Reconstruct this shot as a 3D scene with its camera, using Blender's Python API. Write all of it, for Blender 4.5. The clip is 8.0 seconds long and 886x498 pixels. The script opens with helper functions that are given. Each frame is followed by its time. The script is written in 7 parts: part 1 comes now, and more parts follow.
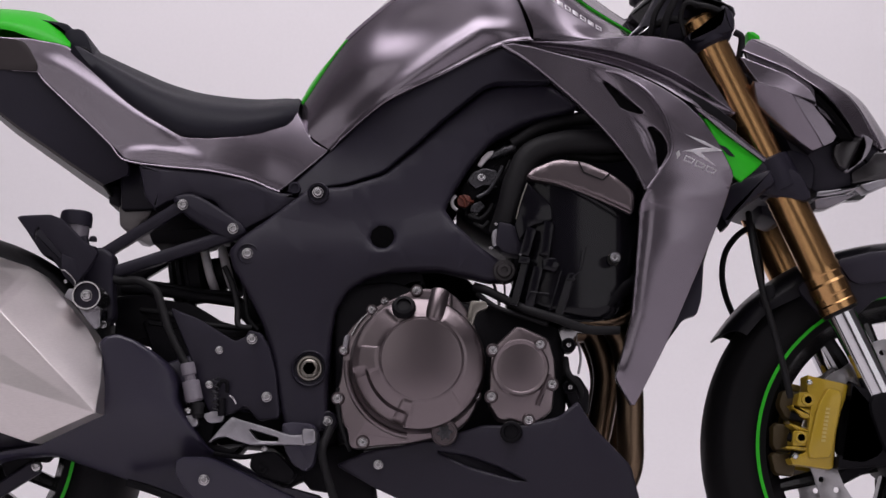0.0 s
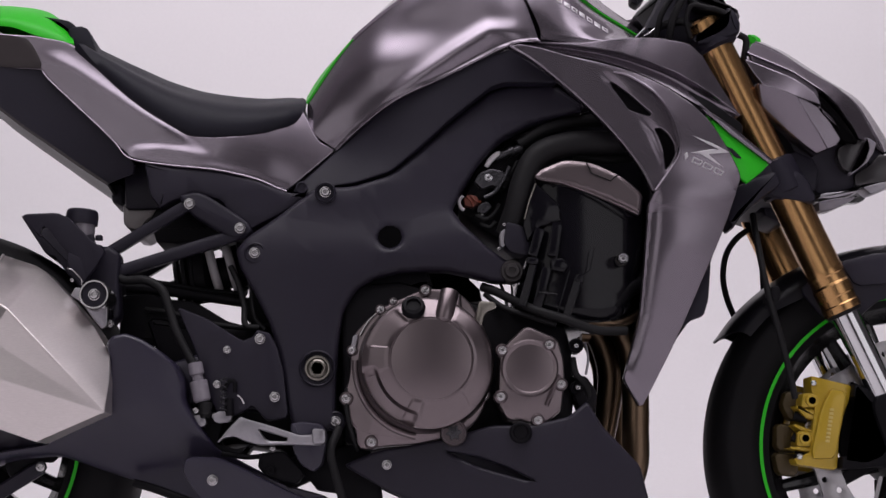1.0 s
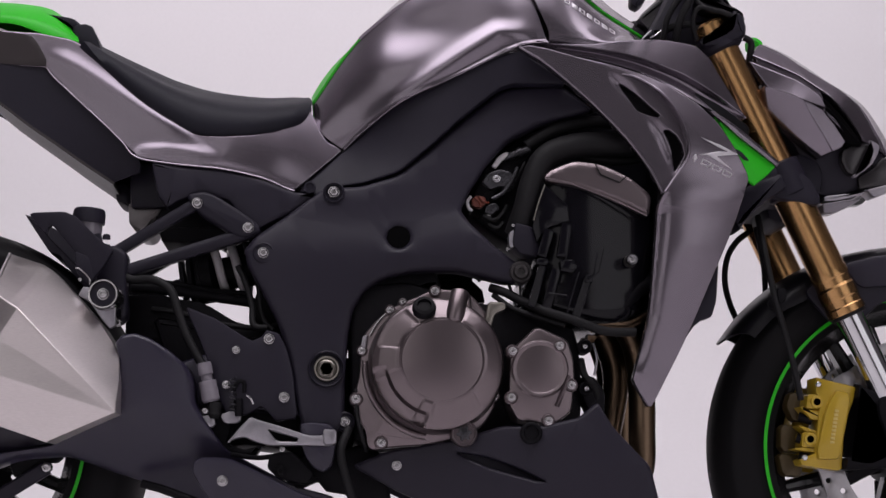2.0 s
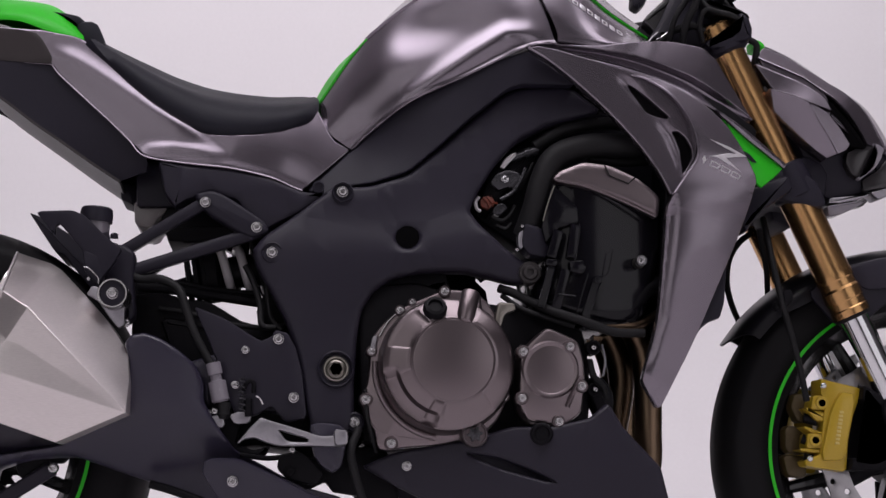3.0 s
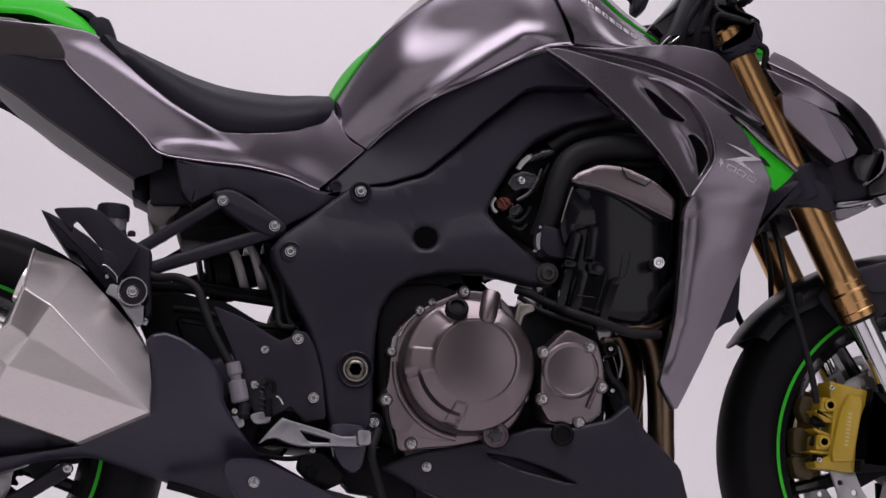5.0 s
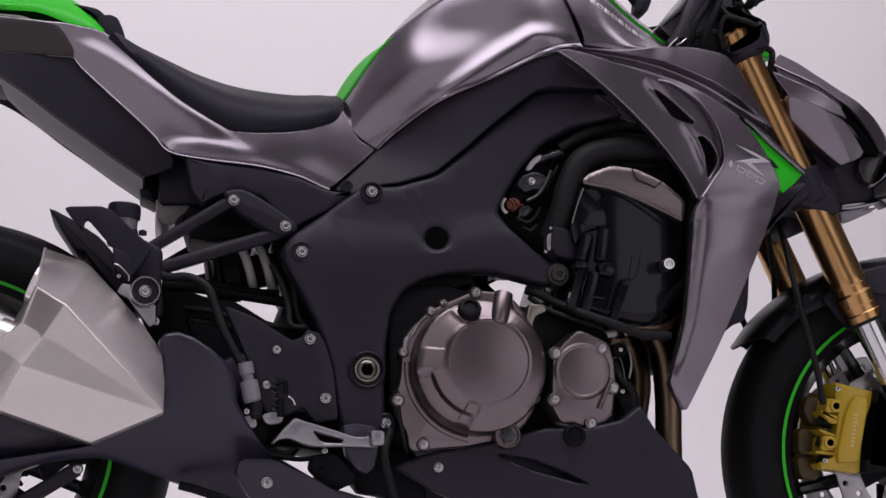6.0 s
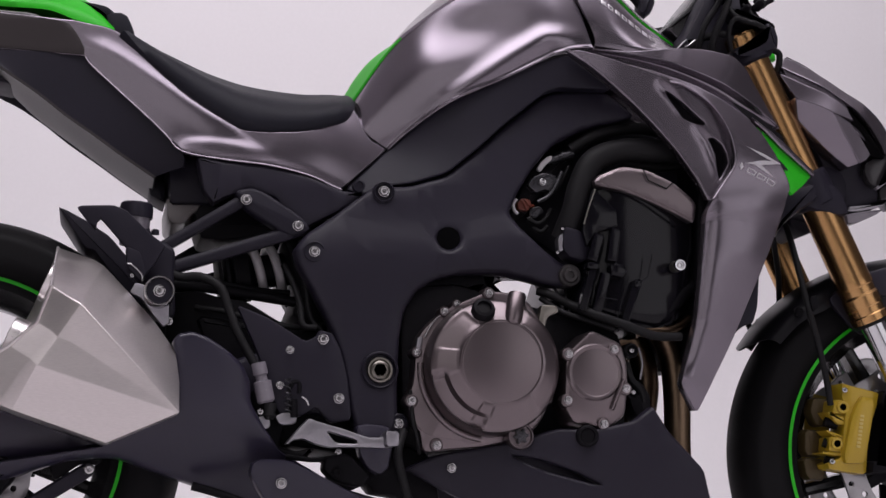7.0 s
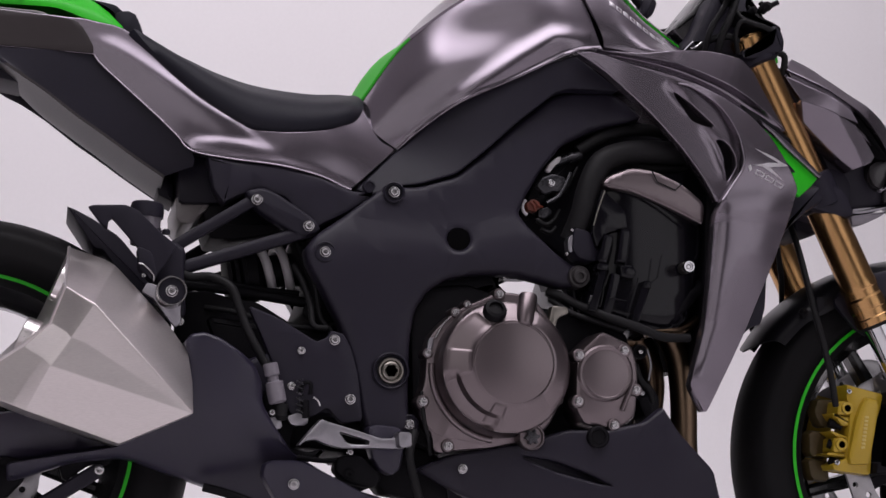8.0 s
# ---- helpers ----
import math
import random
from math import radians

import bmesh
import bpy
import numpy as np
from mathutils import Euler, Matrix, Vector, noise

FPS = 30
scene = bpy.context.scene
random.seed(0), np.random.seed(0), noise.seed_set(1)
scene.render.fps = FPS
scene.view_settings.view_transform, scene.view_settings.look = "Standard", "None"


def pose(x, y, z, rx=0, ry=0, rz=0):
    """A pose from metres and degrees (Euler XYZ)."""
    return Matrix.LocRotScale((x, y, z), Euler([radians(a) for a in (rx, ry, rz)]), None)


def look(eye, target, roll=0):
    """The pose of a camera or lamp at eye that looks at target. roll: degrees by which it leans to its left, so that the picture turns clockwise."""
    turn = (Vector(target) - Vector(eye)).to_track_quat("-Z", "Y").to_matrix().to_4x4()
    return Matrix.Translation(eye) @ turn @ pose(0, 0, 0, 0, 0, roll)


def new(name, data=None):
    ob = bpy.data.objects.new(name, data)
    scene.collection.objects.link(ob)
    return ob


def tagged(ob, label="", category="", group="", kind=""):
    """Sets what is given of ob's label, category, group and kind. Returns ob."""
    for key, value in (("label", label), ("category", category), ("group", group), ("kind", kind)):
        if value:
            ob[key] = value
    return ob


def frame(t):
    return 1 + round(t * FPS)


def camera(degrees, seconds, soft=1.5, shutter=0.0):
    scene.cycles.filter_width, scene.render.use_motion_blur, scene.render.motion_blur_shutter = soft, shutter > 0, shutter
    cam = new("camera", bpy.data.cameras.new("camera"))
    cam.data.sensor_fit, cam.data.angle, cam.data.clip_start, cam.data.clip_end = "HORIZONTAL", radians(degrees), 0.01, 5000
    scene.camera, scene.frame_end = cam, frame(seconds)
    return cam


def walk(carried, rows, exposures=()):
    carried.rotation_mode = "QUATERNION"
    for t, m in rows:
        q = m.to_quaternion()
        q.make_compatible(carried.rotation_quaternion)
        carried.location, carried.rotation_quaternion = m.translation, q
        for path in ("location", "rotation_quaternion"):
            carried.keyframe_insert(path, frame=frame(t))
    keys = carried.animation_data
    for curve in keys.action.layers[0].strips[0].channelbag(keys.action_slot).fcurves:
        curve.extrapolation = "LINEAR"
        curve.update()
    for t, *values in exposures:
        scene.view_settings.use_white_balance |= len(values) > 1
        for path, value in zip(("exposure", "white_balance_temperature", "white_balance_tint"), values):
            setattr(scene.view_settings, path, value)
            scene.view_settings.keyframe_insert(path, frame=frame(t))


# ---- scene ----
from mathutils.bvhtree import BVHTree

cam = camera(28.00, 8.0)
PATH = [
    (0, 0.7554, -2.6501, 0.2163, 98.221, -0.159, 0.048),
    (0.5, 0.7132, -2.6491, 0.2148, 98.263, -0.153, -0.811),
    (1, 0.6709, -2.6484, 0.2131, 98.301, -0.138, -1.646),
    (1.5, 0.6265, -2.6467, 0.2123, 98.329, -0.133, -2.53),
    (3, 0.4999, -2.6337, 0.2106, 98.403, -0.107, -5.021),
    (3.5, 0.4579, -2.6293, 0.2097, 98.429, -0.117, -5.868),
    (4, 0.4166, -2.6237, 0.2075, 98.483, -0.081, -6.685),
    (4.5, 0.3764, -2.6169, 0.2059, 98.532, -0.082, -7.476),
    (6, 0.2571, -2.5963, 0.2043, 98.593, -0.057, -9.758),
    (6.5, 0.2185, -2.5883, 0.204, 98.61, -0.052, -10.486),
    (7, 0.1788, -2.5793, 0.2061, 98.575, -0.046, -11.221),
    (7.5, 0.1434, -2.5709, 0.2065, 98.58, -0.026, -11.9),
    (8, 0.107, -2.5632, 0.209, 98.536, -0.033, -12.6),
]
walk(cam, [(t, pose(x, y, z, rx, ry, rz)) for t, x, y, z, rx, ry, rz in PATH])

# ---- light: a photo studio with a lit white cove and overhead soft boxes ----
world = bpy.data.worlds.new("studio")
scene.world = world
world.use_nodes = True
world.node_tree.nodes["Background"].inputs[0].default_value = (0.9, 0.86, 0.9, 1)
world.node_tree.nodes["Background"].inputs[1].default_value = 0.05


def soft_box(name, eye, target, width, height, power, colour=(0.996, 0.945, 1.0)):
    lamp = bpy.data.lights.new(name, "AREA")
    lamp.shape, lamp.size, lamp.size_y, lamp.energy, lamp.color = "RECTANGLE", width, height, power, colour
    ob = new(name, lamp)
    ob.matrix_world = look(eye, target)
    return ob


soft_box("overhead_soft_box", (1.0, -0.8, 2.8), (1.0, -0.2, 0.6), 3.4, 1.0, 32)
# Unseen fill added overhead to brighten the floor before the machine.
soft_box("floor_fill_box", (0.5, -2.6, 4.4), (0.5, -2.3, 0.0), 4.0, 2.2, 78)
# Two unseen banks, added and placed to set the paint's reflections.
soft_box("front_fill_bank", (-2.0, -4.6, 2.1), (-1.2, 0.0, 1.0), 4.0, 3.6, 28.5, (1, 0.95, 0.975))
soft_box("side_fill_bank", (4.4, -4.6, 1.35), (3.8, 0.0, 0.9), 4.7, 2.45, 31)
soft_box("cove_light", (0.8, 2.4, 4.3), (0.8, 5.6, 1.2), 7.2, 0.8, 105)
scene.view_settings.exposure = 0.03

# ---- materials ----


def material(name, colour, rough=0.5, metal=0.0, coat=0.0, vary=0.12, grain=180.0, bump=0.05, scale=6.0, spec=0.5, stretch=(1, 1, 1), aniso=0.0):
    """A surface with colour and gloss that vary at two scales, and a fine relief."""
    m = bpy.data.materials.new(name)
    m.use_nodes = True
    nt = m.node_tree
    b = nt.nodes["Principled BSDF"]
    co = nt.nodes.new("ShaderNodeTexCoord")
    mp = nt.nodes.new("ShaderNodeMapping")
    mp.inputs["Scale"].default_value = stretch
    nt.links.new(co.outputs["Object"], mp.inputs[0])
    big, fine = nt.nodes.new("ShaderNodeTexNoise"), nt.nodes.new("ShaderNodeTexNoise")
    big.inputs["Scale"].default_value, big.inputs["Detail"].default_value = scale, 4
    fine.inputs["Scale"].default_value, fine.inputs["Detail"].default_value = grain, 3
    for n in (big, fine):
        nt.links.new(mp.outputs[0], n.inputs["Vector"])
    add = nt.nodes.new("ShaderNodeMath")
    add.operation = "ADD"
    nt.links.new(big.outputs[0], add.inputs[0])
    nt.links.new(fine.outputs[0], add.inputs[1])
    ramp = nt.nodes.new("ShaderNodeMapRange")
    ramp.inputs["From Min"].default_value, ramp.inputs["From Max"].default_value = 0.6, 1.4
    nt.links.new(add.outputs[0], ramp.inputs["Value"])
    mix = nt.nodes.new("ShaderNodeMix")
    mix.data_type = "RGBA"
    mix.inputs[6].default_value = (*[c * (1 - vary) for c in colour], 1)
    mix.inputs[7].default_value = (*[min(1, c * (1 + vary)) for c in colour], 1)
    nt.links.new(ramp.outputs[0], mix.inputs[0])
    nt.links.new(mix.outputs[2], b.inputs["Base Color"])
    rr = nt.nodes.new("ShaderNodeMapRange")
    rr.inputs["To Min"].default_value, rr.inputs["To Max"].default_value = rough * (0.88 if bump else 0.97), min(1, rough * (1.12 if bump else 1.03))
    nt.links.new(ramp.outputs[0], rr.inputs["Value"])
    nt.links.new(rr.outputs[0], b.inputs["Roughness"])
    b.inputs["Metallic"].default_value = metal
    b.inputs["Coat Weight"].default_value = coat
    b.inputs["Coat Roughness"].default_value = 0.12
    b.inputs["Specular IOR Level"].default_value = spec
    b.inputs["Anisotropic"].default_value = aniso
    if bump:
        bp = nt.nodes.new("ShaderNodeBump")
        bp.inputs["Strength"].default_value, bp.inputs["Distance"].default_value = bump, 0.0006
        nt.links.new(fine.outputs[0], bp.inputs["Height"])
        nt.links.new(bp.outputs[0], b.inputs["Normal"])
    return m


PAINT = material("graphite_metallic_paint", (0.200, 0.175, 0.206), 0.245, 0.90, 0.22, 0.02, 900, 0.0, 2.0)
FRAME = material("satin_dark_frame_paint", (0.0168, 0.0145, 0.0238), 0.42, 0.0, 0.0, 0.10, 700, 0.05, 5.0, 0.23)
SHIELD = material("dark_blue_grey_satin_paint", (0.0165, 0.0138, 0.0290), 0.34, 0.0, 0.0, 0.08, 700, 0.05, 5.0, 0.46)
ARM = material("blue_grey_satin_swingarm_paint", (0.0250, 0.0215, 0.0380), 0.38, 0.0, 0.0, 0.10, 700, 0.05, 5.0, 0.42)
PLASTIC = material("black_moulded_plastic", (0.0125, 0.0108, 0.0185), 0.47, 0.0, 0.0, 0.2, 900, 0.10, 8.0, 0.21)
GLOSS = material("glossy_black_plastic", (0.010, 0.010, 0.011), 0.22, 0.0, 0.2, 0.2, 300, 0.03, 8.0)
COVER = material("satin_black_cover_plastic", (0.0048, 0.0044, 0.0066), 0.15, 0.0, 0.0, 0.10, 300, 0.0, 8.0, 0.24)
SEAT = material("black_seat_vinyl", (0.0095, 0.0092, 0.0155), 0.52, 0.0, 0.0, 0.2, 1100, 0.5, 12.0, 0.2)
RUBBER = material("tyre_rubber", (0.0060, 0.0056, 0.0066), 0.62, 0.0, 0.0, 0.2, 500, 0.2, 14.0, 0.13)
# Near-black that paints in the shade of holes and slots.
HOLLOW_SHADE = material("painted_hollow_shade", (0.0022, 0.002, 0.0024), 0.8, 0.0, 0.0, 0.1, 400, 0.0, 12.0, 0.03)
GUARD = material("black_mudguard_plastic", (0.0075, 0.007, 0.0095), 0.33, 0.0, 0.0, 0.15, 400, 0.04, 8.0, 0.2)
HOSE = material("black_hose_rubber", (0.007, 0.0066, 0.0078), 0.6, 0.0, 0.0, 0.2, 400, 0.1, 12.0, 0.22)
GREEN = material("lime_green_paint", (0.018, 0.46, 0.008), 0.45, 0.0, 0.0, 0.06, 500, 0.02, 3.0, 0.35)
GOLD = material("gold_anodised_aluminium", (0.50, 0.29, 0.125), 0.25, 1.0, 0.0, 0.03, 500, 0.0, 3.0)
CHROME = material("polished_chrome_steel", (0.62, 0.62, 0.64), 0.08, 1.0, 0.0, 0.05, 300, 0.01, 9.0)
STEEL = material("brushed_stainless_steel", (0.66, 0.615, 0.61), 0.38, 1.0, 0.0, 0.10, 420, 0.2, 4.0, 0.5, (0.35, 0.35, 3.0), 0.3)
POLISH = material("polished_stainless_band", (0.80, 0.76, 0.76), 0.30, 1.0, 0.0, 0.05, 420, 0.1, 4.0)
NUT = material("dull_pivot_nut_steel", (0.24, 0.225, 0.20), 0.36, 1.0, 0.0, 0.15, 300, 0.05, 40.0)
ALLOY = material("cast_aluminium", (0.31, 0.30, 0.325), 0.38, 1.0, 0.0, 0.12, 300, 0.10, 10.0)
BOLT = material("zinc_plated_bolt", (0.47, 0.46, 0.47), 0.24, 1.0, 0.0, 0.15, 300, 0.05, 40.0)
BRONZE = material("bronze_engine_paint", (0.178, 0.148, 0.156), 0.31, 0.95, 0.1, 0.04, 900, 0.0, 6.0)
# Caliper yellow turned brown: the inner half's shade is in this colour.
CALIPER_SHADE = material("caliper_yellow_with_painted_shade", (0.045, 0.029, 0.007), 0.5, 0.2, 0.0, 0.15, 300, 0.1, 9.0)
HEADER = material("heat_tinted_exhaust_steel", (0.155, 0.108, 0.072), 0.32, 1.0, 0.0, 0.10, 300, 0.0, 6.0)
CASE = material("black_engine_casting", (0.0055, 0.0050, 0.0066), 0.5, 0.0, 0.0, 0.3, 260, 0.3, 12.0, 0.09)
YELLOW = material("gold_yellow_caliper_paint", (0.40, 0.265, 0.016), 0.36, 0.25, 0.3, 0.08, 500, 0.04, 8.0)
DISC = material("machined_brake_disc", (0.34, 0.33, 0.34), 0.34, 1.0, 0.0, 0.12, 500, 0.1, 10.0)
TAIL_LENS = material("smoked_brown_tail_lens", (0.022, 0.0165, 0.018), 0.32, 0.0, 0.0, 0.1, 50, 0.0, 5.0, 0.3)
LENS = material("smoked_lens", (0.022, 0.020, 0.022), 0.25, 0.0, 0.0, 0.1, 50, 0.0, 5.0)
SPRING = material("pale_spring_paint", (0.50, 0.48, 0.50), 0.35, 0.1, 0.2, 0.08, 200, 0.05, 9.0)
ORANGE = material("orange_connector_plastic", (0.12, 0.022, 0.010), 0.45, 0.0, 0.0, 0.1, 300, 0.05, 9.0)
COVE = material("white_cove_paint", (0.80, 0.775, 0.795), 0.75, 0.0, 0.0, 0.02, 60, 0.05, 0.7)
DRAPE = material("dark_grey_unseen_wall_paint", (0.13, 0.125, 0.13), 0.8, 0.0, 0.0, 0.06, 60, 0.1, 0.9)
THROTTLE = material("dull_grey_throttle_casting", (0.042, 0.041, 0.047), 0.28, 0.5, 0.0, 0.25, 300, 0.1, 30.0)
BRASS = material("pale_brass_lettering", (0.50, 0.38, 0.12), 0.4, 0.3, 0.0, 0.05, 200, 0.0, 9.0)
MARK = material("silver_lettering", (0.52, 0.50, 0.53), 0.35, 0.6, 0.0, 0.05, 200, 0.0, 9.0)
RESERVOIR = material("smoked_reservoir_plastic", (0.17, 0.155, 0.18), 0.25, 0.0, 0.2, 0.08, 200, 0.02, 9.0)
UNDERTAIL = material("dull_brown_grey_undertail_plastic", (0.028, 0.0245, 0.0255), 0.42, 0.0, 0.0, 0.14, 600, 0.06, 8.0, 0.35)
TOOLBOX = material("pale_grey_box_plastic", (0.16, 0.145, 0.145), 0.3, 0.0, 0.0, 0.08, 200, 0.02, 9.0)

# ---- builders ----


def finish(bm, mat, name, sharp=35):
    bmesh.ops.remove_doubles(bm, verts=bm.verts, dist=0.00002)
    bmesh.ops.recalc_face_normals(bm, faces=bm.faces)
    me = bpy.data.meshes.new(name)
    lay = bm.verts.layers.float_vector.get("lay")
    true = None
    if lay:
        true = {v.index: tuple(v[lay]) for v in bm.verts if v[lay].length > 0.5}
        cap = bm.faces.layers.int.get("cap")
        true = [true.get(v.index, (0, 0, 0)) if f[cap] else (0, 0, 0) for f in bm.faces for v in f.verts]
        bm.verts.layers.float_vector.remove(lay)
        bm.faces.layers.int.remove(bm.faces.layers.int.get("cap"))
    bm.to_mesh(me)
    bm.free()
    me.shade_smooth()
    me.set_sharp_from_angle(angle=radians(sharp))
    if true:
        me.normals_split_custom_set(true)
    me.materials.append(mat)
    return me


def part(name, bm, mat, parent, label="", sharp=35):
    """One mesh object under a thing or a part."""
    ob = new(name, finish(bm, mat, name, sharp))
    ob.parent = parent
    return tagged(ob, label)


def spline(pts, n):
    """n points evenly along a smooth curve through pts."""
    p = [np.array(a, float) for a in pts]
    if len(p) == 2:
        return [p[0] + (p[1] - p[0]) * k / (n - 1) for k in range(n)]
    q = [2 * p[0] - p[1]] + p + [2 * p[-1] - p[-2]]
    fine = []
    for i in range(1, len(q) - 2):
        a, b, c, d = q[i - 1:i + 3]
        for k in range(16):
            t = k / 16
            fine.append(0.5 * (2 * b + (c - a) * t + (2 * a - 5 * b + 4 * c - d) * t * t + (3 * b - a - 3 * c + d) * t ** 3))
    fine.append(p[-1])
    fine = np.array(fine)
    s = np.concatenate([[0], np.cumsum(np.linalg.norm(np.diff(fine, axis=0), axis=1))])
    return [np.array([np.interp(u, s, fine[:, k]) for k in range(fine.shape[1])]) for u in np.linspace(0, s[-1], n)]


def rounded(pts, cut=0.2, times=1):
    """A closed outline with its corners cut round."""
    p = [Vector(a) for a in pts]
    for _ in range(times):
        p = [v for i in range(len(p)) for v in (p[i].lerp(p[(i + 1) % len(p)], cut), p[i].lerp(p[(i + 1) % len(p)], 1 - cut))]
    return [tuple(v) for v in p]


def circle(cx, cz, r, n=24, start=0.0):
    return [(cx + r * math.cos(start + 2 * math.pi * k / n), cz + r * math.sin(start + 2 * math.pi * k / n)) for k in range(n)]


def inset(pts, d):
    """A closed outline drawn inwards by d."""
    area = sum(a[0] * b[1] - b[0] * a[1] for a, b in zip(pts, pts[1:] + pts[:1]))
    side = 1 if area > 0 else -1
    out = []
    for i, b in enumerate(pts):
        a, c = Vector(pts[i - 1]), Vector(pts[(i + 1) % len(pts)])
        b = Vector(b)
        u, v = (b - a).normalized(), (c - b).normalized()
        n1, n2 = Vector((-u.y, u.x)) * side, Vector((-v.y, v.x)) * side
        m = n1 + n2
        m = m / max(0.5, m.dot(n1)) if m.length > 1e-6 else n1
        out.append(tuple(b + m * d))
    return out


def plate(outline, front, back, edge=0.003, holes=(), warp=None, cell=0.03, bm=None, fair=False):
    """A panel cut to an outline in x and z, from front to back in y, with rounded edges and holes; warp(x, z) bends it in y."""
    fresh = bmesh.new()
    way = 1 if back > front else -1
    rims = []
    for k, o in enumerate([outline, *holes]):
        sgn = 1 if k == 0 else -1
        rings = [(o, back), (o, front + way * edge), (inset(o, sgn * 0.3 * edge), front + way * 0.3 * edge), (inset(o, sgn * edge), front)]
        rows = [[fresh.verts.new((x, y, z)) for x, z in ring] for ring, y in rings]
        for a, b in zip(rows, rows[1:]):
            for i in range(len(a)):
                j = (i + 1) % len(a)
                fresh.faces.new((a[i], a[j], b[j], b[i]))
        rims.append((rows[0], rows[-1]))
    for side in (0, 1):
        if not holes:
            fresh.faces.new(rims[0][side])
        else:
            edges = []
            for r in rims:
                ring = r[side]
                edges += [fresh.edges.get((ring[i], ring[(i + 1) % len(ring)])) for i in range(len(ring))]
            bmesh.ops.triangle_fill(fresh, use_beauty=True, edges=edges)
    if warp:
        xs = [x for x, z in outline]
        zs = [z for x, z in outline]
        for lo, hi, ax in ((min(xs), max(xs), 0), (min(zs), max(zs), 2)):
            c = lo + cell
            while c < hi:
                co, no = [0, 0, 0], [0, 0, 0]
                co[ax], no[ax] = c, 1
                bmesh.ops.bisect_plane(fresh, geom=fresh.verts[:] + fresh.edges[:] + fresh.faces[:], plane_co=co, plane_no=no, dist=1e-5)
                c += cell
        if fair:
            cap, lay = fresh.faces.layers.int.new("cap"), fresh.verts.layers.float_vector.new("lay")
            for f in fresh.faces:
                f[cap] = int(all(abs(v.co.y - front) < 1e-5 for v in f.verts))
            e = 0.0012
            for v in fresh.verts:
                if abs(v.co.y - front) < 1e-5:
                    x, z = v.co.x, v.co.z
                    v[lay] = Vector(((warp(x + e, z) - warp(x - e, z)) / (2 * e), -1, (warp(x, z + e) - warp(x, z - e)) / (2 * e))).normalized()
        for v in fresh.verts:
            v.co.y += warp(v.co.x, v.co.z)
    return joined(bm, fresh)


def joined(bm, fresh):
    if bm is None:
        return fresh
    me = bpy.data.meshes.new("piece")
    fresh.to_mesh(me)
    fresh.free()
    bm.from_mesh(me)
    bpy.data.meshes.remove(me)
    return bm


def patch(rows, nu=24, nv=16, thick=0.003, across=spline, along=spline, bm=None):
    """A curved shell through a few guide curves, with thickness."""
    rails = [along(r, nu) for r in rows]
    grid = np.array([across([r[i] for r in rails], nv) for i in range(nu)])
    du, dv = np.gradient(grid, axis=0), np.gradient(grid, axis=1)
    n = np.cross(du, dv)
    n /= np.linalg.norm(n, axis=2, keepdims=True) + 1e-12
    if n[..., 1].mean() > 0:
        n = -n
    fresh = bmesh.new()
    top = [[fresh.verts.new(c) for c in line] for line in grid]
    low = [[fresh.verts.new(c) for c in line] for line in grid - n * thick]
    for i in range(nu - 1):
        for j in range(nv - 1):
            fresh.faces.new((top[i][j], top[i + 1][j], top[i + 1][j + 1], top[i][j + 1]))
            fresh.faces.new((low[i][j + 1], low[i + 1][j + 1], low[i + 1][j], low[i][j]))
    rim = [(i, 0) for i in range(nu)] + [(nu - 1, j) for j in range(1, nv)] + [(i, nv - 1) for i in range(nu - 2, -1, -1)] + [(0, j) for j in range(nv - 2, 0, -1)]
    for (a, b), (c, d) in zip(rim, rim[1:] + rim[:1]):
        fresh.faces.new((top[a][b], low[a][b], low[c][d], top[c][d]))
    return joined(bm, fresh)


def mirrored(bm):
    """The same shape on the other side of the machine."""
    twin = bm.copy()
    lay = twin.verts.layers.float_vector.get("lay")
    for v in twin.verts:
        v.co.y = -v.co.y
        if lay:
            v[lay] = Vector((v[lay].x, -v[lay].y, v[lay].z))
    bmesh.ops.reverse_faces(twin, faces=twin.faces)
    return twin


def pair(name, bm, mat, parent, label="", sharp=35):
    """The part on the near side and its mirror twin on the other; returns the first."""
    twin = mirrored(bm)
    ob = part(name, bm, mat, parent, label, sharp)
    part(name, twin, mat, parent, label, sharp)
    return ob


def hem(rows, first, last):
    """Guide curves with rolled-in edges: extra rows set back towards the middle."""
    out = list(rows)
    if first:
        out = [[(x, y + first, z) for x, y, z in rows[0]]] + out
    if last:
        out = out + [[(x, y + last, z) for x, y, z in rows[-1]]]
    return out


def tube(pts, radius, n=12, steps=0, curve=True, bm=None):
    """A round bar or hose along pts; radius is one number or one for each end."""
    pts = spline(pts, steps or 6 * len(pts)) if curve and len(pts) > 2 else [np.array(p, float) for p in pts]
    r0, r1 = radius if isinstance(radius, tuple) else (radius, radius)
    fresh = bmesh.new()
    rings = []
    up = None
    for i, p in enumerate(pts):
        d = Vector(pts[min(i + 1, len(pts) - 1)] - pts[max(i - 1, 0)]).normalized()
        if up is None:
            up = d.orthogonal().normalized()
        up = (up - d * up.dot(d)).normalized()
        side = d.cross(up)
        r = r0 + (r1 - r0) * i / (len(pts) - 1)
        rings.append([fresh.verts.new(Vector(p) + (up * math.cos(a) + side * math.sin(a)) * r) for a in (2 * math.pi * k / n for k in range(n))])
    for a, b in zip(rings, rings[1:]):
        for k in range(n):
            fresh.faces.new((a[k], a[(k + 1) % n], b[(k + 1) % n], b[k]))
    fresh.faces.new(rings[0])
    fresh.faces.new(rings[-1])
    return joined(bm, fresh)


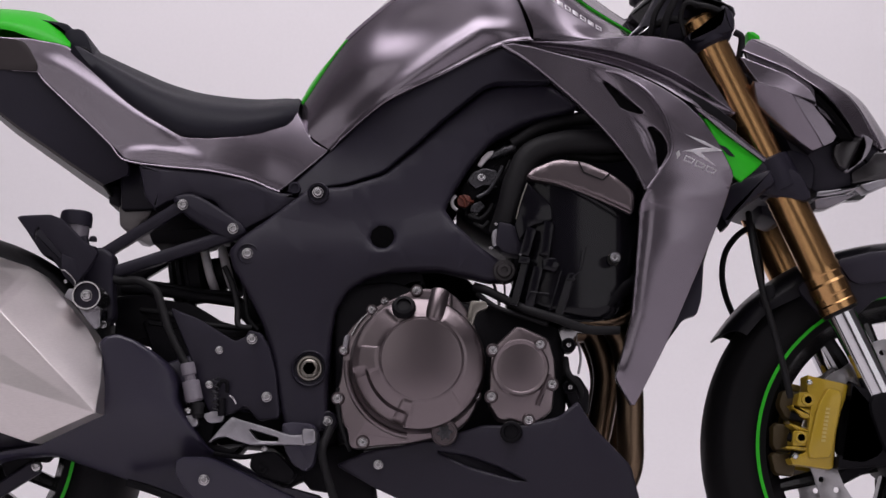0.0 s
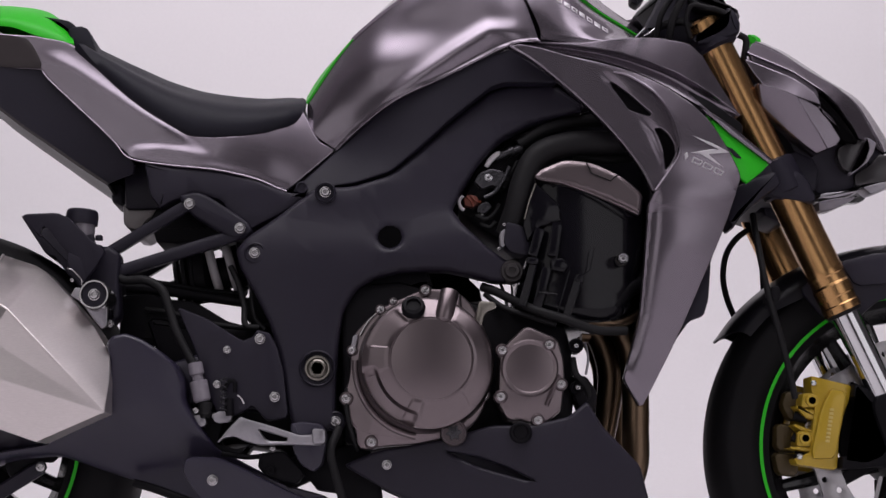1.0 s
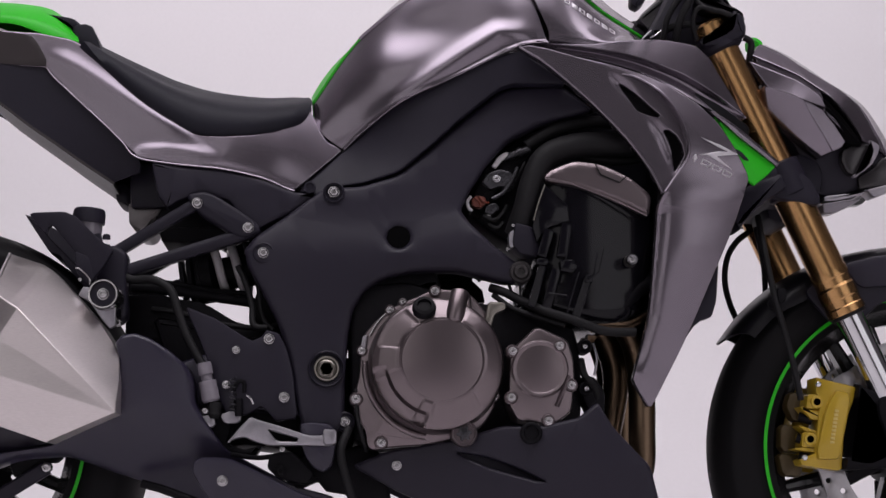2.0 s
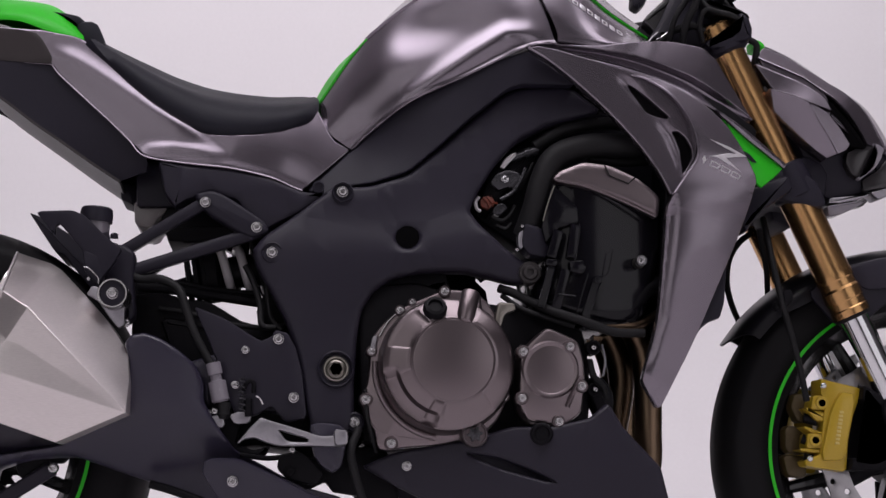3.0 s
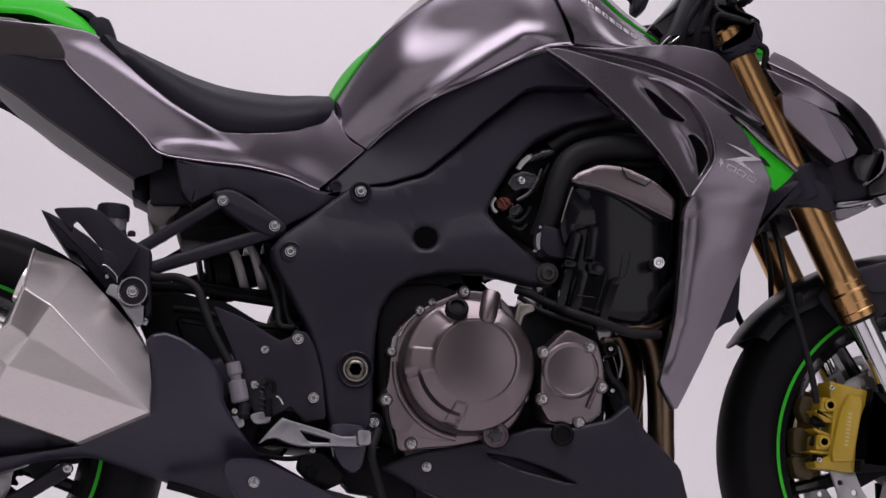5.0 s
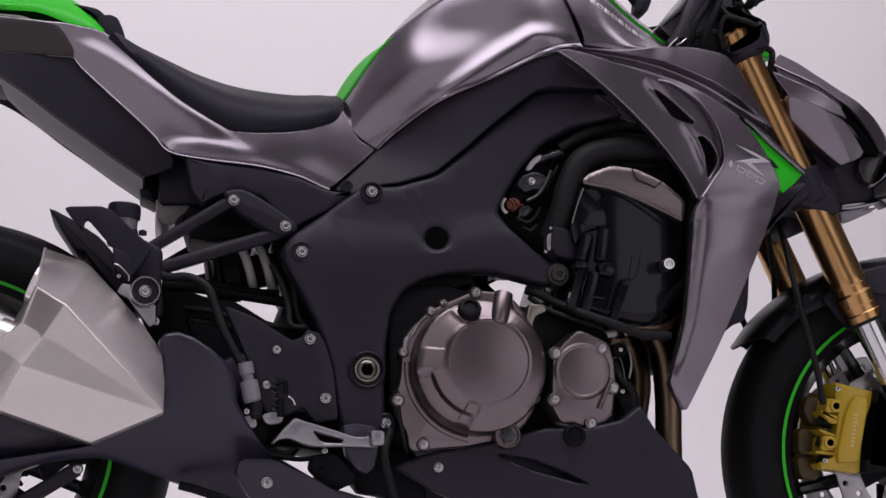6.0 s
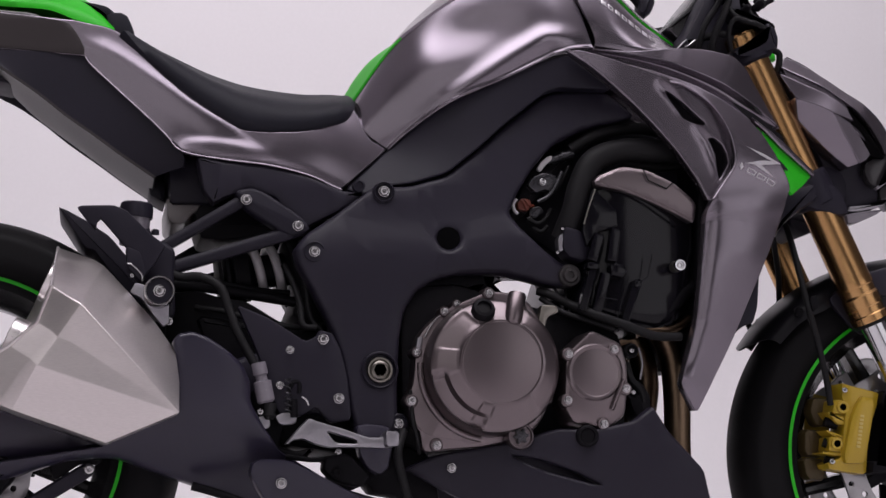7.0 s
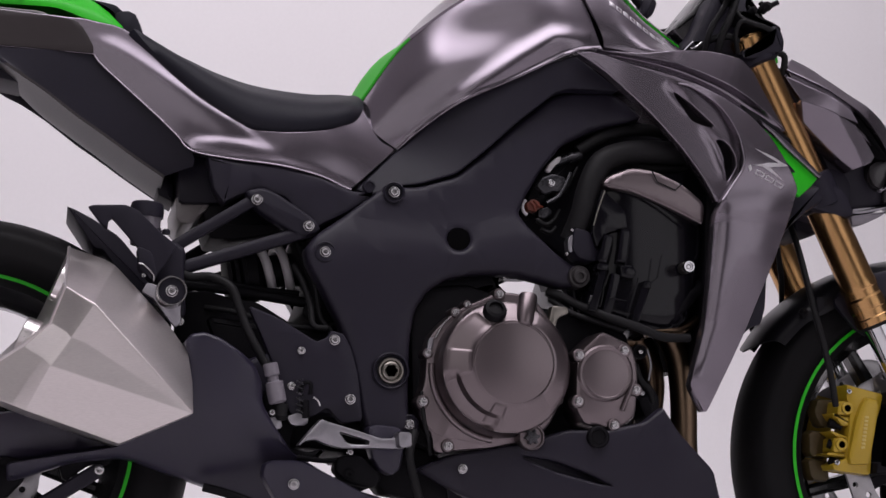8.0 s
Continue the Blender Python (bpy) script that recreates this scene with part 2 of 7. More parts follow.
def lathe(profile, centre, axis=(0, -1, 0), n=32, bm=None):
    """A turned shape: profile is (radius, height along the axis) from one end to the other."""
    fresh = bmesh.new()
    turn = Vector(axis).to_track_quat("Z", "Y").to_matrix()
    rings = []
    for r, h in profile:
        if r < 1e-6:
            rings.append([fresh.verts.new(Vector(centre) + turn @ Vector((0, 0, h)))])
        else:
            rings.append([fresh.verts.new(Vector(centre) + turn @ Vector((r * math.cos(a), r * math.sin(a), h))) for a in (2 * math.pi * k / n for k in range(n))])
    for a, b in zip(rings, rings[1:]):
        for k in range(n):
            j = (k + 1) % n
            f = [a[k % len(a)], a[j % len(a)], b[j % len(b)], b[k % len(b)]]
            f = [v for i, v in enumerate(f) if v not in f[:i]]
            if len(f) > 2:
                fresh.faces.new(f)
    for ring in (rings[0], rings[-1]):
        if len(ring) > 2:
            fresh.faces.new(ring)
    return joined(bm, fresh)


def bar(a, b, width, depth, edge=0.002, taper=1.0, bm=None):
    """A flat-sided bar between two points, width across it in the side view, depth in y."""
    a, b = Vector(a), Vector(b)
    d = (b - a).normalized()
    s = Vector((0, 1, 0)).cross(d).normalized()
    fresh = bmesh.new()
    rings = []
    for p, w in ((a, width), (b, width * taper)):
        h, g, e = w / 2, depth / 2, edge
        prof = [(-h + e, -g), (h - e, -g), (h, -g + e), (h, g - e), (h - e, g), (-h + e, g), (-h, g - e), (-h, -g + e)]
        rings.append([fresh.verts.new(p + s * u + Vector((0, w2, 0))) for u, w2 in prof])
    for k in range(8):
        fresh.faces.new((rings[0][k], rings[0][(k + 1) % 8], rings[1][(k + 1) % 8], rings[1][k]))
    fresh.faces.new(rings[0])
    fresh.faces.new(rings[1])
    return joined(bm, fresh)


BOLTS = {}


def bolt(at, r, parent, mat=None, label="", axis=(0, -1, 0), name="bolt", washer=True):
    """A button-head screw with a hex socket; alike ones share a mesh."""
    r *= 0.73
    key = (round(r, 4), (mat or BOLT).name, washer)
    if key not in BOLTS:
        bm = lathe([(r * 1.25, -0.004), (r * 1.25, 0.001), (r * 1.2, 0.0018), (r, 0.002)] if washer else [(r, -0.004), (r, 0.002)], (0, 0, 0), (0, 0, 1), 20)
        lathe([(r, 0.001), (r * 0.98, r * 0.45), (r * 0.8, r * 0.72), (r * 0.52, r * 0.8)], (0, 0, 0), (0, 0, 1), 20, bm)
        lathe([(r * 0.56, r * 0.8), (r * 0.5, r * 0.79), (r * 0.48, r * 0.3), (0, r * 0.25)], (0, 0, 0), (0, 0, 1), 6, bm)
        for f in [f for f in bm.faces if len(f.verts) > 5 and f.calc_center_median().z > r * 0.5]:
            bm.faces.remove(f)
        BOLTS[key] = finish(bm, mat or BOLT, name)
    ob = new(name, BOLTS[key])
    ob.matrix_basis = Matrix.Translation(at) @ Vector(axis).to_track_quat("Z", "Y").to_matrix().to_4x4()
    ob.parent = parent
    return tagged(ob, label)


def smooth_field(ctrl, stiff=2e-3):
    """A smooth height over x, z (a bent thin sheet) through a few points (x, y, z)."""
    c = np.array(ctrl, float)
    n = len(c)
    d = np.hypot(c[:, None, 0] - c[None, :, 0], c[:, None, 2] - c[None, :, 2])
    k = d * d * np.log(d + 1e-9) + stiff * np.eye(n)
    p = np.stack([np.ones(n), c[:, 0], c[:, 2]], 1)
    a = np.block([[k, p], [p.T, np.zeros((3, 3))]])
    w = np.linalg.solve(a, np.concatenate([c[:, 1], np.zeros(3)]))

    def height(x, z):
        r = np.hypot(x - c[:, 0], z - c[:, 2])
        return float((w[:n] * r * r * np.log(r + 1e-9)).sum() + w[n] + w[n + 1] * x + w[n + 2] * z)
    return height


def along(line):
    """Signed distance from a line of (x, z) points (positive to its left), and how far along it, 0 to 1."""
    q = np.array(line, float)
    total = np.linalg.norm(np.diff(q, axis=0), axis=1).sum()

    def signed(x, z):
        best, run = (9.0, 0.0), 0.0
        for a, b in zip(q, q[1:]):
            u = b - a
            m = np.hypot(*u)
            s = min(1.0, max(0.0, ((x - a[0]) * u[0] + (z - a[1]) * u[1]) / (m * m)))
            e = np.array((x, z)) - a - s * u
            dist = np.hypot(*e)
            if dist < abs(best[0]):
                best = (dist if u[0] * e[1] - u[1] * e[0] > 0 else -dist, (run + s * m) / total)
            run += m
        return best
    return signed


def sheet(outline, height, thick=0.004, cell=0.006, edge=0.002, holes=()):
    """A curved panel: an outline in x and z that follows a height field in y."""
    return plate(outline, 0.0, thick, edge, holes, height, cell, fair=True)


def surface(ob):
    """How far out a panel stands: y of its outer face at x, z."""
    tree = BVHTree.FromPolygons([v.co for v in ob.data.vertices], [p.vertices for p in ob.data.polygons])

    def height(x, z):
        hit = tree.ray_cast(Vector((x, -1.0, z)), Vector((0, 1, 0)))[0]
        return hit.y if hit else -0.15
    return height


def drape(outline, height, proud=0.0015, thick=0.003, cell=0.008, holes=()):
    """A thin piece that follows a panel, a little proud of it."""
    return plate(outline, 0.0, thick, 0.0006, holes, lambda x, z: height(x, z) - proud, cell)


# ---- the studio ----
bm = bmesh.new()
arc = [(-6.9, 0.0), (3.6, 0.0)] + [(3.6 + 1.6 * math.sin(a), 1.6 - 1.6 * math.cos(a)) for a in (radians(7.5 * k) for k in range(1, 13))] + [(5.2, 5.0)]
cols = [[bm.verts.new((x, y, z)) for y, z in arc] for x in (-5.3, 6.9)]
back = [[bm.verts.new((x, y + 0.15 if z > 0.01 else y, z - 0.15)) for y, z in arc] for x in (-5.3, 6.9)]
for i in range(len(arc) - 1):
    bm.faces.new((cols[0][i], cols[1][i], cols[1][i + 1], cols[0][i + 1]))
    bm.faces.new((back[0][i + 1], back[1][i + 1], back[1][i], back[0][i]))
    for k in (0, 1):
        bm.faces.new((cols[k][i], cols[k][i + 1], back[k][i + 1], back[k][i]))
for i in (0, -1):
    bm.faces.new((cols[0][i], cols[1][i], back[1][i], back[0][i]))
cove = new("floor", finish(bm, COVE, "floor", 60))
tagged(cove, "seamless white studio floor curving up into the backdrop wall", "floor", kind="structure")


def wall(name, size, at, label):
    bm = bmesh.new()
    bmesh.ops.create_cube(bm, size=1, matrix=Matrix.Translation(at) @ Matrix.Diagonal((*size, 1)))
    ob = new(name, finish(bm, COVE if name == "ceiling" else DRAPE, name))
    return tagged(ob, label, "ceiling" if name == "ceiling" else "wall", kind="structure")


# Unseen walls and ceiling, added; their tones set what the paint reflects.
wall("wall_west", (0.2, 12.2, 5.2), (-5.4, -0.9, 2.4), "unseen grey side wall added round the set")
wall("wall_east", (0.2, 12.2, 5.2), (7.0, -0.9, 2.4), "unseen grey side wall added round the set")
wall("wall_south", (12.6, 0.2, 5.2), (0.8, -7.0, 2.4), "unseen grey back wall added behind the view")
wall("ceiling", (12.6, 12.6, 0.2), (0.8, -0.8, 5.1), "unseen white ceiling added over the set")
# ---- the motorcycle: rear axle above the origin, front to +x, right side to -y ----
moto = new("motorcycle")
tagged(moto, "graphite and green naked sport motorcycle standing on a white studio floor", "motorcycle")
REAR, FRONT = (0.0, 0.0, 0.311), (1.435, 0.0, 0.300)
RAKE = math.tan(radians(24.5))
FORK_X = 1.550


def at_wheel(axle, r, deg, y=0.0):
    return (axle[0] + r * math.cos(radians(deg)), y, axle[2] + r * math.sin(radians(deg)))


def petal_disc(axle, r, y, lobes, hub, label):
    out = [(axle[0] + q * math.cos(a), axle[2] + q * math.sin(a)) for a, q in ((2 * math.pi * k / 120, r + 0.006 * max(-0.6, math.cos(lobes * 2 * math.pi * k / 120))) for k in range(120))]
    holes = [circle(axle[0], axle[2], hub, 40)]
    for k in range(lobes * 2):
        for q, d in ((r - 0.013, 0), (r - 0.027, 0.5)):
            a = 2 * math.pi * (k + d) / (lobes * 2)
            holes.append(circle(axle[0] + q * math.cos(a), axle[2] + q * math.sin(a), 0.0044, 8))
    return plate(out, y - 0.0025, y + 0.0025, 0.0006, holes)


def wheel(name, axle, tyre_r, half, spokes, label):
    rim_r = 0.2159
    lip = half * 0.86
    bm = lathe([(rim_r - 0.012, -lip * 0.55), (rim_r - 0.002, -lip * 0.9), (rim_r + 0.011, -lip), (rim_r + 0.011, -lip + 0.004), (rim_r - 0.001, -lip + 0.012),
                (rim_r - 0.02, -lip * 0.3), (rim_r - 0.02, lip * 0.3), (rim_r - 0.001, lip - 0.012), (rim_r + 0.011, lip - 0.004), (rim_r + 0.011, lip), (rim_r - 0.002, lip * 0.9),
                (rim_r - 0.012, lip * 0.55), (rim_r - 0.025, lip * 0.25), (rim_r - 0.025, -lip * 0.25), (rim_r - 0.012, -lip * 0.55)], axle, (0, 1, 0), 96)
    for f in [f for f in bm.faces if len(f.verts) > 8]:
        bm.faces.remove(f)
    rim = part("front_wheel" if axle is FRONT else "rear_wheel", bm, GLOSS, moto, label)
    h = half
    prof = [(rim_r - 0.004, -lip + 0.004), (rim_r + 0.014, -lip * 1.0), (rim_r + 0.02, -h * 0.98), (rim_r + (tyre_r - rim_r) * 0.42, -h * 1.02), (rim_r + (tyre_r - rim_r) * 0.62, -h * 0.97)]
    for k in range(-9, 10):
        a = k / 9 * 1.18
        prof.append((tyre_r - (1 - math.cos(a)) * (tyre_r - rim_r) * 0.52, h * 0.97 * math.sin(a) / math.sin(1.18)))
    prof += [(r, -y) for r, y in reversed(prof[:5])]
    bm = lathe(prof, axle, (0, 1, 0), 128)
    for f in [f for f in bm.faces if len(f.verts) > 8]:
        bm.faces.remove(f)
    part("tyre", bm, RUBBER, rim, "black road tyre", 60)
    for s in (-1, 1):
        bm = lathe([(rim_r + 0.0065, s * (lip + 0.0006)), (rim_r + 0.0065, s * (lip + 0.0018)), (rim_r + 0.0115, s * (lip + 0.0018)), (rim_r + 0.0115, s * (lip + 0.0006)), (rim_r + 0.0065, s * (lip + 0.0006))], axle, (0, 1, 0), 128)
        for f in [f for f in bm.faces if len(f.verts) > 8]:
            bm.faces.remove(f)
        part("rim_stripe", bm, GREEN, rim, "green pinstripe round the rim")
    for k in range(spokes):
        a = 90 + 25 + 360 * k / spokes
        bm = bmesh.new()
        for d in (-9, 9):
            p, q = Vector(at_wheel(axle, 0.045, a + d * 2.0)), Vector(at_wheel(axle, rim_r - 0.022, a + d))
            bar(p, q, 0.026, 0.036, 0.006, 0.7, bm)
        part("spoke", bm, GLOSS, rim)
    part("hub", lathe([(0.02, -0.075), (0.045, -0.07), (0.052, -0.05), (0.052, 0.05), (0.045, 0.07), (0.02, 0.075)], axle, (0, 1, 0), 32), CASE, rim)
    return rim


front_wheel = wheel("front_wheel", FRONT, 0.300, 0.060, 5, "front wheel with slim black spokes and a green rim stripe")
rear_wheel = wheel("rear_wheel", REAR, 0.311, 0.097, 5, "wide rear wheel with black spokes and a green rim stripe")
for s in (-1, 1):
    d = part("brake_disc", petal_disc(FRONT, 0.158, s * 0.072, 10, 0.118, ""), DISC, front_wheel, "drilled petal brake disc")
    for k in range(6):
        part("carrier_arm", bar(at_wheel(FRONT, 0.045, 60 * k + 10, s * 0.07), at_wheel(FRONT, 0.122, 60 * k + 22, s * 0.07), 0.022, 0.008, 0.002, 0.8), CASE, front_wheel)
part("brake_disc", petal_disc(REAR, 0.118, -0.088, 9, 0.08, ""), DISC, rear_wheel, "drilled rear petal disc")
bm = bmesh.new()
teeth = [(REAR[0] + q * math.cos(2 * math.pi * k / 172), REAR[2] + q * math.sin(2 * math.pi * k / 172)) for k, q in ((k, 0.113 if k % 4 in (0, 1) else 0.105) for k in range(172))]
part("sprocket", plate(teeth, 0.088, 0.094, 0.0008, [circle(REAR[0], REAR[2], 0.07, 32)]), CASE, rear_wheel, "dark toothed sprocket")

# fork: gold outer tubes, bright inner tubes, clamps
SLANT = Vector((-RAKE, 0, 1)).normalized()


def on_fork(z, y, ahead=0.0):
    return Vector((FORK_X - RAKE * z + ahead, y, z))


part("steering_clamp", plate(rounded([(on_fork(0.672, 0).x - 0.05, 0.665), (on_fork(0.672, 0).x + 0.045, 0.645), (on_fork(0.72, 0).x + 0.045, 0.70), (on_fork(0.72, 0).x - 0.05, 0.722)], 0.2, 2), -0.135, 0.135, 0.008), PLASTIC, moto, "black lower fork clamp")
for s in (-1, 1):
    y = s * 0.105
    L = (0.928 - 0.497) / SLANT.z
    g = lathe([(0.0215, -0.002), (0.0285, 0.0), (0.0285, 0.010), (0.0275, 0.012), (0.0275, 0.022), (0.0288, 0.024), (0.0288, 0.040), (0.0272, 0.044), (0.0272, 0.054), (0.0285, 0.056), (0.0285, 0.066), (0.0275, 0.07),
               (0.0270, 0.20), (0.0258, 0.24), (0.0258, L - 0.03), (0.0275, L - 0.028), (0.0275, L - 0.004), (0.024, L), (0.012, L), (0.012, L - 0.004), (0, L - 0.004)], on_fork(0.497, y), SLANT, 40)
    fork = part("fork_leg", g, GOLD, moto, "gold anodised fork tube", 18)
    part("inner_tube", lathe([(0.0205, 0), (0.0205, 0.19 / SLANT.z)], on_fork(0.315, y), SLANT, 32), CHROME, fork, "polished fork inner tube")
    part("dust_seal", lathe([(0.0208, -0.006), (0.0262, -0.005), (0.0262, 0.002), (0.02, 0.003)], on_fork(0.497, y), SLANT, 32), HOSE, fork)
    base = on_fork(0.36, y)
    foot = plate(rounded([(base.x - 0.035, 0.375), (base.x + 0.03, 0.385), (FRONT[0] + 0.035, 0.31), (FRONT[0] + 0.02, 0.272), (FRONT[0] - 0.04, 0.268), (FRONT[0] - 0.06, 0.30)], 0.22, 2), y - 0.022, y + 0.022, 0.006)
    part("fork_foot", foot, CASE, fork, "black cast fork foot")

# front mudguard, hugging the tyre
rows = []
for y, drop in ((-0.074, 0.034), (-0.073, 0.024), (-0.066, 0.013), (-0.045, 0.004), (0.0, 0.0), (0.045, 0.004), (0.066, 0.013), (0.073, 0.024), (0.074, 0.034)):
    rows.append([at_wheel(FRONT, 0.309 + 0.016 * max(0, min(1, (a - 105) / 45)) - drop * 1.25 * max(0.8, min(1, (151 - a) / 20)), a, y * (1 - 0.3 * max(0, (a - 130) / 20) ** 2)) for a in np.linspace(150.5 - 5 * (abs(y) / 0.074) ** 2, 30, 14)])
mudguard = part("mudguard", patch(rows, 48, 26, 0.003), GUARD, moto, "glossy black front mudguard", 60)
for s in (-1, 1):
    side = rounded([(FRONT[0] + r * math.cos(radians(a)), FRONT[2] + r * math.sin(radians(a))) for r, a in ((0.285, 126), (0.294, 118), (0.288, 106), (0.286, 92), (0.286, 70), (0.26, 62), (0.235, 75), (0.230, 90), (0.222, 104), (0.206, 114), (0.210, 122), (0.232, 125))], 0.12, 1)
    part("mudguard_stay", plate(side, s * 0.079, s * 0.072, 0.003), PLASTIC, mudguard, "black side stay that bolts the mudguard to the fork")
    cap = rounded([(FRONT[0] + r * math.cos(radians(a)), FRONT[2] + r * math.sin(radians(a))) for r, a in ((0.294, 112), (0.292, 100), (0.290, 80), (0.265, 70), (0.246, 85), (0.243, 98), (0.252, 110))], 0.14, 1)
    part("mudguard_panel", plate(cap, s * 0.0835, s * 0.077, 0.003, warp=lambda x, z, s=s: s * 0.12 * min(0, 0.56 - z)), FRAME, mudguard, "slate satin panel on the stay")
    bolt((1.2195, s * 0.081, 0.512), 0.0078, mudguard, CASE, axis=(0, s, 0))
# fuel tank side shells and green spine
tank_low = spline([(0.5878, -0.11, 0.7286), (0.6177, -0.121, 0.7554), (0.6721, -0.145, 0.7933), (0.752, -0.159, 0.8308), (0.833, -0.168, 0.8705), (0.8786, -0.164, 0.88)], 64)
tank_high = spline([(0.5428, -0.066, 0.8066), (0.5898, -0.080, 0.8755), (0.6289, -0.104, 0.9124), (0.6971, -0.126, 0.9591), (0.7799, -0.142, 0.9918), (0.8475, -0.148, 0.9825)], 64)
tank_fold = along([(0.8647, 0.8928), (0.8065, 0.8907), (0.7609, 0.8622), (0.7116, 0.8271), (0.6628, 0.7939), (0.6224, 0.763), (0.5944, 0.731)])
bowl_x, bowl_z = 0.702, 0.902


def tank_point(i, v):
    """A point of the tank's flank: i counts from the seat forward, v runs from the lower edge to the crest."""
    u = i / 63
    a, b = tank_low[i], tank_high[i]
    p = a + (b - a) * v
    y = a[1] + (b[1] - a[1]) * ((0.30 + 0.6 * u * u) * v + (0.70 - 0.6 * u * u) * v ** 3.0)
    y -= 0.008 * math.sin(math.pi * v) * (0.45 + 0.8 * u) * (1 - 0.9 * u ** 3)
    d, run = tank_fold(p[0], p[2])
    y -= 0.0078 * math.exp(-(d / 0.015) ** 2) * min(1, 3 * (1 - run)) * min(1, 5 * run)
    y += 0.0094 * math.exp(-((p[0] - bowl_x - 0.5 * (p[2] - bowl_z)) / 0.062) ** 2 - ((p[2] - bowl_z) / 0.042) ** 2)
    bow = math.sin(math.pi * v) * (1 - u) ** 6
    return (p[0] - 0.014 * bow, y, p[2] - 0.008 * bow)


tank_rows = [[tank_point(i, v) for i in range(64)] for v in np.linspace(0, 1, 30)]
tank = pair("fuel_tank", patch(hem(tank_rows, 0.03, 0), 96, 72, 0.004), PAINT, moto, "graphite metallic fuel tank with sculpted knee recesses", 60)
pair("tank_bead", tube([(x, y - 0.0004, z) for x, y, z in tank_rows[0]], 0.0013, 8, 64), PAINT, tank, "bright rolled lower edge")
crest = tank_rows[-1]
green_edge = [(x + 0.001, y, z - 0.001) for x, y, z in crest[0:20]]
green_mid = spline([(0.5420, 0, 0.8275), (0.5545, 0, 0.8500), (0.5712, 0, 0.8728), (0.5872, 0, 0.8885), (0.6035, 0, 0.8985)], 20)
part("tank_spine", patch([green_edge, green_mid, [(x, -y, z) for x, y, z in green_edge]], 24, 14, 0.004), GREEN, tank, "lime green strip at the tail of the tank", 60)
top_edge = crest[19:]
top_mid = spline([(0.6035, 0, 0.8985), (0.6405, 0, 0.9420), (0.6768, 0, 0.976), (0.7151, 0, 1.0044), (0.759, 0, 1.0296), (0.8066, 0, 1.0461), (0.8793, 0, 1.0365)], len(top_edge))
low_mid = [(0.5 * (a[0] + b[0]), 0.5 * a[1], 0.2 * a[2] + 0.8 * b[2]) for a, b in zip(top_edge, top_mid)]
part("tank_top", patch([top_edge, low_mid, top_mid] + [[(x, -y, z) for x, y, z in r] for r in (low_mid, top_edge)], 30, 24, 0.004), PAINT, tank, "graphite tank top", 60)

gap_fill = rounded([(0.8257, 0.9919), (0.8937, 0.9948), (0.9181, 0.8923), (0.8841, 0.8808), (0.8505, 0.907)], 0.1)
part("tank_liner", plate(gap_fill, -0.125, 0.125, 0.004), CASE, tank, "black liner between tank and nose")

# tank nose and the wing that runs forward to the fork
nose_rows = [
    [(0.8807, -0.166, 0.8803), (0.9417, -0.165, 0.8761), (0.9849, -0.16, 0.8807), (1.0298, -0.15, 0.885)],
    [(0.8808, -0.166, 0.8955), (0.925, -0.166, 0.8887), (0.9684, -0.159, 0.8854), (1.0182, -0.146, 0.889)],
    [(0.8672, -0.165, 0.929), (0.9097, -0.161, 0.9191), (0.963, -0.147, 0.8995), (1.0203, -0.128, 0.8948)],
    [(0.8521, -0.158, 0.9643), (0.9036, -0.152, 0.958), (0.9636, -0.128, 0.9279), (1.0279, -0.092, 0.9064)],
    [(0.8501, -0.152, 0.9814), (0.9059, -0.142, 0.9731), (0.9703, -0.1, 0.9412), (1.0318, -0.07, 0.9133)],
]
nose = pair("tank_nose", patch(hem(nose_rows, 0.02, 0), 30, 24, 0.004), PAINT, tank, "graphite tank nose cover", 60)
green_nose = [[(0.8508, -0.148, 0.9844), (0.9067, -0.138, 0.976), (0.9712, -0.096, 0.9433), (1.0324, -0.068, 0.9148)], [(0.8801, 0, 1.0274), (0.9398, 0, 1.0145), (0.9983, 0, 0.9697), (1.0534, 0, 0.9329)]]
green_nose.append([(a[0], -a[1], a[2]) for a in green_nose[0]])
part("nose_top", patch(green_nose, 24, 12, 0.004), PAINT, tank, "", 60)
part("tank_spine", tube([(x, y, z + 0.0015) for x, y, z in green_nose[0]], 0.0022, 8, 24), GREEN, tank, "thin green line on the nose")
wing_ctrl = [(0.8836, -0.164, 0.8793), (0.9919, -0.166, 0.8827), (1.0473, -0.164, 0.8853), (1.0972, -0.158, 0.8793), (1.1311, -0.15, 0.8408), (1.1719, -0.138, 0.7803), (1.1372, -0.155, 0.7999), (1.1074, -0.165, 0.8177), (1.0756, -0.171, 0.8346), (1.0314, -0.174, 0.8509), (0.9899, -0.173, 0.8639), (0.9408, -0.169, 0.8716)]
wing_field = smooth_field(wing_ctrl)
wing_out = rounded([(0.8752, 0.8797), (0.9412, 0.8771), (0.9918, 0.8843), (1.0474, 0.8871), (1.0975, 0.8804), (1.1177, 0.8633), (1.1306, 0.8403), (1.1517, 0.8081), (1.1733, 0.7784), (1.155, 0.7889), (1.1376, 0.7994), (1.1078, 0.8164), (1.0756, 0.833), (1.0313, 0.8491), (0.99, 0.8624), (0.9407, 0.8699), (0.8792, 0.8763)], 0.12)
wing = pair("side_wing", sheet(wing_out, wing_field, 0.02, 0.006, 0.002), PAINT, moto, "graphite metallic upper wing panel", 40)
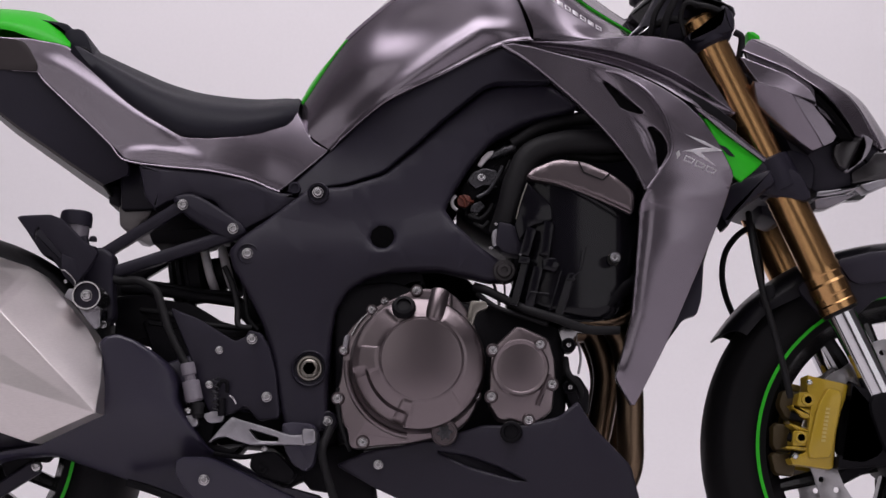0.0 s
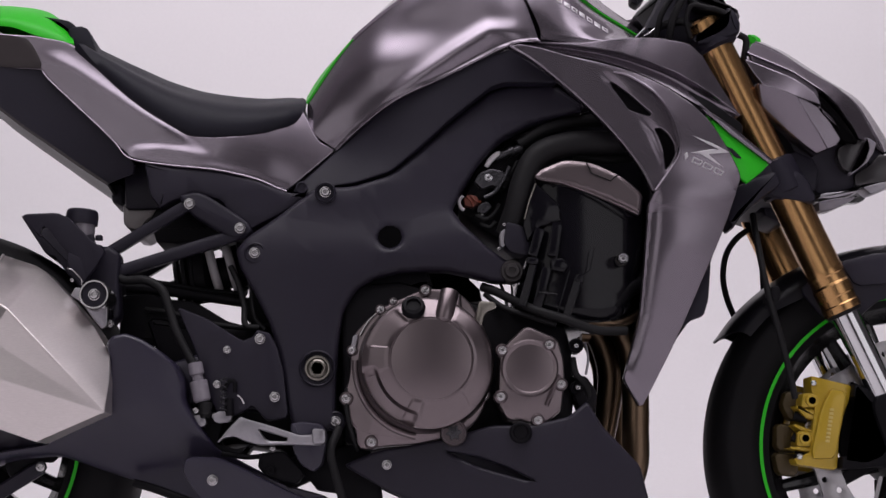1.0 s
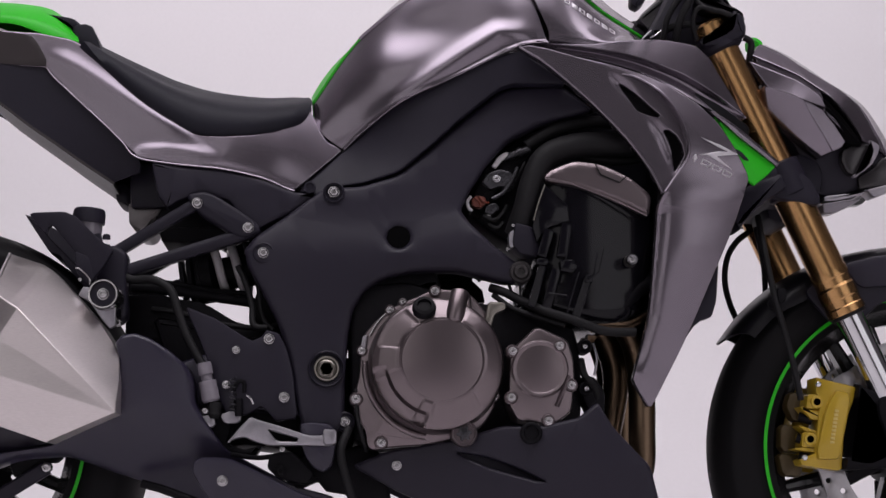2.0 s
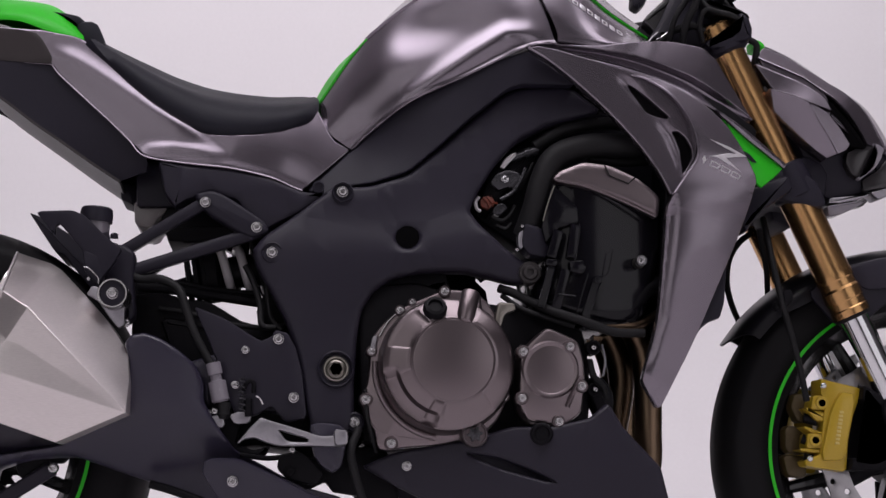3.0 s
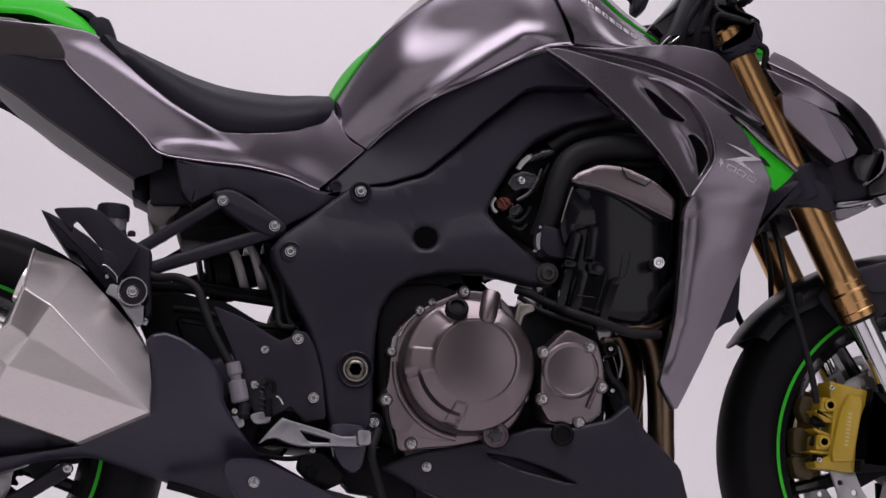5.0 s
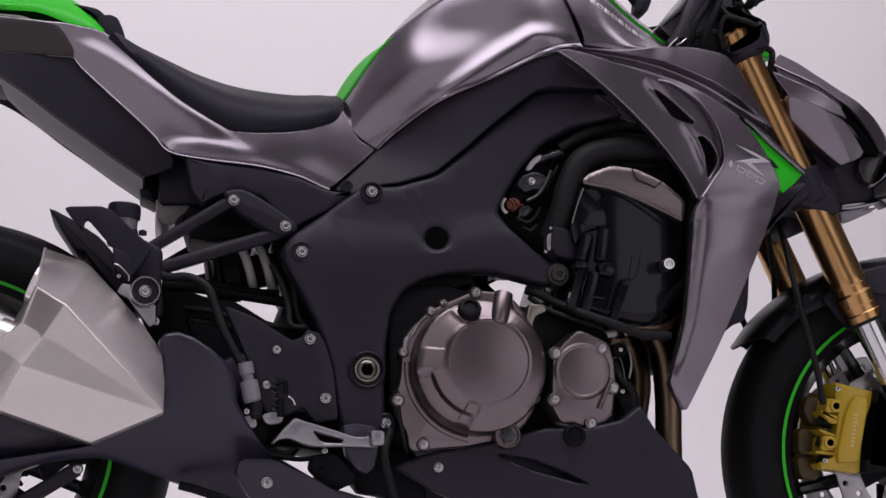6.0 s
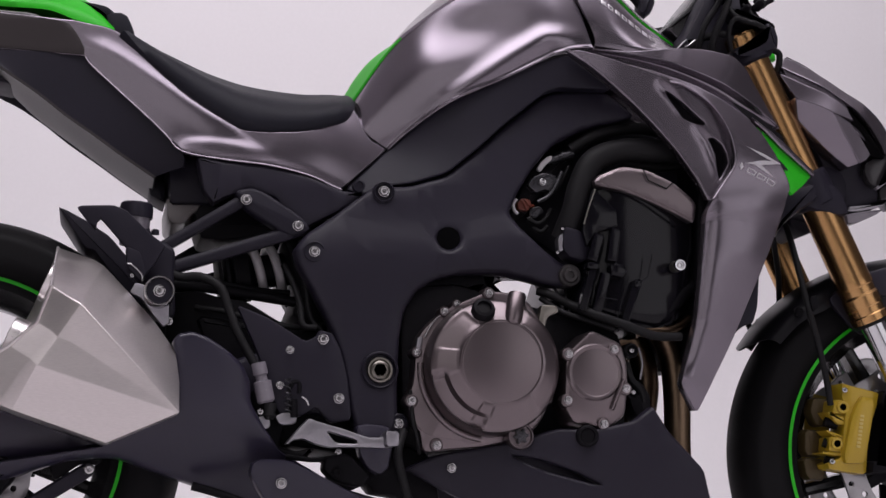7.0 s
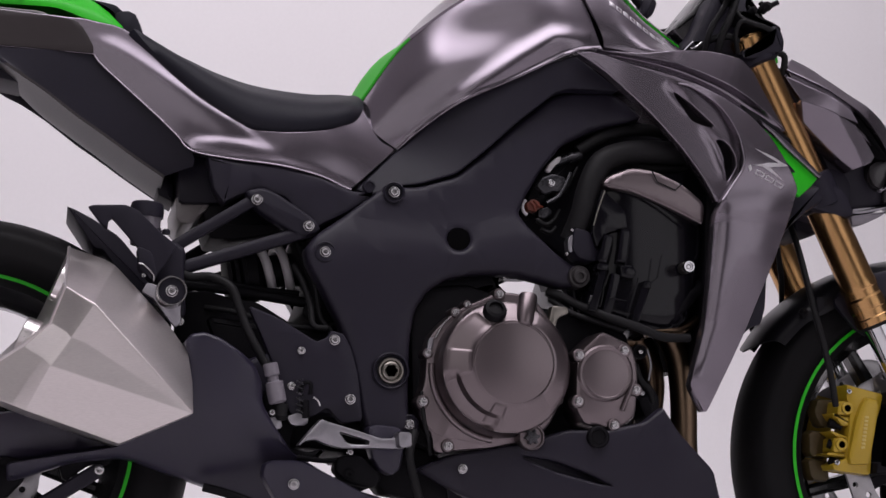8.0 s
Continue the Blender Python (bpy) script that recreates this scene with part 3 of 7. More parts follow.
band_rows = [
    [(0.8771, -0.163, 0.8777), (0.941, -0.168, 0.8711), (0.9901, -0.172, 0.8634), (1.0316, -0.173, 0.8503), (1.0759, -0.17, 0.834), (1.1077, -0.164, 0.8171), (1.1375, -0.154, 0.8002), (1.174, -0.134, 0.7804)],
    [(0.8735, -0.156, 0.8752), (0.9315, -0.158, 0.8683), (0.9829, -0.16, 0.8586), (1.0265, -0.16, 0.8458), (1.0707, -0.158, 0.8275), (1.1053, -0.154, 0.8076), (1.1357, -0.148, 0.7905), (1.1723, -0.134, 0.7786)],
    [(0.8652, -0.164, 0.8686), (0.9196, -0.166, 0.8607), (0.9729, -0.166, 0.8492), (1.0147, -0.166, 0.8363), (1.0598, -0.166, 0.8151), (1.097, -0.164, 0.7932), (1.1296, -0.156, 0.7792), (1.1692, -0.138, 0.7759)],
]
pair("wing_hollow", patch(band_rows, 44, 14, 0.004), PAINT, wing, "hollow under the wing ridge", 60)

# radiator shroud: inner strip with two vents, outer skin and green insert
scoop_a = along([(0.9595, 0.8243), (0.9823, 0.8036), (1.0033, 0.7762)])
scoop_b = along([(1.013, 0.7633), (1.034, 0.7376), (1.0482, 0.7019), (1.0511, 0.679)])


def strip_height(x, z):
    """The strip faces a little down and to the rear, and rises to the skin at its foot."""
    y = -0.1865 - 0.05 * (x - 0.9 + math.sqrt((x - 0.9) ** 2 + 0.0004)) - 0.06 * (z - 0.75) - 0.010 / (1 + math.exp((z - 0.675) / 0.012))
    for line in (scoop_a, scoop_b):
        d, u = line(x, z)
        y += 0.0030 * math.exp(-((d - 0.004) / 0.007) ** 2) * math.sin(math.pi * min(1, max(0, u)))
    return y


strip_out = rounded([(0.8351, 0.8638), (0.8495, 0.8671), (0.8781, 0.8621), (0.9182, 0.8507), (0.9674, 0.8357), (1.0074, 0.8219), (1.046, 0.7978), (1.0708, 0.7638), (1.082, 0.7274), (1.0794, 0.6998), (1.0399, 0.6521), (1.0358, 0.6545), (1.0281, 0.6717), (1.0169, 0.6934), (0.9907, 0.7293), (0.9523, 0.7713), (0.9139, 0.8074), (0.8712, 0.8423)], 0.12)
vent_a = rounded([(0.9774, 0.8130), (0.9831, 0.8107), (1.0026, 0.7956), (1.0227, 0.7771), (1.0349, 0.7667), (1.0323, 0.7626), (1.0144, 0.7671), (1.0022, 0.7725), (0.9910, 0.7903), (0.9814, 0.8032)], 0.12, 1)
vent_b = rounded([(1.0391, 0.7446), (1.0473, 0.7456), (1.0586, 0.7361), (1.0657, 0.7232), (1.0679, 0.7085), (1.0611, 0.6953), (1.0535, 0.6838), (1.0530, 0.6984), (1.0501, 0.7195), (1.0447, 0.7341)], 0.12, 1)
shroud = pair("radiator_shroud", sheet(strip_out, strip_height, 0.02, 0.0035, 0.0015, [vent_a, vent_b]), PAINT, moto, "graphite metallic radiator shroud with two dark vents", 40)
skin_ctrl = [(0.9188, -0.192, 0.8506), (0.967, -0.197, 0.8386), (1.0146, -0.204, 0.8219), (1.0622, -0.21, 0.7947), (1.1017, -0.214, 0.7563), (1.1329, -0.217, 0.7131), (1.1558, -0.215, 0.6789), (1.0697, -0.226, 0.7014), (1.1058, -0.224, 0.7068), (1.0628, -0.22, 0.7595), (1.0284, -0.213, 0.8012), (1.0482, -0.226, 0.6482), (1.104, -0.225, 0.6417), (1.144, -0.215, 0.6363), (1.0346, -0.221, 0.5924), (1.0785, -0.223, 0.577), (1.1246, -0.212, 0.5837), (1.0225, -0.213, 0.4816), (1.0514, -0.211, 0.4823), (1.0806, -0.203, 0.4836), (1.0057, -0.203, 0.3954), (1.0239, -0.201, 0.3878), (1.042, -0.195, 0.4003), (1.0146, -0.194, 0.3504)]
skin_field = smooth_field(skin_ctrl)
skin_left = along([(0.9894, 0.3899), (0.9937, 0.4065), (1.0152, 0.4818), (1.027, 0.594), (1.0302, 0.6344), (1.0388, 0.6533)])
skin_brow = along([(1.0442, 0.6532), (1.0894, 0.66), (1.147, 0.6558)])
skin_tip = along([(0.9919, 0.3907), (1.0138, 0.3493)])


def skin_height(x, z):
    y = skin_field(x, z)
    low = 1 / (1 + math.exp((z - 0.665) / 0.010))
    y += low * 1.3 * max(0, x - 1.058 + 0.16 * (0.63 - z)) ** 2
    d, u = skin_left(x, z)
    q = 0.0115 - abs(d)
    y += 0.375 * (q + math.sqrt(q * q + 2.2e-5)) * min(1, 8 * (1 - u)) * min(1, 6 * u)
    d, u = skin_tip(x, z)
    y += 0.003 * math.exp(-(d / 0.008) ** 2)
    d, u = skin_brow(x, z)
    return y - 0.0012 * math.exp(-((d + 0.010) / 0.018) ** 2) + 0.0012 * math.exp(-((d - 0.016) / 0.018) ** 2)


skin_out = rounded([(0.9024, 0.8527), (0.9667, 0.8341), (1.0029, 0.8197), (1.0391, 0.7942), (1.0622, 0.7589), (1.0709, 0.7238), (1.0689, 0.7005), (1.0517, 0.6739), (1.0344, 0.6503), (1.0262, 0.6318), (1.0237, 0.592), (1.0194, 0.5364), (1.0142, 0.4814), (1.005, 0.4422), (0.9947, 0.4068), (0.9909, 0.3904), (1.0153, 0.3496), (1.0364, 0.3899), (1.0562, 0.428), (1.0804, 0.4788), (1.1028, 0.5313), (1.1277, 0.5877), (1.1421, 0.6241), (1.1518, 0.6527), (1.1584, 0.6759), (1.1366, 0.7191), (1.1149, 0.7534), (1.0886, 0.7794), (1.0541, 0.8027), (1.0146, 0.8234), (0.967, 0.8394), (0.9188, 0.8515)], 0.12)
pair("shroud_skin", sheet(skin_out, skin_height, 0.02, 0.0026, 0.0015), PAINT, shroud, "graphite outer shroud panel", 40)
for line, field in (([(0.8351, 0.8638), (0.8712, 0.8423), (0.9139, 0.8074), (0.9523, 0.7713), (0.9907, 0.7293), (1.0169, 0.6934), (1.0281, 0.6717), (1.0358, 0.6545)], strip_height), ([(0.9814, 0.8247), (1.0028, 0.8188), (1.0382, 0.7932), (1.0613, 0.758), (1.07, 0.723), (1.068, 0.7005), (1.0517, 0.6748), (1.0352, 0.6511)], skin_height)):
    pair("panel_bead", tube([(x, field(x, z) - 0.0010, z) for x, z in line], 0.0021, 8, 48), PAINT, shroud, "bright rolled edge")
ins = rounded([(1.1097, 0.7681), (1.1474, 0.7378), (1.2068, 0.7006), (1.1947, 0.6879), (1.1715, 0.6692), (1.1592, 0.6771), (1.1449, 0.7031), (1.129, 0.7373)], 0.06)
pair("green_insert", plate(ins, -0.204, -0.196, 0.003, warp=lambda x, z: max(0, (x - 1.12)) * 0.35), GREEN, shroud, "lime green insert")
edge = rounded([(1.1016, 0.7778), (1.1519, 0.7479), (1.2119, 0.7049), (1.2067, 0.6981), (1.1474, 0.7361), (1.108, 0.7664)], 0.06)
pair("insert_trim", plate(edge, -0.210, -0.199, 0.003, warp=lambda x, z: max(0, (x - 1.12)) * 0.35), PAINT, shroud)

# tail panels, seat and green cowl
tail_ctrl = [(-0.0643, -0.078, 0.907), (0.0754, -0.098, 0.9006), (0.1435, -0.101, 0.8974), (0.1964, -0.107, 0.8848), (0.2335, -0.114, 0.8548), (0.2807, -0.124, 0.8101), (0.3243, -0.129, 0.7751), (0.3722, -0.129, 0.7454), (0.4553, -0.134, 0.7412), (0.5117, -0.126, 0.7586), (0.5365, -0.1, 0.7835), (-0.0106, -0.085, 0.8802), (0.1177, -0.099, 0.8693), (0.1909, -0.114, 0.8400), (0.2562, -0.126, 0.7820), (0.3283, -0.136, 0.7354), (0.4157, -0.142, 0.7163), (0.4955, -0.138, 0.7112), (0.5534, -0.11, 0.7434), (-0.0574, -0.082, 0.8669), (0.1466, -0.106, 0.8442), (0.2, -0.1175, 0.7961), (0.2489, -0.1275, 0.7514), (0.2936, -0.137, 0.7082), (0.3489, -0.141, 0.6984), (0.4161, -0.142, 0.6928), (0.472, -0.138, 0.6812), (0.5174, -0.13, 0.6644), (0.5864, -0.108, 0.7282)]
tail_field = smooth_field(tail_ctrl, 5e-3)
tail_ridge = along([(0.1300, 0.8740), (0.1634, 0.8664), (0.1829, 0.8595), (0.2024, 0.8495), (0.2219, 0.8370), (0.2415, 0.8240), (0.2611, 0.8104), (0.3003, 0.7830), (0.3396, 0.7582), (0.3791, 0.7305), (0.4100, 0.7090)])
tail_low = along([(0.2937, 0.7076), (0.3489, 0.6986), (0.4161, 0.6932), (0.4719, 0.6809), (0.5168, 0.6625)])
tail_shelf = along([(0.2700, 0.7150), (0.3000, 0.7255), (0.3350, 0.7275), (0.3750, 0.7215), (0.4200, 0.7100)])


def tail_height(x, z):
    """The panel steps in above its ridge and above a short shelf, and rolls out along its lower edge."""
    d, u = tail_ridge(x, z)
    wide = 0.011 - 0.006 * u
    fade = min(1, 6 * u) * min(1, 4 * (1 - u))
    y = tail_field(x, z) + fade * ((0.10 + 0.26 * u) * wide * (math.erf((d - 0.004) / wide) - math.erf((d + 0.020) / 0.012)) + 0.05 * max(0, d))
    d, u = tail_shelf(x, z)
    y += 0.0024 * math.erf(d / 0.008) * math.exp(-(d / 0.022) ** 2) * math.sin(math.pi * u)
    d, u = tail_low(x, z)
    return y - 0.0018 * math.exp(-(d / 0.008) ** 2)


tail_out = rounded([(-0.0639, 0.908), (0.0184, 0.9082), (0.0753, 0.9024), (0.1158, 0.899), (0.1435, 0.8974), (0.1629, 0.8931), (0.1823, 0.8897), (0.1964, 0.8848), (0.2137, 0.8745), (0.2232, 0.8655), (0.2335, 0.8548), (0.2453, 0.8441), (0.261, 0.8294), (0.2807, 0.8101), (0.3005, 0.7918), (0.3243, 0.7751), (0.3482, 0.7601), (0.3722, 0.7460), (0.384, 0.7425), (0.4154, 0.7413), (0.4553, 0.7438), (0.4874, 0.7504), (0.5119, 0.7613), (0.5304, 0.7747), (0.5381, 0.7875), (0.5454, 0.7738), (0.5535, 0.7548), (0.5641, 0.7398), (0.5873, 0.7293), (0.5531, 0.6964), (0.5174, 0.6625), (0.5043, 0.6674), (0.472, 0.6802), (0.4439, 0.6871), (0.4161, 0.6918), (0.3829, 0.6952), (0.3489, 0.6985), (0.2936, 0.7081), (0.2718, 0.7311), (0.249, 0.7541), (0.2001, 0.7997), (0.1673, 0.8309), (0.1570, 0.8440), (0.1032, 0.8477), (0.0241, 0.8523), (-0.0576, 0.8656)], 0.1)
tail = pair("tail_panel", sheet(tail_out, tail_height, 0.03, 0.0045, 0.002), PAINT, moto, "graphite metallic tail panel", 40)
infill = rounded([(-0.0615, 0.9060), (0.0184, 0.9065), (0.0753, 0.9008), (0.1100, 0.8975), (0.1330, 0.8925), (0.1415, 0.8830), (0.1500, 0.8690), (0.1560, 0.8560), (0.1560, 0.8452), (0.1031, 0.8490), (0.0239, 0.8536), (-0.0578, 0.8672)], 0.1)
pair("tail_infill", drape(infill, tail_height, 0.002, 0.004, 0.012), TAIL_LENS, tail, "smoked side panel by the tail light")
tail_rim = [(0.1580, 0.8425), (0.1673, 0.8301), (0.2001, 0.7989), (0.249, 0.7533), (0.2718, 0.7303), (0.2937, 0.7073), (0.3489, 0.6976), (0.4161, 0.691), (0.472, 0.6794), (0.5044, 0.6666), (0.5174, 0.6625)]
pair("panel_bead", tube([(x, tail_height(x, z) + 0.0008, z) for x, z in tail_rim], 0.0014, 8, 64), PAINT, tail, "bright rolled edge")
under_top = [(-0.0486, -0.09, 0.8733), (0.024, -0.1, 0.8502), (0.1560, -0.104, 0.8465), (0.1998, -0.112, 0.803), (0.2487, -0.120, 0.757), (0.2933, -0.126, 0.7088), (0.2962, -0.126, 0.6878)]
under_mid = [(0.0089, -0.105, 0.8469), (0.0561, -0.105, 0.8166), (0.0956, -0.105, 0.7907), (0.1353, -0.105, 0.7607), (0.1750, -0.105, 0.7339), (0.2147, -0.105, 0.7062), (0.2593, -0.105, 0.6770)]
under_low = [(-0.0057, 0.045, 0.8753), (0.0448, 0.045, 0.8320), (0.0870, 0.045, 0.7934), (0.1290, 0.045, 0.7625), (0.1710, 0.045, 0.7332), (0.2131, 0.045, 0.7031), (0.2603, 0.045, 0.6713)]
pair("undertail", patch([under_top, under_mid], 40, 14, 0.004), PLASTIC, tail, "black undertail moulding")
part("undertail_floor", patch([under_mid, under_low, [(x, 0.105, z + 0.03) for x, y, z in under_low]], 40, 20, 0.004), UNDERTAIL, tail, "grey undertail floor")
part("undertail_bracket", plate(rounded([(-0.0200, 0.8632), (0.0184, 0.8632), (0.0454, 0.8499), (0.0621, 0.8203), (0.0545, 0.8141), (0.031, 0.8186), (-0.0200, 0.8205)], 0.1, 1), -0.045, 0.045, 0.004), PLASTIC, tail, "black bracket under the tail light")
part("undertail_tab", plate(rounded([(0.2515, 0.6843), (0.2643, 0.6898), (0.2759, 0.6785), (0.2766, 0.6502), (0.2651, 0.6565), (0.2537, 0.6611)], 0.12, 1), -0.04, 0.04, 0.004), PLASTIC, tail)
seat_rows = [
    [(0.2063, -0.105, 0.877), (0.2476, -0.112, 0.8335), (0.2804, -0.116, 0.8006), (0.3111, -0.118, 0.7797), (0.345, -0.118, 0.7611), (0.3788, -0.118, 0.7456), (0.4237, -0.118, 0.7429), (0.4719, -0.117, 0.7486), (0.5165, -0.112, 0.7635), (0.535, -0.098, 0.7831)],
    [(0.2096, -0.108, 0.878), (0.2527, -0.12, 0.835), (0.287, -0.127, 0.8048), (0.316, -0.13, 0.7853), (0.3473, -0.131, 0.7681), (0.3786, -0.132, 0.7541), (0.4232, -0.132, 0.7505), (0.4712, -0.13, 0.7565), (0.5134, -0.122, 0.7703), (0.5377, -0.094, 0.7891)],
    [(0.2169, -0.095, 0.8767), (0.2614, -0.108, 0.845), (0.2981, -0.116, 0.8235), (0.3248, -0.12, 0.8094), (0.3522, -0.121, 0.7968), (0.3812, -0.122, 0.786), (0.423, -0.122, 0.7791), (0.4714, -0.118, 0.7798), (0.5123, -0.108, 0.7884), (0.5396, -0.075, 0.802)],
    [(0.2212, -0.06, 0.8829), (0.266, -0.068, 0.8587), (0.3023, -0.074, 0.84), (0.327, -0.078, 0.828), (0.3532, -0.08, 0.8183), (0.3826, -0.08, 0.8109), (0.4235, -0.078, 0.8051), (0.4729, -0.072, 0.8039), (0.5131, -0.06, 0.8114), (0.5351, -0.04, 0.8194)],
    [(0.2176, 0, 0.8988), (0.263, 0, 0.877), (0.3001, 0, 0.8601), (0.3254, 0, 0.8489), (0.3524, 0, 0.8394), (0.3828, 0, 0.8308), (0.4249, 0, 0.8244), (0.4756, 0, 0.8210), (0.5163, 0, 0.8225), (0.5367, 0, 0.8180)],
]
seat_rows[3] = [(x, y, z - 0.004) for x, y, z in seat_rows[3]]
for k, share in ((0, 1.0), (1, 1.0), (2, 0.5)):
    seat_rows[k] = [(x, y, z + share * 0.0095 * math.exp(-((x - 0.268) / 0.045) ** 2)) for x, y, z in seat_rows[k]]
seat_rows += [[(x, -y, z) for x, y, z in r] for r in reversed(seat_rows[:-1])]
part("seat", patch(seat_rows, 48, 44, 0.006), SEAT, moto, "black vinyl rider seat", 60)
seat_base = rounded([(0.2074, 0.8704), (0.2545, 0.8234), (0.3104, 0.7768), (0.38, 0.7389), (0.4572, 0.7394), (0.5225, 0.7565), (0.5324, 0.7534), (0.4575, 0.7194), (0.3764, 0.7138), (0.3112, 0.7469), (0.2457, 0.7914), (0.2041, 0.8468)], 0.1)
tip = rounded([(0.1969, 0.8837), (0.2119, 0.8682), (0.2269, 0.8527), (0.2157, 0.8506), (0.199, 0.8669)], 0.1)
part("seat_bracket", plate(tip, -0.085, 0.06, 0.004), PLASTIC, moto, "black bracket at the tail of the seat")
part("seat_base", plate(seat_base, -0.09, 0.09, 0.006), PLASTIC, moto, "black seat base")
cowl_rows = [
    [(-0.0642, -0.055, 0.9224), (0.018, -0.075, 0.9183), (0.0667, -0.084, 0.9159), (0.1068, -0.088, 0.913), (0.1473, -0.09, 0.8989), (0.1792, -0.088, 0.8923), (0.198, -0.08, 0.8902)],
    [(-0.0639, -0.06, 0.9353), (0.0179, -0.078, 0.9308), (0.0663, -0.084, 0.9259), (0.1062, -0.086, 0.9252), (0.1464, -0.086, 0.9151), (0.1786, -0.084, 0.9034), (0.1968, -0.076, 0.8946)],
    [(-0.0699, -0.03, 0.9608), (0.0126, -0.045, 0.9555), (0.0616, -0.05, 0.9509), (0.1023, -0.054, 0.9496), (0.1471, -0.056, 0.9406), (0.1762, -0.058, 0.9208), (0.1929, -0.058, 0.9044)],
    [(-0.0752, 0, 0.9722), (0.0061, 0, 0.972), (0.0553, 0, 0.9688), (0.0964, 0, 0.967), (0.142, 0, 0.9602), (0.1716, 0, 0.9405), (0.187, 0, 0.9237)],
]
cowl_rows += [[(x, -y, z) for x, y, z in r] for r in reversed(cowl_rows[:-1])]
part("seat_cowl", patch(cowl_rows, 36, 30, 0.004), GREEN, tail, "lime green tail cowl", 60)
pad = rounded([(0.1358, 0.9382), (0.1697, 0.9340), (0.1867, 0.9307), (0.1988, 0.9203), (0.1907, 0.9116), (0.1855, 0.9150), (0.1734, 0.9254), (0.1563, 0.9322)], 0.16, 2)
part("grab_strap", plate(pad, -0.062, 0.062, 0.002), SEAT, tail, "black rubber strap over the cowl")
pad = rounded([(0.1854, 0.9167), (0.1937, 0.9211), (0.2055, 0.9221), (0.2149, 0.9178), (0.2221, 0.9031), (0.2305, 0.8763), (0.2477, 0.8643), (0.2226, 0.8598), (0.2054, 0.8735), (0.1931, 0.8873), (0.1867, 0.9029)], 0.12, 2)
part("grab_pad", plate(pad, -0.066, 0.066, 0.003), SEAT, tail, "black rubber pad behind the seat")
part("pad_seam", tube([(0.1960, -0.0665, 0.8891), (0.2060, -0.0665, 0.8917), (0.2144, -0.0665, 0.8918), (0.2255, -0.0665, 0.8858)], 0.0012, 8), HOSE, tail)
rear = rounded([(-0.0695, 0.9056), (0.0202, 0.9124), (0.0834, 0.9098), (0.1156, 0.896), (0.0211, 0.8908), (-0.0644, 0.8793)], 0.1)
part("tail_light", plate(rear, -0.088, 0.088, 0.006), LENS, tail, "smoked tail light")

# frame: main spar and its dark upper cover
spar = rounded([(0.5072, 0.6232), (0.5598, 0.6647), (0.6139, 0.6677), (0.666, 0.6853), (0.7103, 0.7232), (0.751, 0.7614), (0.8084, 0.8087), (0.8291, 0.8169), (0.9036, 0.8219), (0.9506, 0.7842), (0.8741, 0.7652), (0.8245, 0.7389), (0.7916, 0.7009), (0.767, 0.6602), (0.7548, 0.6339), (0.7685, 0.6131), (0.8032, 0.5799), (0.8315, 0.5595), (0.8526, 0.555), (0.8598, 0.5406), (0.8476, 0.5299), (0.8151, 0.5293), (0.7748, 0.539), (0.7474, 0.5449), (0.7104, 0.5442), (0.6784, 0.542), (0.6466, 0.5342), (0.6197, 0.5162), (0.6024, 0.4881), (0.5956, 0.4485), (0.5922, 0.3857), (0.5926, 0.3351), (0.5849, 0.3187), (0.5351, 0.3183), (0.5261, 0.3539), (0.5153, 0.4161), (0.4974, 0.4707), (0.4733, 0.5175), (0.4541, 0.5504), (0.449, 0.5725), (0.4644, 0.5927)], 0.12)
hole = (0.6663, -0.165, 0.5923)


def spar_bend(x, z):
    """The spar has a crease along its run: it leans back above it, and is hollowed towards the pivot."""
    crease = 0.572 + 0.02 * (0.5 - x) + 0.25 * max(0, x - 0.66)
    y = 0.28 * max(0, z - crease) if z - crease < 0.05 else 0.014 + 0.10 * (z - crease - 0.05)
    return y - 0.006 + 0.02 * max(0, crease - z) * (1 if z > 0.48 else 0.5) - 0.10 * max(0, 0.46 - z) + 0.10 * max(0, 0.52 - x)


frame_ob = part("frame", plate(spar, -0.165, -0.128, 0.007, [circle(hole[0], hole[2], 0.0155, 24)], spar_bend, 0.025), FRAME, moto, "dark satin cast aluminium frame spar", 50)
part("far_casting", plate(rounded([(0.5768, 0.5914), (0.7886, 0.5912), (0.7931, 0.5778), (0.7904, 0.5661), (0.8065, 0.5511), (0.8101, 0.5324), (0.5777, 0.5115)], 0.04), 0.10, 0.14, 0.003), CASE, frame_ob, "black casting on the far side")
far_spar = [(x, z + 0.05 * max(0, min(1, (x - 0.66) / 0.06)) * max(0, min(1, (0.575 - z) / 0.02)) if x > 0.66 else z) for x, z in spar]
part("frame_spar", mirrored(plate(far_spar, -0.165, -0.128, 0.004, (), spar_bend, 0.03)), FRAME, frame_ob, "", 50)
# Shallow disc near the surface; its black paints the hole's depth.
part("spar_hole", lathe([(0.0, 0.0), (0.0172, 0.0), (0.0172, -0.02)], (hole[0], -0.1615, hole[2]), (0, -1, 0), 10), HOLLOW_SHADE, frame_ob, "black disc painted as the shade in a hole")
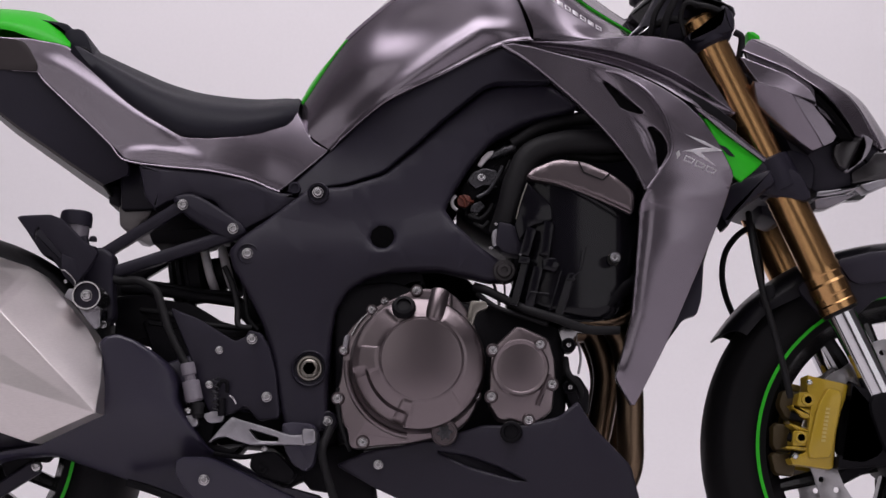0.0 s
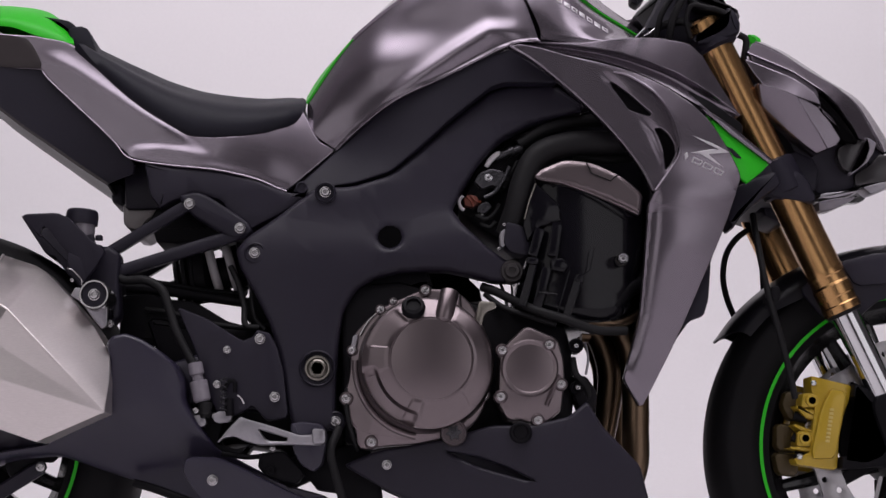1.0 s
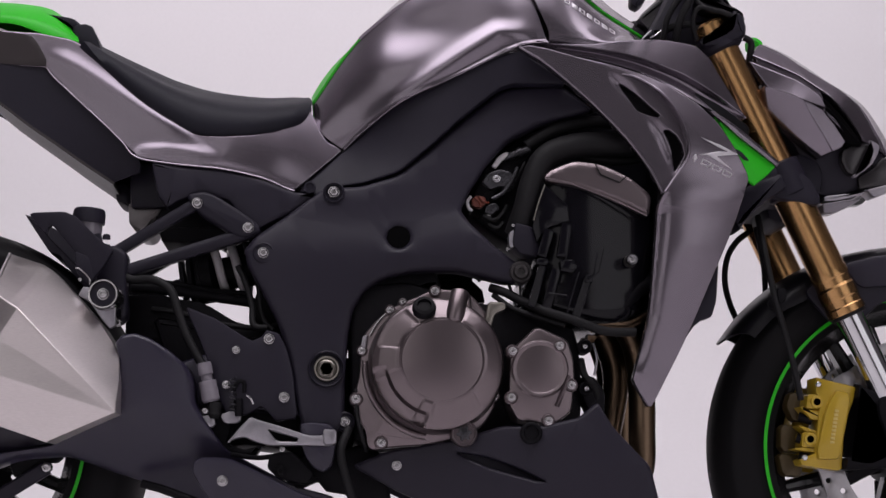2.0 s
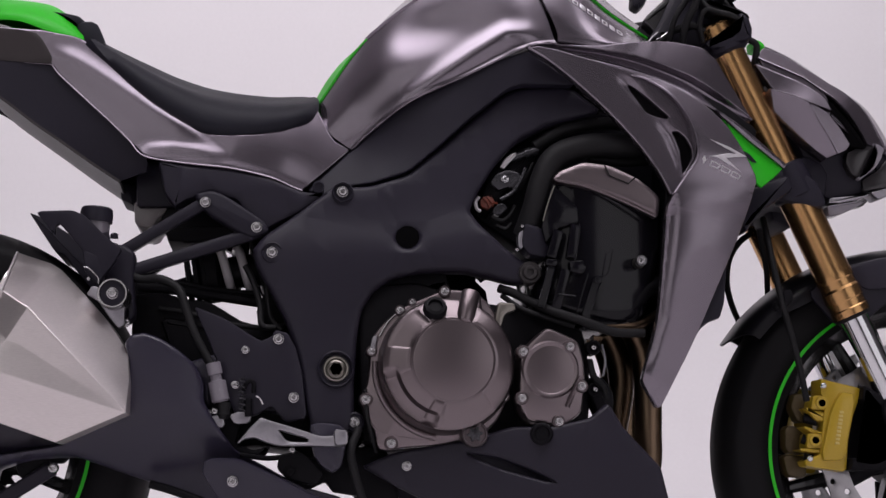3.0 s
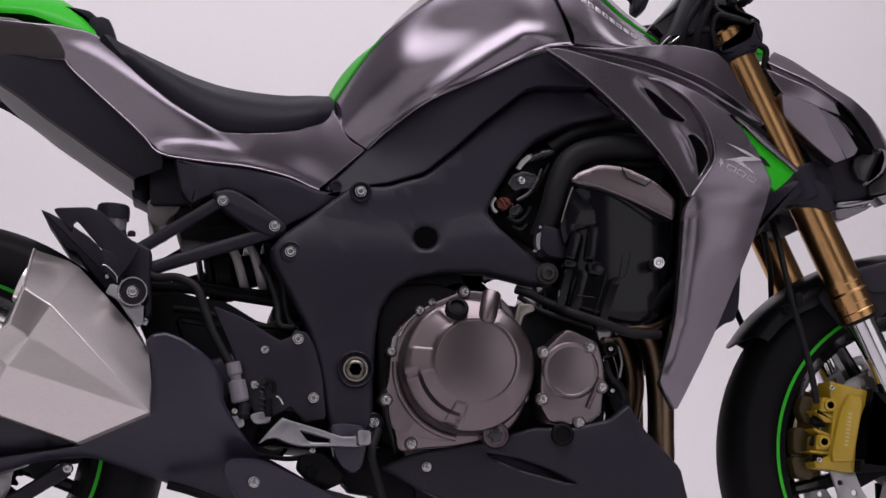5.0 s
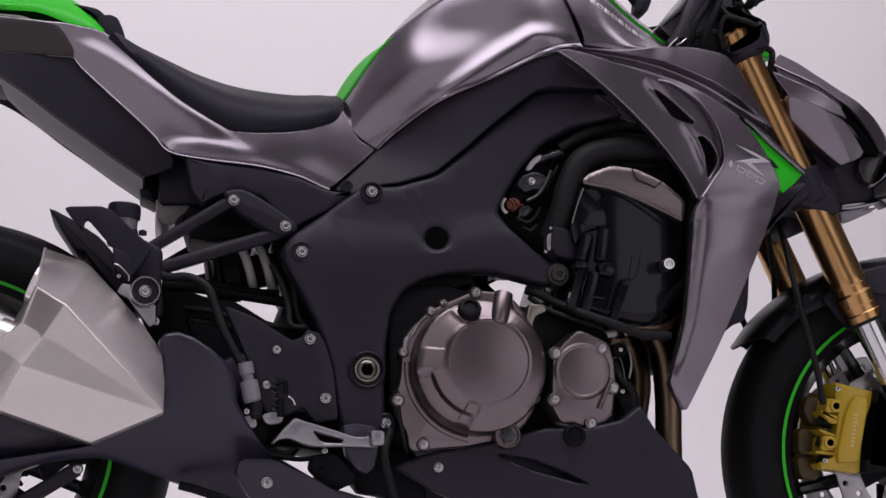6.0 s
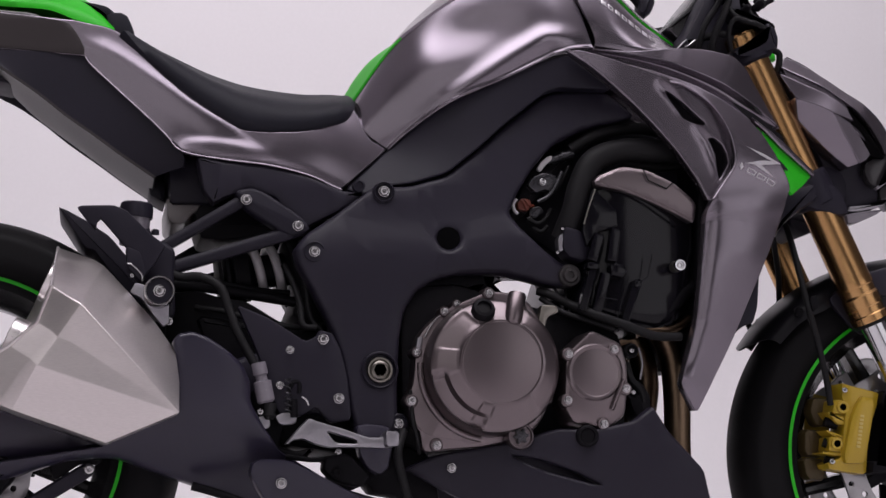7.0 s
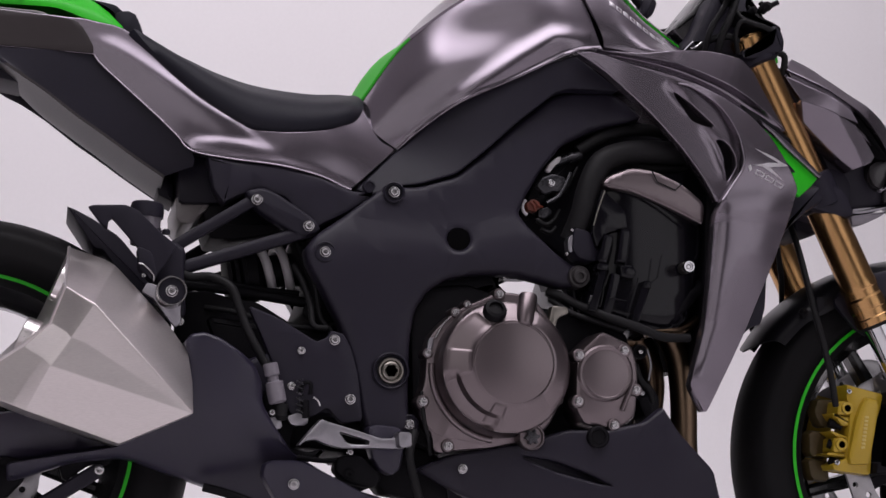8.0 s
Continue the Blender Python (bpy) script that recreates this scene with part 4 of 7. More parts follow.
cover_ctrl = [(0.5225, -0.126, 0.6644), (0.5882, -0.106, 0.7261), (0.6181, -0.117, 0.753), (0.6461, -0.13, 0.7768), (0.6726, -0.141, 0.7925), (0.7124, -0.149, 0.8102), (0.7525, -0.156, 0.8299), (0.7929, -0.161, 0.85), (0.8389, -0.167, 0.866), (0.5524, -0.136, 0.656), (0.6155, -0.149, 0.6723), (0.6673, -0.154, 0.6891), (0.7114, -0.157, 0.7266), (0.7519, -0.159, 0.7644), (0.809, -0.162, 0.8111), (0.9098, -0.163, 0.8184)]
cover_field = smooth_field(cover_ctrl)
upper = rounded([(0.5225, 0.6645), (0.5879, 0.7272), (0.6181, 0.7547), (0.6461, 0.7786), (0.6727, 0.7954), (0.7124, 0.8128), (0.7525, 0.8325), (0.7929, 0.8525), (0.8392, 0.868), (0.8681, 0.8474), (0.9096, 0.8182), (0.8293, 0.818), (0.8089, 0.811), (0.7519, 0.7644), (0.7114, 0.7266), (0.6672, 0.689), (0.6157, 0.6728), (0.5844, 0.6696), (0.5524, 0.6561)], 0.1)
pair("frame_cover", sheet(upper, cover_field, 0.03, 0.012, 0.003), PLASTIC, frame_ob, "black plastic cover under the tank", 30)
side = rounded([(0.3135, 0.7017), (0.349, 0.6962), (0.4162, 0.6907), (0.472, 0.6784), (0.5169, 0.6601), (0.5553, 0.6578), (0.5085, 0.6266), (0.4793, 0.6122), (0.4589, 0.5989), (0.4249, 0.6464), (0.3892, 0.6569), (0.354, 0.6447), (0.3385, 0.6347), (0.324, 0.6536)], 0.08)
tail_in = rounded([(0.2768, 0.7086), (0.2808, 0.6419), (0.3522, 0.6441), (0.3508, 0.7112)], 0.06)
part("tail_inner", plate(tail_in, -0.088, 0.06, 0.006), PLASTIC, frame_ob, "black inner fender")
pair("side_cover", plate(side, -0.142, -0.11, 0.006, warp=lambda x, z: 0), FRAME, frame_ob, "dark side cover below the seat")

wall_in = rounded([(0.5535, 0.6696), (0.6835, 0.7493), (0.7997, 0.8286), (0.8838, 0.8399), (0.951, 0.7979), (0.8495, 0.7609), (0.795, 0.7107), (0.6837, 0.6746), (0.5859, 0.6597)], 0.1)
pair("frame_liner", plate(wall_in, -0.122, -0.105, 0.003), CASE, frame_ob, "black liner behind the spar")
# engine block, cylinder cover
block = rounded([(0.5965, 0.5137), (0.6243, 0.5262), (0.6803, 0.5312), (0.7383, 0.5145), (0.769, 0.5038), (0.8176, 0.4966), (0.8623, 0.486), (0.9153, 0.4667), (0.9232, 0.4386), (0.9273, 0.3745), (0.9217, 0.3187), (0.7924, 0.2942), (0.6335, 0.2932), (0.602, 0.3086)], 0.1)
engine = part("engine", plate(block, -0.155, 0.155, 0.01), CASE, moto, "four-cylinder engine with bronze covers")
deep = rounded([(0.7726, 0.6812), (0.811, 0.725), (0.8541, 0.765), (0.9757, 0.8077), (1.0789, 0.7063), (1.066, 0.4834), (0.9034, 0.5103), (0.8628, 0.5433), (0.8487, 0.5895), (0.7725, 0.6387)], 0.1)
part("intake", plate(deep, -0.06, 0.10, 0.01), PLASTIC, engine, "dark intake body")
cyl = rounded([(0.8703, 0.6781), (0.8802, 0.6898), (0.9156, 0.7038), (0.9526, 0.6999), (0.9936, 0.6813), (1.0311, 0.6511), (1.0338, 0.6151), (1.0261, 0.558), (1.0084, 0.485), (0.9697, 0.4644), (0.9008, 0.4737), (0.8564, 0.4858), (0.842, 0.4983), (0.8569, 0.5466), (0.8695, 0.5871), (0.8599, 0.6144)], 0.16, 2)
part("cylinder_cover", plate(cyl, -0.185, 0.15, 0.018, warp=lambda x, z: 0.6 * abs(x - 0.925) ** 1.5), COVER, engine, "satin black cylinder side cover", 50)
cap = rounded([(0.8691, 0.6778), (0.8789, 0.6878), (0.9134, 0.7018), (0.9502, 0.6979), (0.991, 0.6793), (1.0235, 0.6524), (1.0197, 0.6213), (0.9903, 0.6361), (0.9496, 0.6522), (0.9088, 0.6642), (0.8714, 0.6705)], 0.15, 2)
part("cylinder_cap", plate(cap, -0.193, -0.16, 0.006, warp=lambda x, z: 0.10 * max(0, z - 0.672), cell=0.008), BRONZE, engine, "bronze painted cap")
# clutch cover: flange, stepped dome with a pocket, flat disc
flange = rounded([(0.6143, 0.4462), (0.6282, 0.4659), (0.6556, 0.4899), (0.687, 0.5038), (0.7163, 0.5169), (0.7464, 0.5151), (0.7703, 0.5076), (0.7901, 0.4802), (0.8035, 0.4489), (0.8058, 0.4253), (0.8055, 0.3705), (0.795, 0.3431), (0.7776, 0.3197), (0.7461, 0.3063), (0.7069, 0.2999), (0.6524, 0.2965), (0.6385, 0.2918), (0.623, 0.2947), (0.6213, 0.3177), (0.6119, 0.3315), (0.6056, 0.3415), (0.6008, 0.3684), (0.6115, 0.384)], 0.25, 2)
clutch = part("clutch_cover", plate(flange, -0.192, -0.15, 0.005), BRONZE, engine, "bronze painted clutch cover with a stepped dome")
cc = (0.7175, -0.2, 0.4079)


def dome(n=200, m=44):
    """The stepped dome: a flat disc, a cone of facets round it, and a crescent pocket."""
    steps = ((60, 0.0004), (106, 0.0016), (122, -0.0008), (165, 0.0014), (193, -0.0004), (246, 0.0022), (261, -0.0010), (314, 0.0014), (420, 0.0004))
    bm = bmesh.new()
    rings = []
    for j in range(m + 1):
        ring = []
        for k in range(n):
            a = 2 * math.pi * k / n
            g = math.degrees(a)
            g = g + 360 if g < 60 else g
            lift = steps[0][1]
            for (d0, l0), (d1, l1) in zip(steps, steps[1:]):
                w = max(0, min(1, (g - d1 + 1.5) / 3))
                lift = lift + (l1 - lift) * w * w * (3 - 2 * w)
            r = 0.0945 * (j / m) ** 0.8 if j < m else 0.0945
            u = r / 0.0945
            if r < 0.058:
                h = 0.050
            elif r < 0.088:
                h = 0.0480 - (r - 0.058) / 0.030 * 0.014 + lift * min(1, (r - 0.058) / 0.004) * min(1, (0.088 - r) / 0.006)
            else:
                h = 0.034 - 0.034 * ((r - 0.088) / 0.0065) ** 2
            cut = max(0, min(1, (g - 184) / 12)) * max(0, min(1, (262 - g) / 9)) * max(0, min(1, (r - 0.0715) / 0.004)) * max(0, min(1, (0.0895 - r) / 0.002))
            h -= 0.0085 * cut * cut * (3 - 2 * cut)
            off = 1 - u * u
            ring.append(bm.verts.new((cc[0] + r * math.cos(a) + 0.009 * off, -0.193 - h, cc[2] + r * math.sin(a) + 0.010 * off)))
        rings.append(ring)
    for a, b in zip(rings, rings[1:]):
        for k in range(n):
            bm.faces.new((a[k], a[(k + 1) % n], b[(k + 1) % n], b[k]))
    base = [bm.verts.new((v.co.x, -0.17, v.co.z)) for v in rings[-1]]
    for k in range(n):
        bm.faces.new((rings[-1][k], rings[-1][(k + 1) % n], base[(k + 1) % n], base[k]))
    return bm


part("clutch_dome", dome(), BRONZE, clutch, "", 28)
ci = (0.7236, -0.245, 0.4131)
part("clutch_disc", lathe([(0.0562, -0.012), (0.0556, 0.0), (0.0545, 0.0013), (0.0530, 0.0017), (0.0, 0.0020)], (ci[0], -0.2432, ci[2]), (0, -1, 0), 72), BRONZE, clutch, "flat machined disc", 24)
gflange = rounded([(0.8177, 0.4236), (0.8289, 0.4385), (0.8544, 0.4623), (0.8978, 0.4434), (0.9054, 0.4161), (0.9067, 0.3905), (0.9022, 0.3447), (0.8791, 0.326), (0.8281, 0.3317), (0.815, 0.3547)], 0.12, 2)
pulse = part("pickup_cover", plate(gflange, -0.226, -0.15, 0.006), BRONZE, engine, "small bronze ignition cover")
pc = (0.8586, -0.226, 0.4028)
part("pickup_dome", lathe([(0.041, -0.01), (0.0395, 0.002), (0.0370, 0.0045), (0.034, 0.0038), (0.0325, 0.003), (0.0305, 0.0034), (0.0, 0.004)], (pc[0], -0.225, pc[2]), (0, -1, 0), 48), BRONZE, pulse, "", 25)

# belly pan
pan = rounded([(0.6038, 0.2715), (0.6453, 0.29), (0.7449, 0.3067), (0.8078, 0.3257), (0.8631, 0.3254), (0.9109, 0.3366), (0.9352, 0.3572), (0.9555, 0.323), (1.0059, 0.2704), (1.0179, 0.2239), (1.0124, 0.1854), (0.7835, 0.1815), (0.7214, 0.2118), (0.6594, 0.2398)], 0.08)
slot = rounded([(0.7433, 0.2906), (0.7887, 0.2832), (0.8326, 0.2672), (0.8672, 0.2489), (0.8506, 0.2519), (0.7878, 0.2693)], 0.1)
belly = part("belly_pan", plate(pan, -0.205, -0.185, 0.005, [slot], lambda x, z: 0.10 * max(0, 0.27 - z) - 0.22 * min(0.2, x - 0.75)), FRAME, moto, "dark satin belly pan with a slot", 50)
part("belly_pan_side", mirrored(plate(pan, -0.205, -0.185, 0.005, [slot], lambda x, z: 0.10 * max(0, 0.27 - z) - 0.22 * min(0.2, x - 0.75))), FRAME, belly, "", 50)
part("slot_backing", plate(inset(slot, -0.006), -0.194, -0.188, 0.001), PLASTIC, belly)

# exhaust headers
for yy, pts in ((-0.03, [(0.9501, 0.4752), (0.9715, 0.4722), (0.9875, 0.4402), (0.9938, 0.3999), (0.9862, 0.3495), (0.9735, 0.2994), (0.9474, 0.2496)]), (-0.088, [(0.9543, 0.4893), (0.988, 0.4849), (1.0112, 0.4537), (1.0205, 0.4042), (1.0218, 0.3303), (1.0147, 0.257), (0.9588, 0.1924)])):
    for s in (-1, 1):
        part("exhaust_header", tube([(x, s * -yy, z) for x, z in pts], 0.0195, 20, 40), HEADER, engine, "heat-tinted exhaust header pipe")

# silencers


def facets(faces, bm=None):
    bm = bmesh.new()
    for f in faces:
        bm.faces.new([bm.verts.new(v) for v in f])
    bmesh.ops.remove_doubles(bm, verts=bm.verts, dist=0.0001)
    return bm


A, B = [(0.2912, -0.283, 0.3374), (0.1999, -0.268, 0.2984)]
top_edge = [(0.1322, -0.196, 0.5585), (0.1779, -0.202, 0.5434), (0.1913, -0.203, 0.5354), (0.2260, -0.204, 0.4994), (0.2619, -0.212, 0.4582), (0.2873, -0.228, 0.4200), (0.2918, -0.256, 0.3782)]
P1, X1A, X1B = [(0.1272, -0.286, 0.4953), (0.1512, -0.302, 0.4790), (0.1638, -0.308, 0.4715)]
N0, N1, N2, M = [(0.1106, -0.282, 0.4494), (0.1304, -0.293, 0.4373), (0.1360, -0.299, 0.4298), (0.1529, -0.298, 0.4238)]
P2, X2A, X2B = [(0.0771, -0.286, 0.4184), (0.1024, -0.3, 0.4028), (0.1123, -0.305, 0.3934)]
RIM, LOW0, LOW1, LOW2 = [(0.0228, -0.262, 0.3846), (0.0018, -0.262, 0.3702), (0.0653, -0.279, 0.3454), (0.0829, -0.282, 0.3383)]
END = [(0.1312, -0.16, 0.5608), (0.1162, -0.16, 0.5237), (0.0999, -0.16, 0.4816), (0.0903, -0.16, 0.4625), (0.0469, -0.16, 0.4181), (0.0006, -0.16, 0.3876)]
near = [(top_edge[0], top_edge[1], X1A, P1), (top_edge[1], top_edge[2], X1B, X1A), (*top_edge[2:], A, X1B),
        (P1, X1A, N1, N0), (X1A, X1B, N2, N1), (X1B, M, N2), (X1B, A, M),
        (N0, N1, X2A, P2), (N1, N2, X2B, X2A), (N2, M, X2B), (M, A, X2B),
        (P2, X2A, LOW1, LOW0, RIM), (X2A, X2B, LOW2, LOW1), (X2B, A, B, LOW2)]
inner = -0.135


def back_of(p):
    return (p[0], inner, p[2])


ring = [top_edge[0], *top_edge[1:], A, B, LOW2, LOW1, LOW0]
near += [(a, b, back_of(b), back_of(a)) for a, b in zip(ring, ring[1:])]
rim_line = [top_edge[0], P1, N0, P2, RIM, LOW0]
near += [(a, c, d, b) for a, b, c, d in zip(rim_line, rim_line[1:], END, END[1:])]
near += [(back_of(top_edge[0]), END[0], top_edge[0]), (END[-1], back_of(LOW0), LOW0)]
for s in (1, -1):
    bm = facets(near)
    bmesh.ops.recalc_face_normals(bm, faces=bm.faces)
    bmesh.ops.bevel(bm, geom=[e for e in bm.edges if e.calc_length() > 0.008 and len(e.link_faces) == 2 and e.calc_face_angle(0) > 0.05], offset=0.0014, segments=2, profile=0.5, affect="EDGES", clamp_overlap=True)
    if s < 0:
        bm = mirrored(bm)
    can = part("silencer", bm, STEEL, moto, "faceted brushed stainless steel silencer", 12)
    rim = tube([(x - 0.001, s * y, z) for x, y, z in rim_line], 0.0022, 8, 0, False)
    part("silencer_trim", rim, POLISH, can, "bright rolled rim round the outlets")
    for at, r in (((0.1219, -0.222, 0.5084), 0.027), ((0.0772, -0.222, 0.4367), 0.027)):
        way = (-0.82, 0.0, 0.36)
        part("silencer_outlet", lathe([(r - 0.005, -0.05), (r - 0.005, 0.002), (r - 0.003, 0.005), (r - 0.0005, 0.004), (r, -0.002), (r, -0.05)], (at[0], s * at[1], at[2]), way, 28), POLISH, can, "chrome outlet ring")
        # Black disc inside the ring; its colour stands for shade in the bore.
        part("outlet_bore", lathe([(r - 0.0045, -0.03), (r - 0.0045, -0.012), (0, -0.012)], (at[0], s * at[1], at[2]), way, 28), HOSE, can, "black disc painted as the dark of the exhaust bore")
# cover between silencer and footrest, swingarm
cov = rounded([(0.06, 0.2769), (0.1034, 0.2838), (0.1835, 0.2962), (0.1996, 0.2993), (0.2859, 0.342), *[(0.2881, 0.4084), (0.2816, 0.4335), (0.2902, 0.4441), (0.3079, 0.4475), (0.3288, 0.4405), (0.3544, 0.4245), (0.3771, 0.4055), (0.3872, 0.3832), (0.3883, 0.3564), (0.4052, 0.3269)], (0.4297, 0.294), (0.4526, 0.2813), (0.5214, 0.2454), (0.5826, 0.2289), (0.5829, 0.1927), (0.4161, 0.215), (0.3482, 0.2388), (0.2806, 0.2609), (0.2134, 0.2845), (0.1474, 0.2796), (0.061, 0.2511)], 0.12, 2)


def shield_bend(x, z):
    """Upright above, rolled under towards the lower edge, and turned in at the front of the bulge."""
    low = 0.5 * (0.325 - z + math.sqrt((0.325 - z) ** 2 + 0.0006))
    front = 0.5 * (x - 0.365 + math.sqrt((x - 0.365) ** 2 + 0.0004)) * max(0, min(1, (z - 0.31) / 0.06))
    return 0.95 * low + 0.55 * front - 0.016 + 0.09 * (0.46 - z)


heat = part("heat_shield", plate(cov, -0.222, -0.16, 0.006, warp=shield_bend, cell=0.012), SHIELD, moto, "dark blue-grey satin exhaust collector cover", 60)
arm_mid = (0.1333, -0.14, 0.3058)[2]
arm = rounded([(0.5869, 0.4359), (0.5874, 0.3724), (0.5245, 0.3402), (0.4146, 0.3549), (0.2463, 0.2993), (0.051, 0.2752), (-0.0304, 0.2672), (-0.0334, 0.3355), (0.0482, 0.3439), (0.2441, 0.3767), (0.4132, 0.4335), (0.5232, 0.4509)], 0.12)
pair("swingarm", plate(arm, -0.14, -0.095, 0.01, warp=lambda x, z: 0.5 * max(0, arm_mid - z)), ARM, moto, "dark satin swingarm")

# headlight cowl
cowl_ctrl = [(1.2086, -0.088, 0.9038), (1.2441, -0.09, 0.8864), (1.3018, -0.092, 0.8476), (1.3536, -0.09, 0.8134), (1.3868, -0.08, 0.7653), (1.1872, -0.112, 0.8766), (1.2083, -0.118, 0.8651), (1.2519, -0.126, 0.8431), (1.2860, -0.136, 0.8088), (1.3328, -0.126, 0.7643), (1.3452, -0.118, 0.7502), (1.3209, -0.115, 0.8311), (1.3653, -0.1, 0.7881)]
cowl_field = smooth_field(cowl_ctrl)
cowl_out = rounded([(1.2061, 0.9015), (1.2419, 0.8846), (1.2709, 0.8660), (1.2998, 0.8465), (1.3262, 0.8288), (1.3510, 0.8119), (1.3654, 0.7907), (1.3828, 0.7585), (1.3938, 0.7348), (1.3773, 0.7432), (1.3508, 0.7523), (1.3461, 0.7633), (1.3235, 0.7937), (1.3015, 0.8166), (1.2776, 0.8343), (1.2578, 0.8487), (1.2345, 0.8596), (1.2121, 0.8697), (1.1896, 0.8798)], 0.08)
head = pair("headlight_cowl", sheet(cowl_out, cowl_field, 0.012, 0.008, 0.002), PAINT, moto, "graphite metallic headlight cowl", 40)
crown = [(1.2090, -0.086, 0.9035), (1.2446, -0.088, 0.8860), (1.3022, -0.09, 0.8473), (1.3541, -0.088, 0.8130), (1.3887, -0.079, 0.7630), (1.4006, -0.076, 0.7397)]
crown_mid = [(x + 0.03, 0, z + 0.016) for x, y, z in crown]
part("cowl_crown", patch([crown, crown_mid, [(x, -y, z) for x, y, z in crown]], 24, 16, 0.004), PAINT, head, "graphite cowl crown", 60)
base_ctrl = [(1.1944, -0.105, 0.8768), (1.2103, -0.109, 0.8708), (1.2549, -0.113, 0.8497), (1.2884, -0.117, 0.8235), (1.2164, -0.108, 0.8386), (1.2577, -0.122, 0.8102), (1.2932, -0.121, 0.7913), (1.2384, -0.112, 0.8481)]
cowl_base = rounded([(1.1940, 0.8819), (1.2097, 0.8752), (1.2553, 0.8568), (1.2816, 0.8383), (1.2928, 0.8179), (1.2954, 0.7925), (1.2598, 0.8040), (1.2417, 0.8124), (1.2187, 0.8292), (1.2034, 0.8563)], 0.06, 1)
pair("cowl_base", sheet(cowl_base, smooth_field(base_ctrl), 0.012, 0.01, 0.001), PAINT, head, "graphite rebate between the cowl panels", 40)
brow_ctrl = [(1.1875, -0.11, 0.8755), (1.2089, -0.115, 0.8641), (1.2527, -0.122, 0.8424), (1.2829, -0.132, 0.8123), (1.2145, -0.116, 0.8307), (1.2547, -0.135, 0.8071), (1.2329, -0.118, 0.8483), (1.2389, -0.125, 0.8169)]
brow = rounded([(1.1853, 0.8716), (1.2067, 0.8616), (1.2290, 0.8516), (1.2520, 0.8408), (1.2716, 0.8265), (1.2846, 0.8139), (1.2924, 0.7946), (1.2570, 0.8086), (1.2389, 0.8169), (1.2126, 0.8277), (1.1981, 0.8496)], 0.06, 1)
pair("headlight_brow", sheet(brow, smooth_field(brow_ctrl), 0.02, 0.008, 0.0015), PAINT, head, "graphite panel under the cowl edge", 40)
cheek_ctrl = [(1.2522, -0.1455, 0.8029), (1.2824, -0.137, 0.8086), (1.2949, -0.134, 0.7858), (1.3257, -0.126, 0.7491), (1.3171, -0.126, 0.7390), (1.3027, -0.13, 0.7347), (1.2782, -0.14, 0.7701)]
cheek = rounded([(1.2550, 0.8049), (1.2690, 0.8009), (1.2878, 0.7926), (1.2934, 0.7851), (1.3054, 0.7726), (1.3228, 0.7476), (1.3159, 0.7384), (1.3017, 0.7316), (1.2883, 0.7532), (1.2709, 0.7790)], 0.06, 1)
pair("headlight_cheek", sheet(cheek, smooth_field(cheek_ctrl), 0.02, 0.008, 0.0015), PAINT, head, "graphite cheek blade", 40)
jowl_ctrl = [(1.2003, -0.132, 0.8276), (1.2141, -0.137, 0.8231), (1.2513, -0.146, 0.8037), (1.2699, -0.141, 0.7773), (1.3016, -0.131, 0.7328), (1.2877, -0.126, 0.7270), (1.2501, -0.124, 0.7590), (1.2258, -0.124, 0.7824), (1.2056, -0.124, 0.8025)]
jowl = rounded([(1.2010, 0.8282), (1.2150, 0.8241), (1.2363, 0.8158), (1.2543, 0.8067), (1.2710, 0.7791), (1.2884, 0.7532), (1.3010, 0.7316), (1.2860, 0.7256), (1.2682, 0.7388), (1.2480, 0.7562), (1.2238, 0.7787), (1.2077, 0.7953)], 0.06, 1)
pair("headlight_jowl", sheet(jowl, smooth_field(jowl_ctrl), 0.03, 0.008, 0.002), PAINT, head, "graphite lower cheek panel", 40)
lampbox = rounded([(1.2218, 0.8559), (1.2620, 0.8390), (1.2951, 0.8092), (1.3276, 0.7623), (1.3696, 0.7541), (1.3943, 0.7372), (1.4014, 0.6963), (1.3588, 0.6824), (1.3080, 0.6685), (1.2913, 0.6726), (1.2713, 0.7106), (1.2514, 0.7531), (1.2229, 0.7956), (1.2155, 0.8386)], 0.1)
part("headlight_body", plate(lampbox, -0.09, 0.09, 0.012), PLASTIC, head, "black headlight housing")
# ---- rear: subframe, brackets, shock, brake parts ----


def px_tube(name, pts, r, mat, parent, label="", n=12, curve=True):
    return part(name, tube(pts, r, n, 0, curve), mat, parent, label)


for s in (1, -1):
    bm = bar((0.2563, -0.14, 0.5626), (0.387, -0.142, 0.6452), 0.016, 0.02, 0.004)
    bar((0.2617, -0.14, 0.5358), (0.4619, -0.142, 0.6019), 0.0175, 0.022, 0.004, 1.0, bm)
    plate(rounded([(0.236, 0.5717), (0.2698, 0.5788), (0.2872, 0.5664), (0.2852, 0.5252), (0.2895, 0.478), (0.2774, 0.466), (0.2578, 0.5089), (0.2403, 0.5275), (0.2259, 0.5478)], 0.15, 2), -0.160, -0.125, 0.006, bm=bm)
    plate(rounded([(0.3633, 0.6514), (0.3962, 0.6586), (0.465, 0.6151), (0.4731, 0.5992), (0.448, 0.589), (0.4257, 0.5998), (0.3843, 0.6245)], 0.18, 2), -0.156, -0.128, 0.005, bm=bm)
    bm = bm if s > 0 else mirrored(bm)
    part("subframe", bm, PLASTIC, frame_ob, "dark subframe stay with two arms", 45)
bolt((0.3823, -0.157, 0.6392), 0.0088, frame_ob, None, "silver frame bolt")
bolt((0.4543, -0.157, 0.6049), 0.0088, frame_ob)
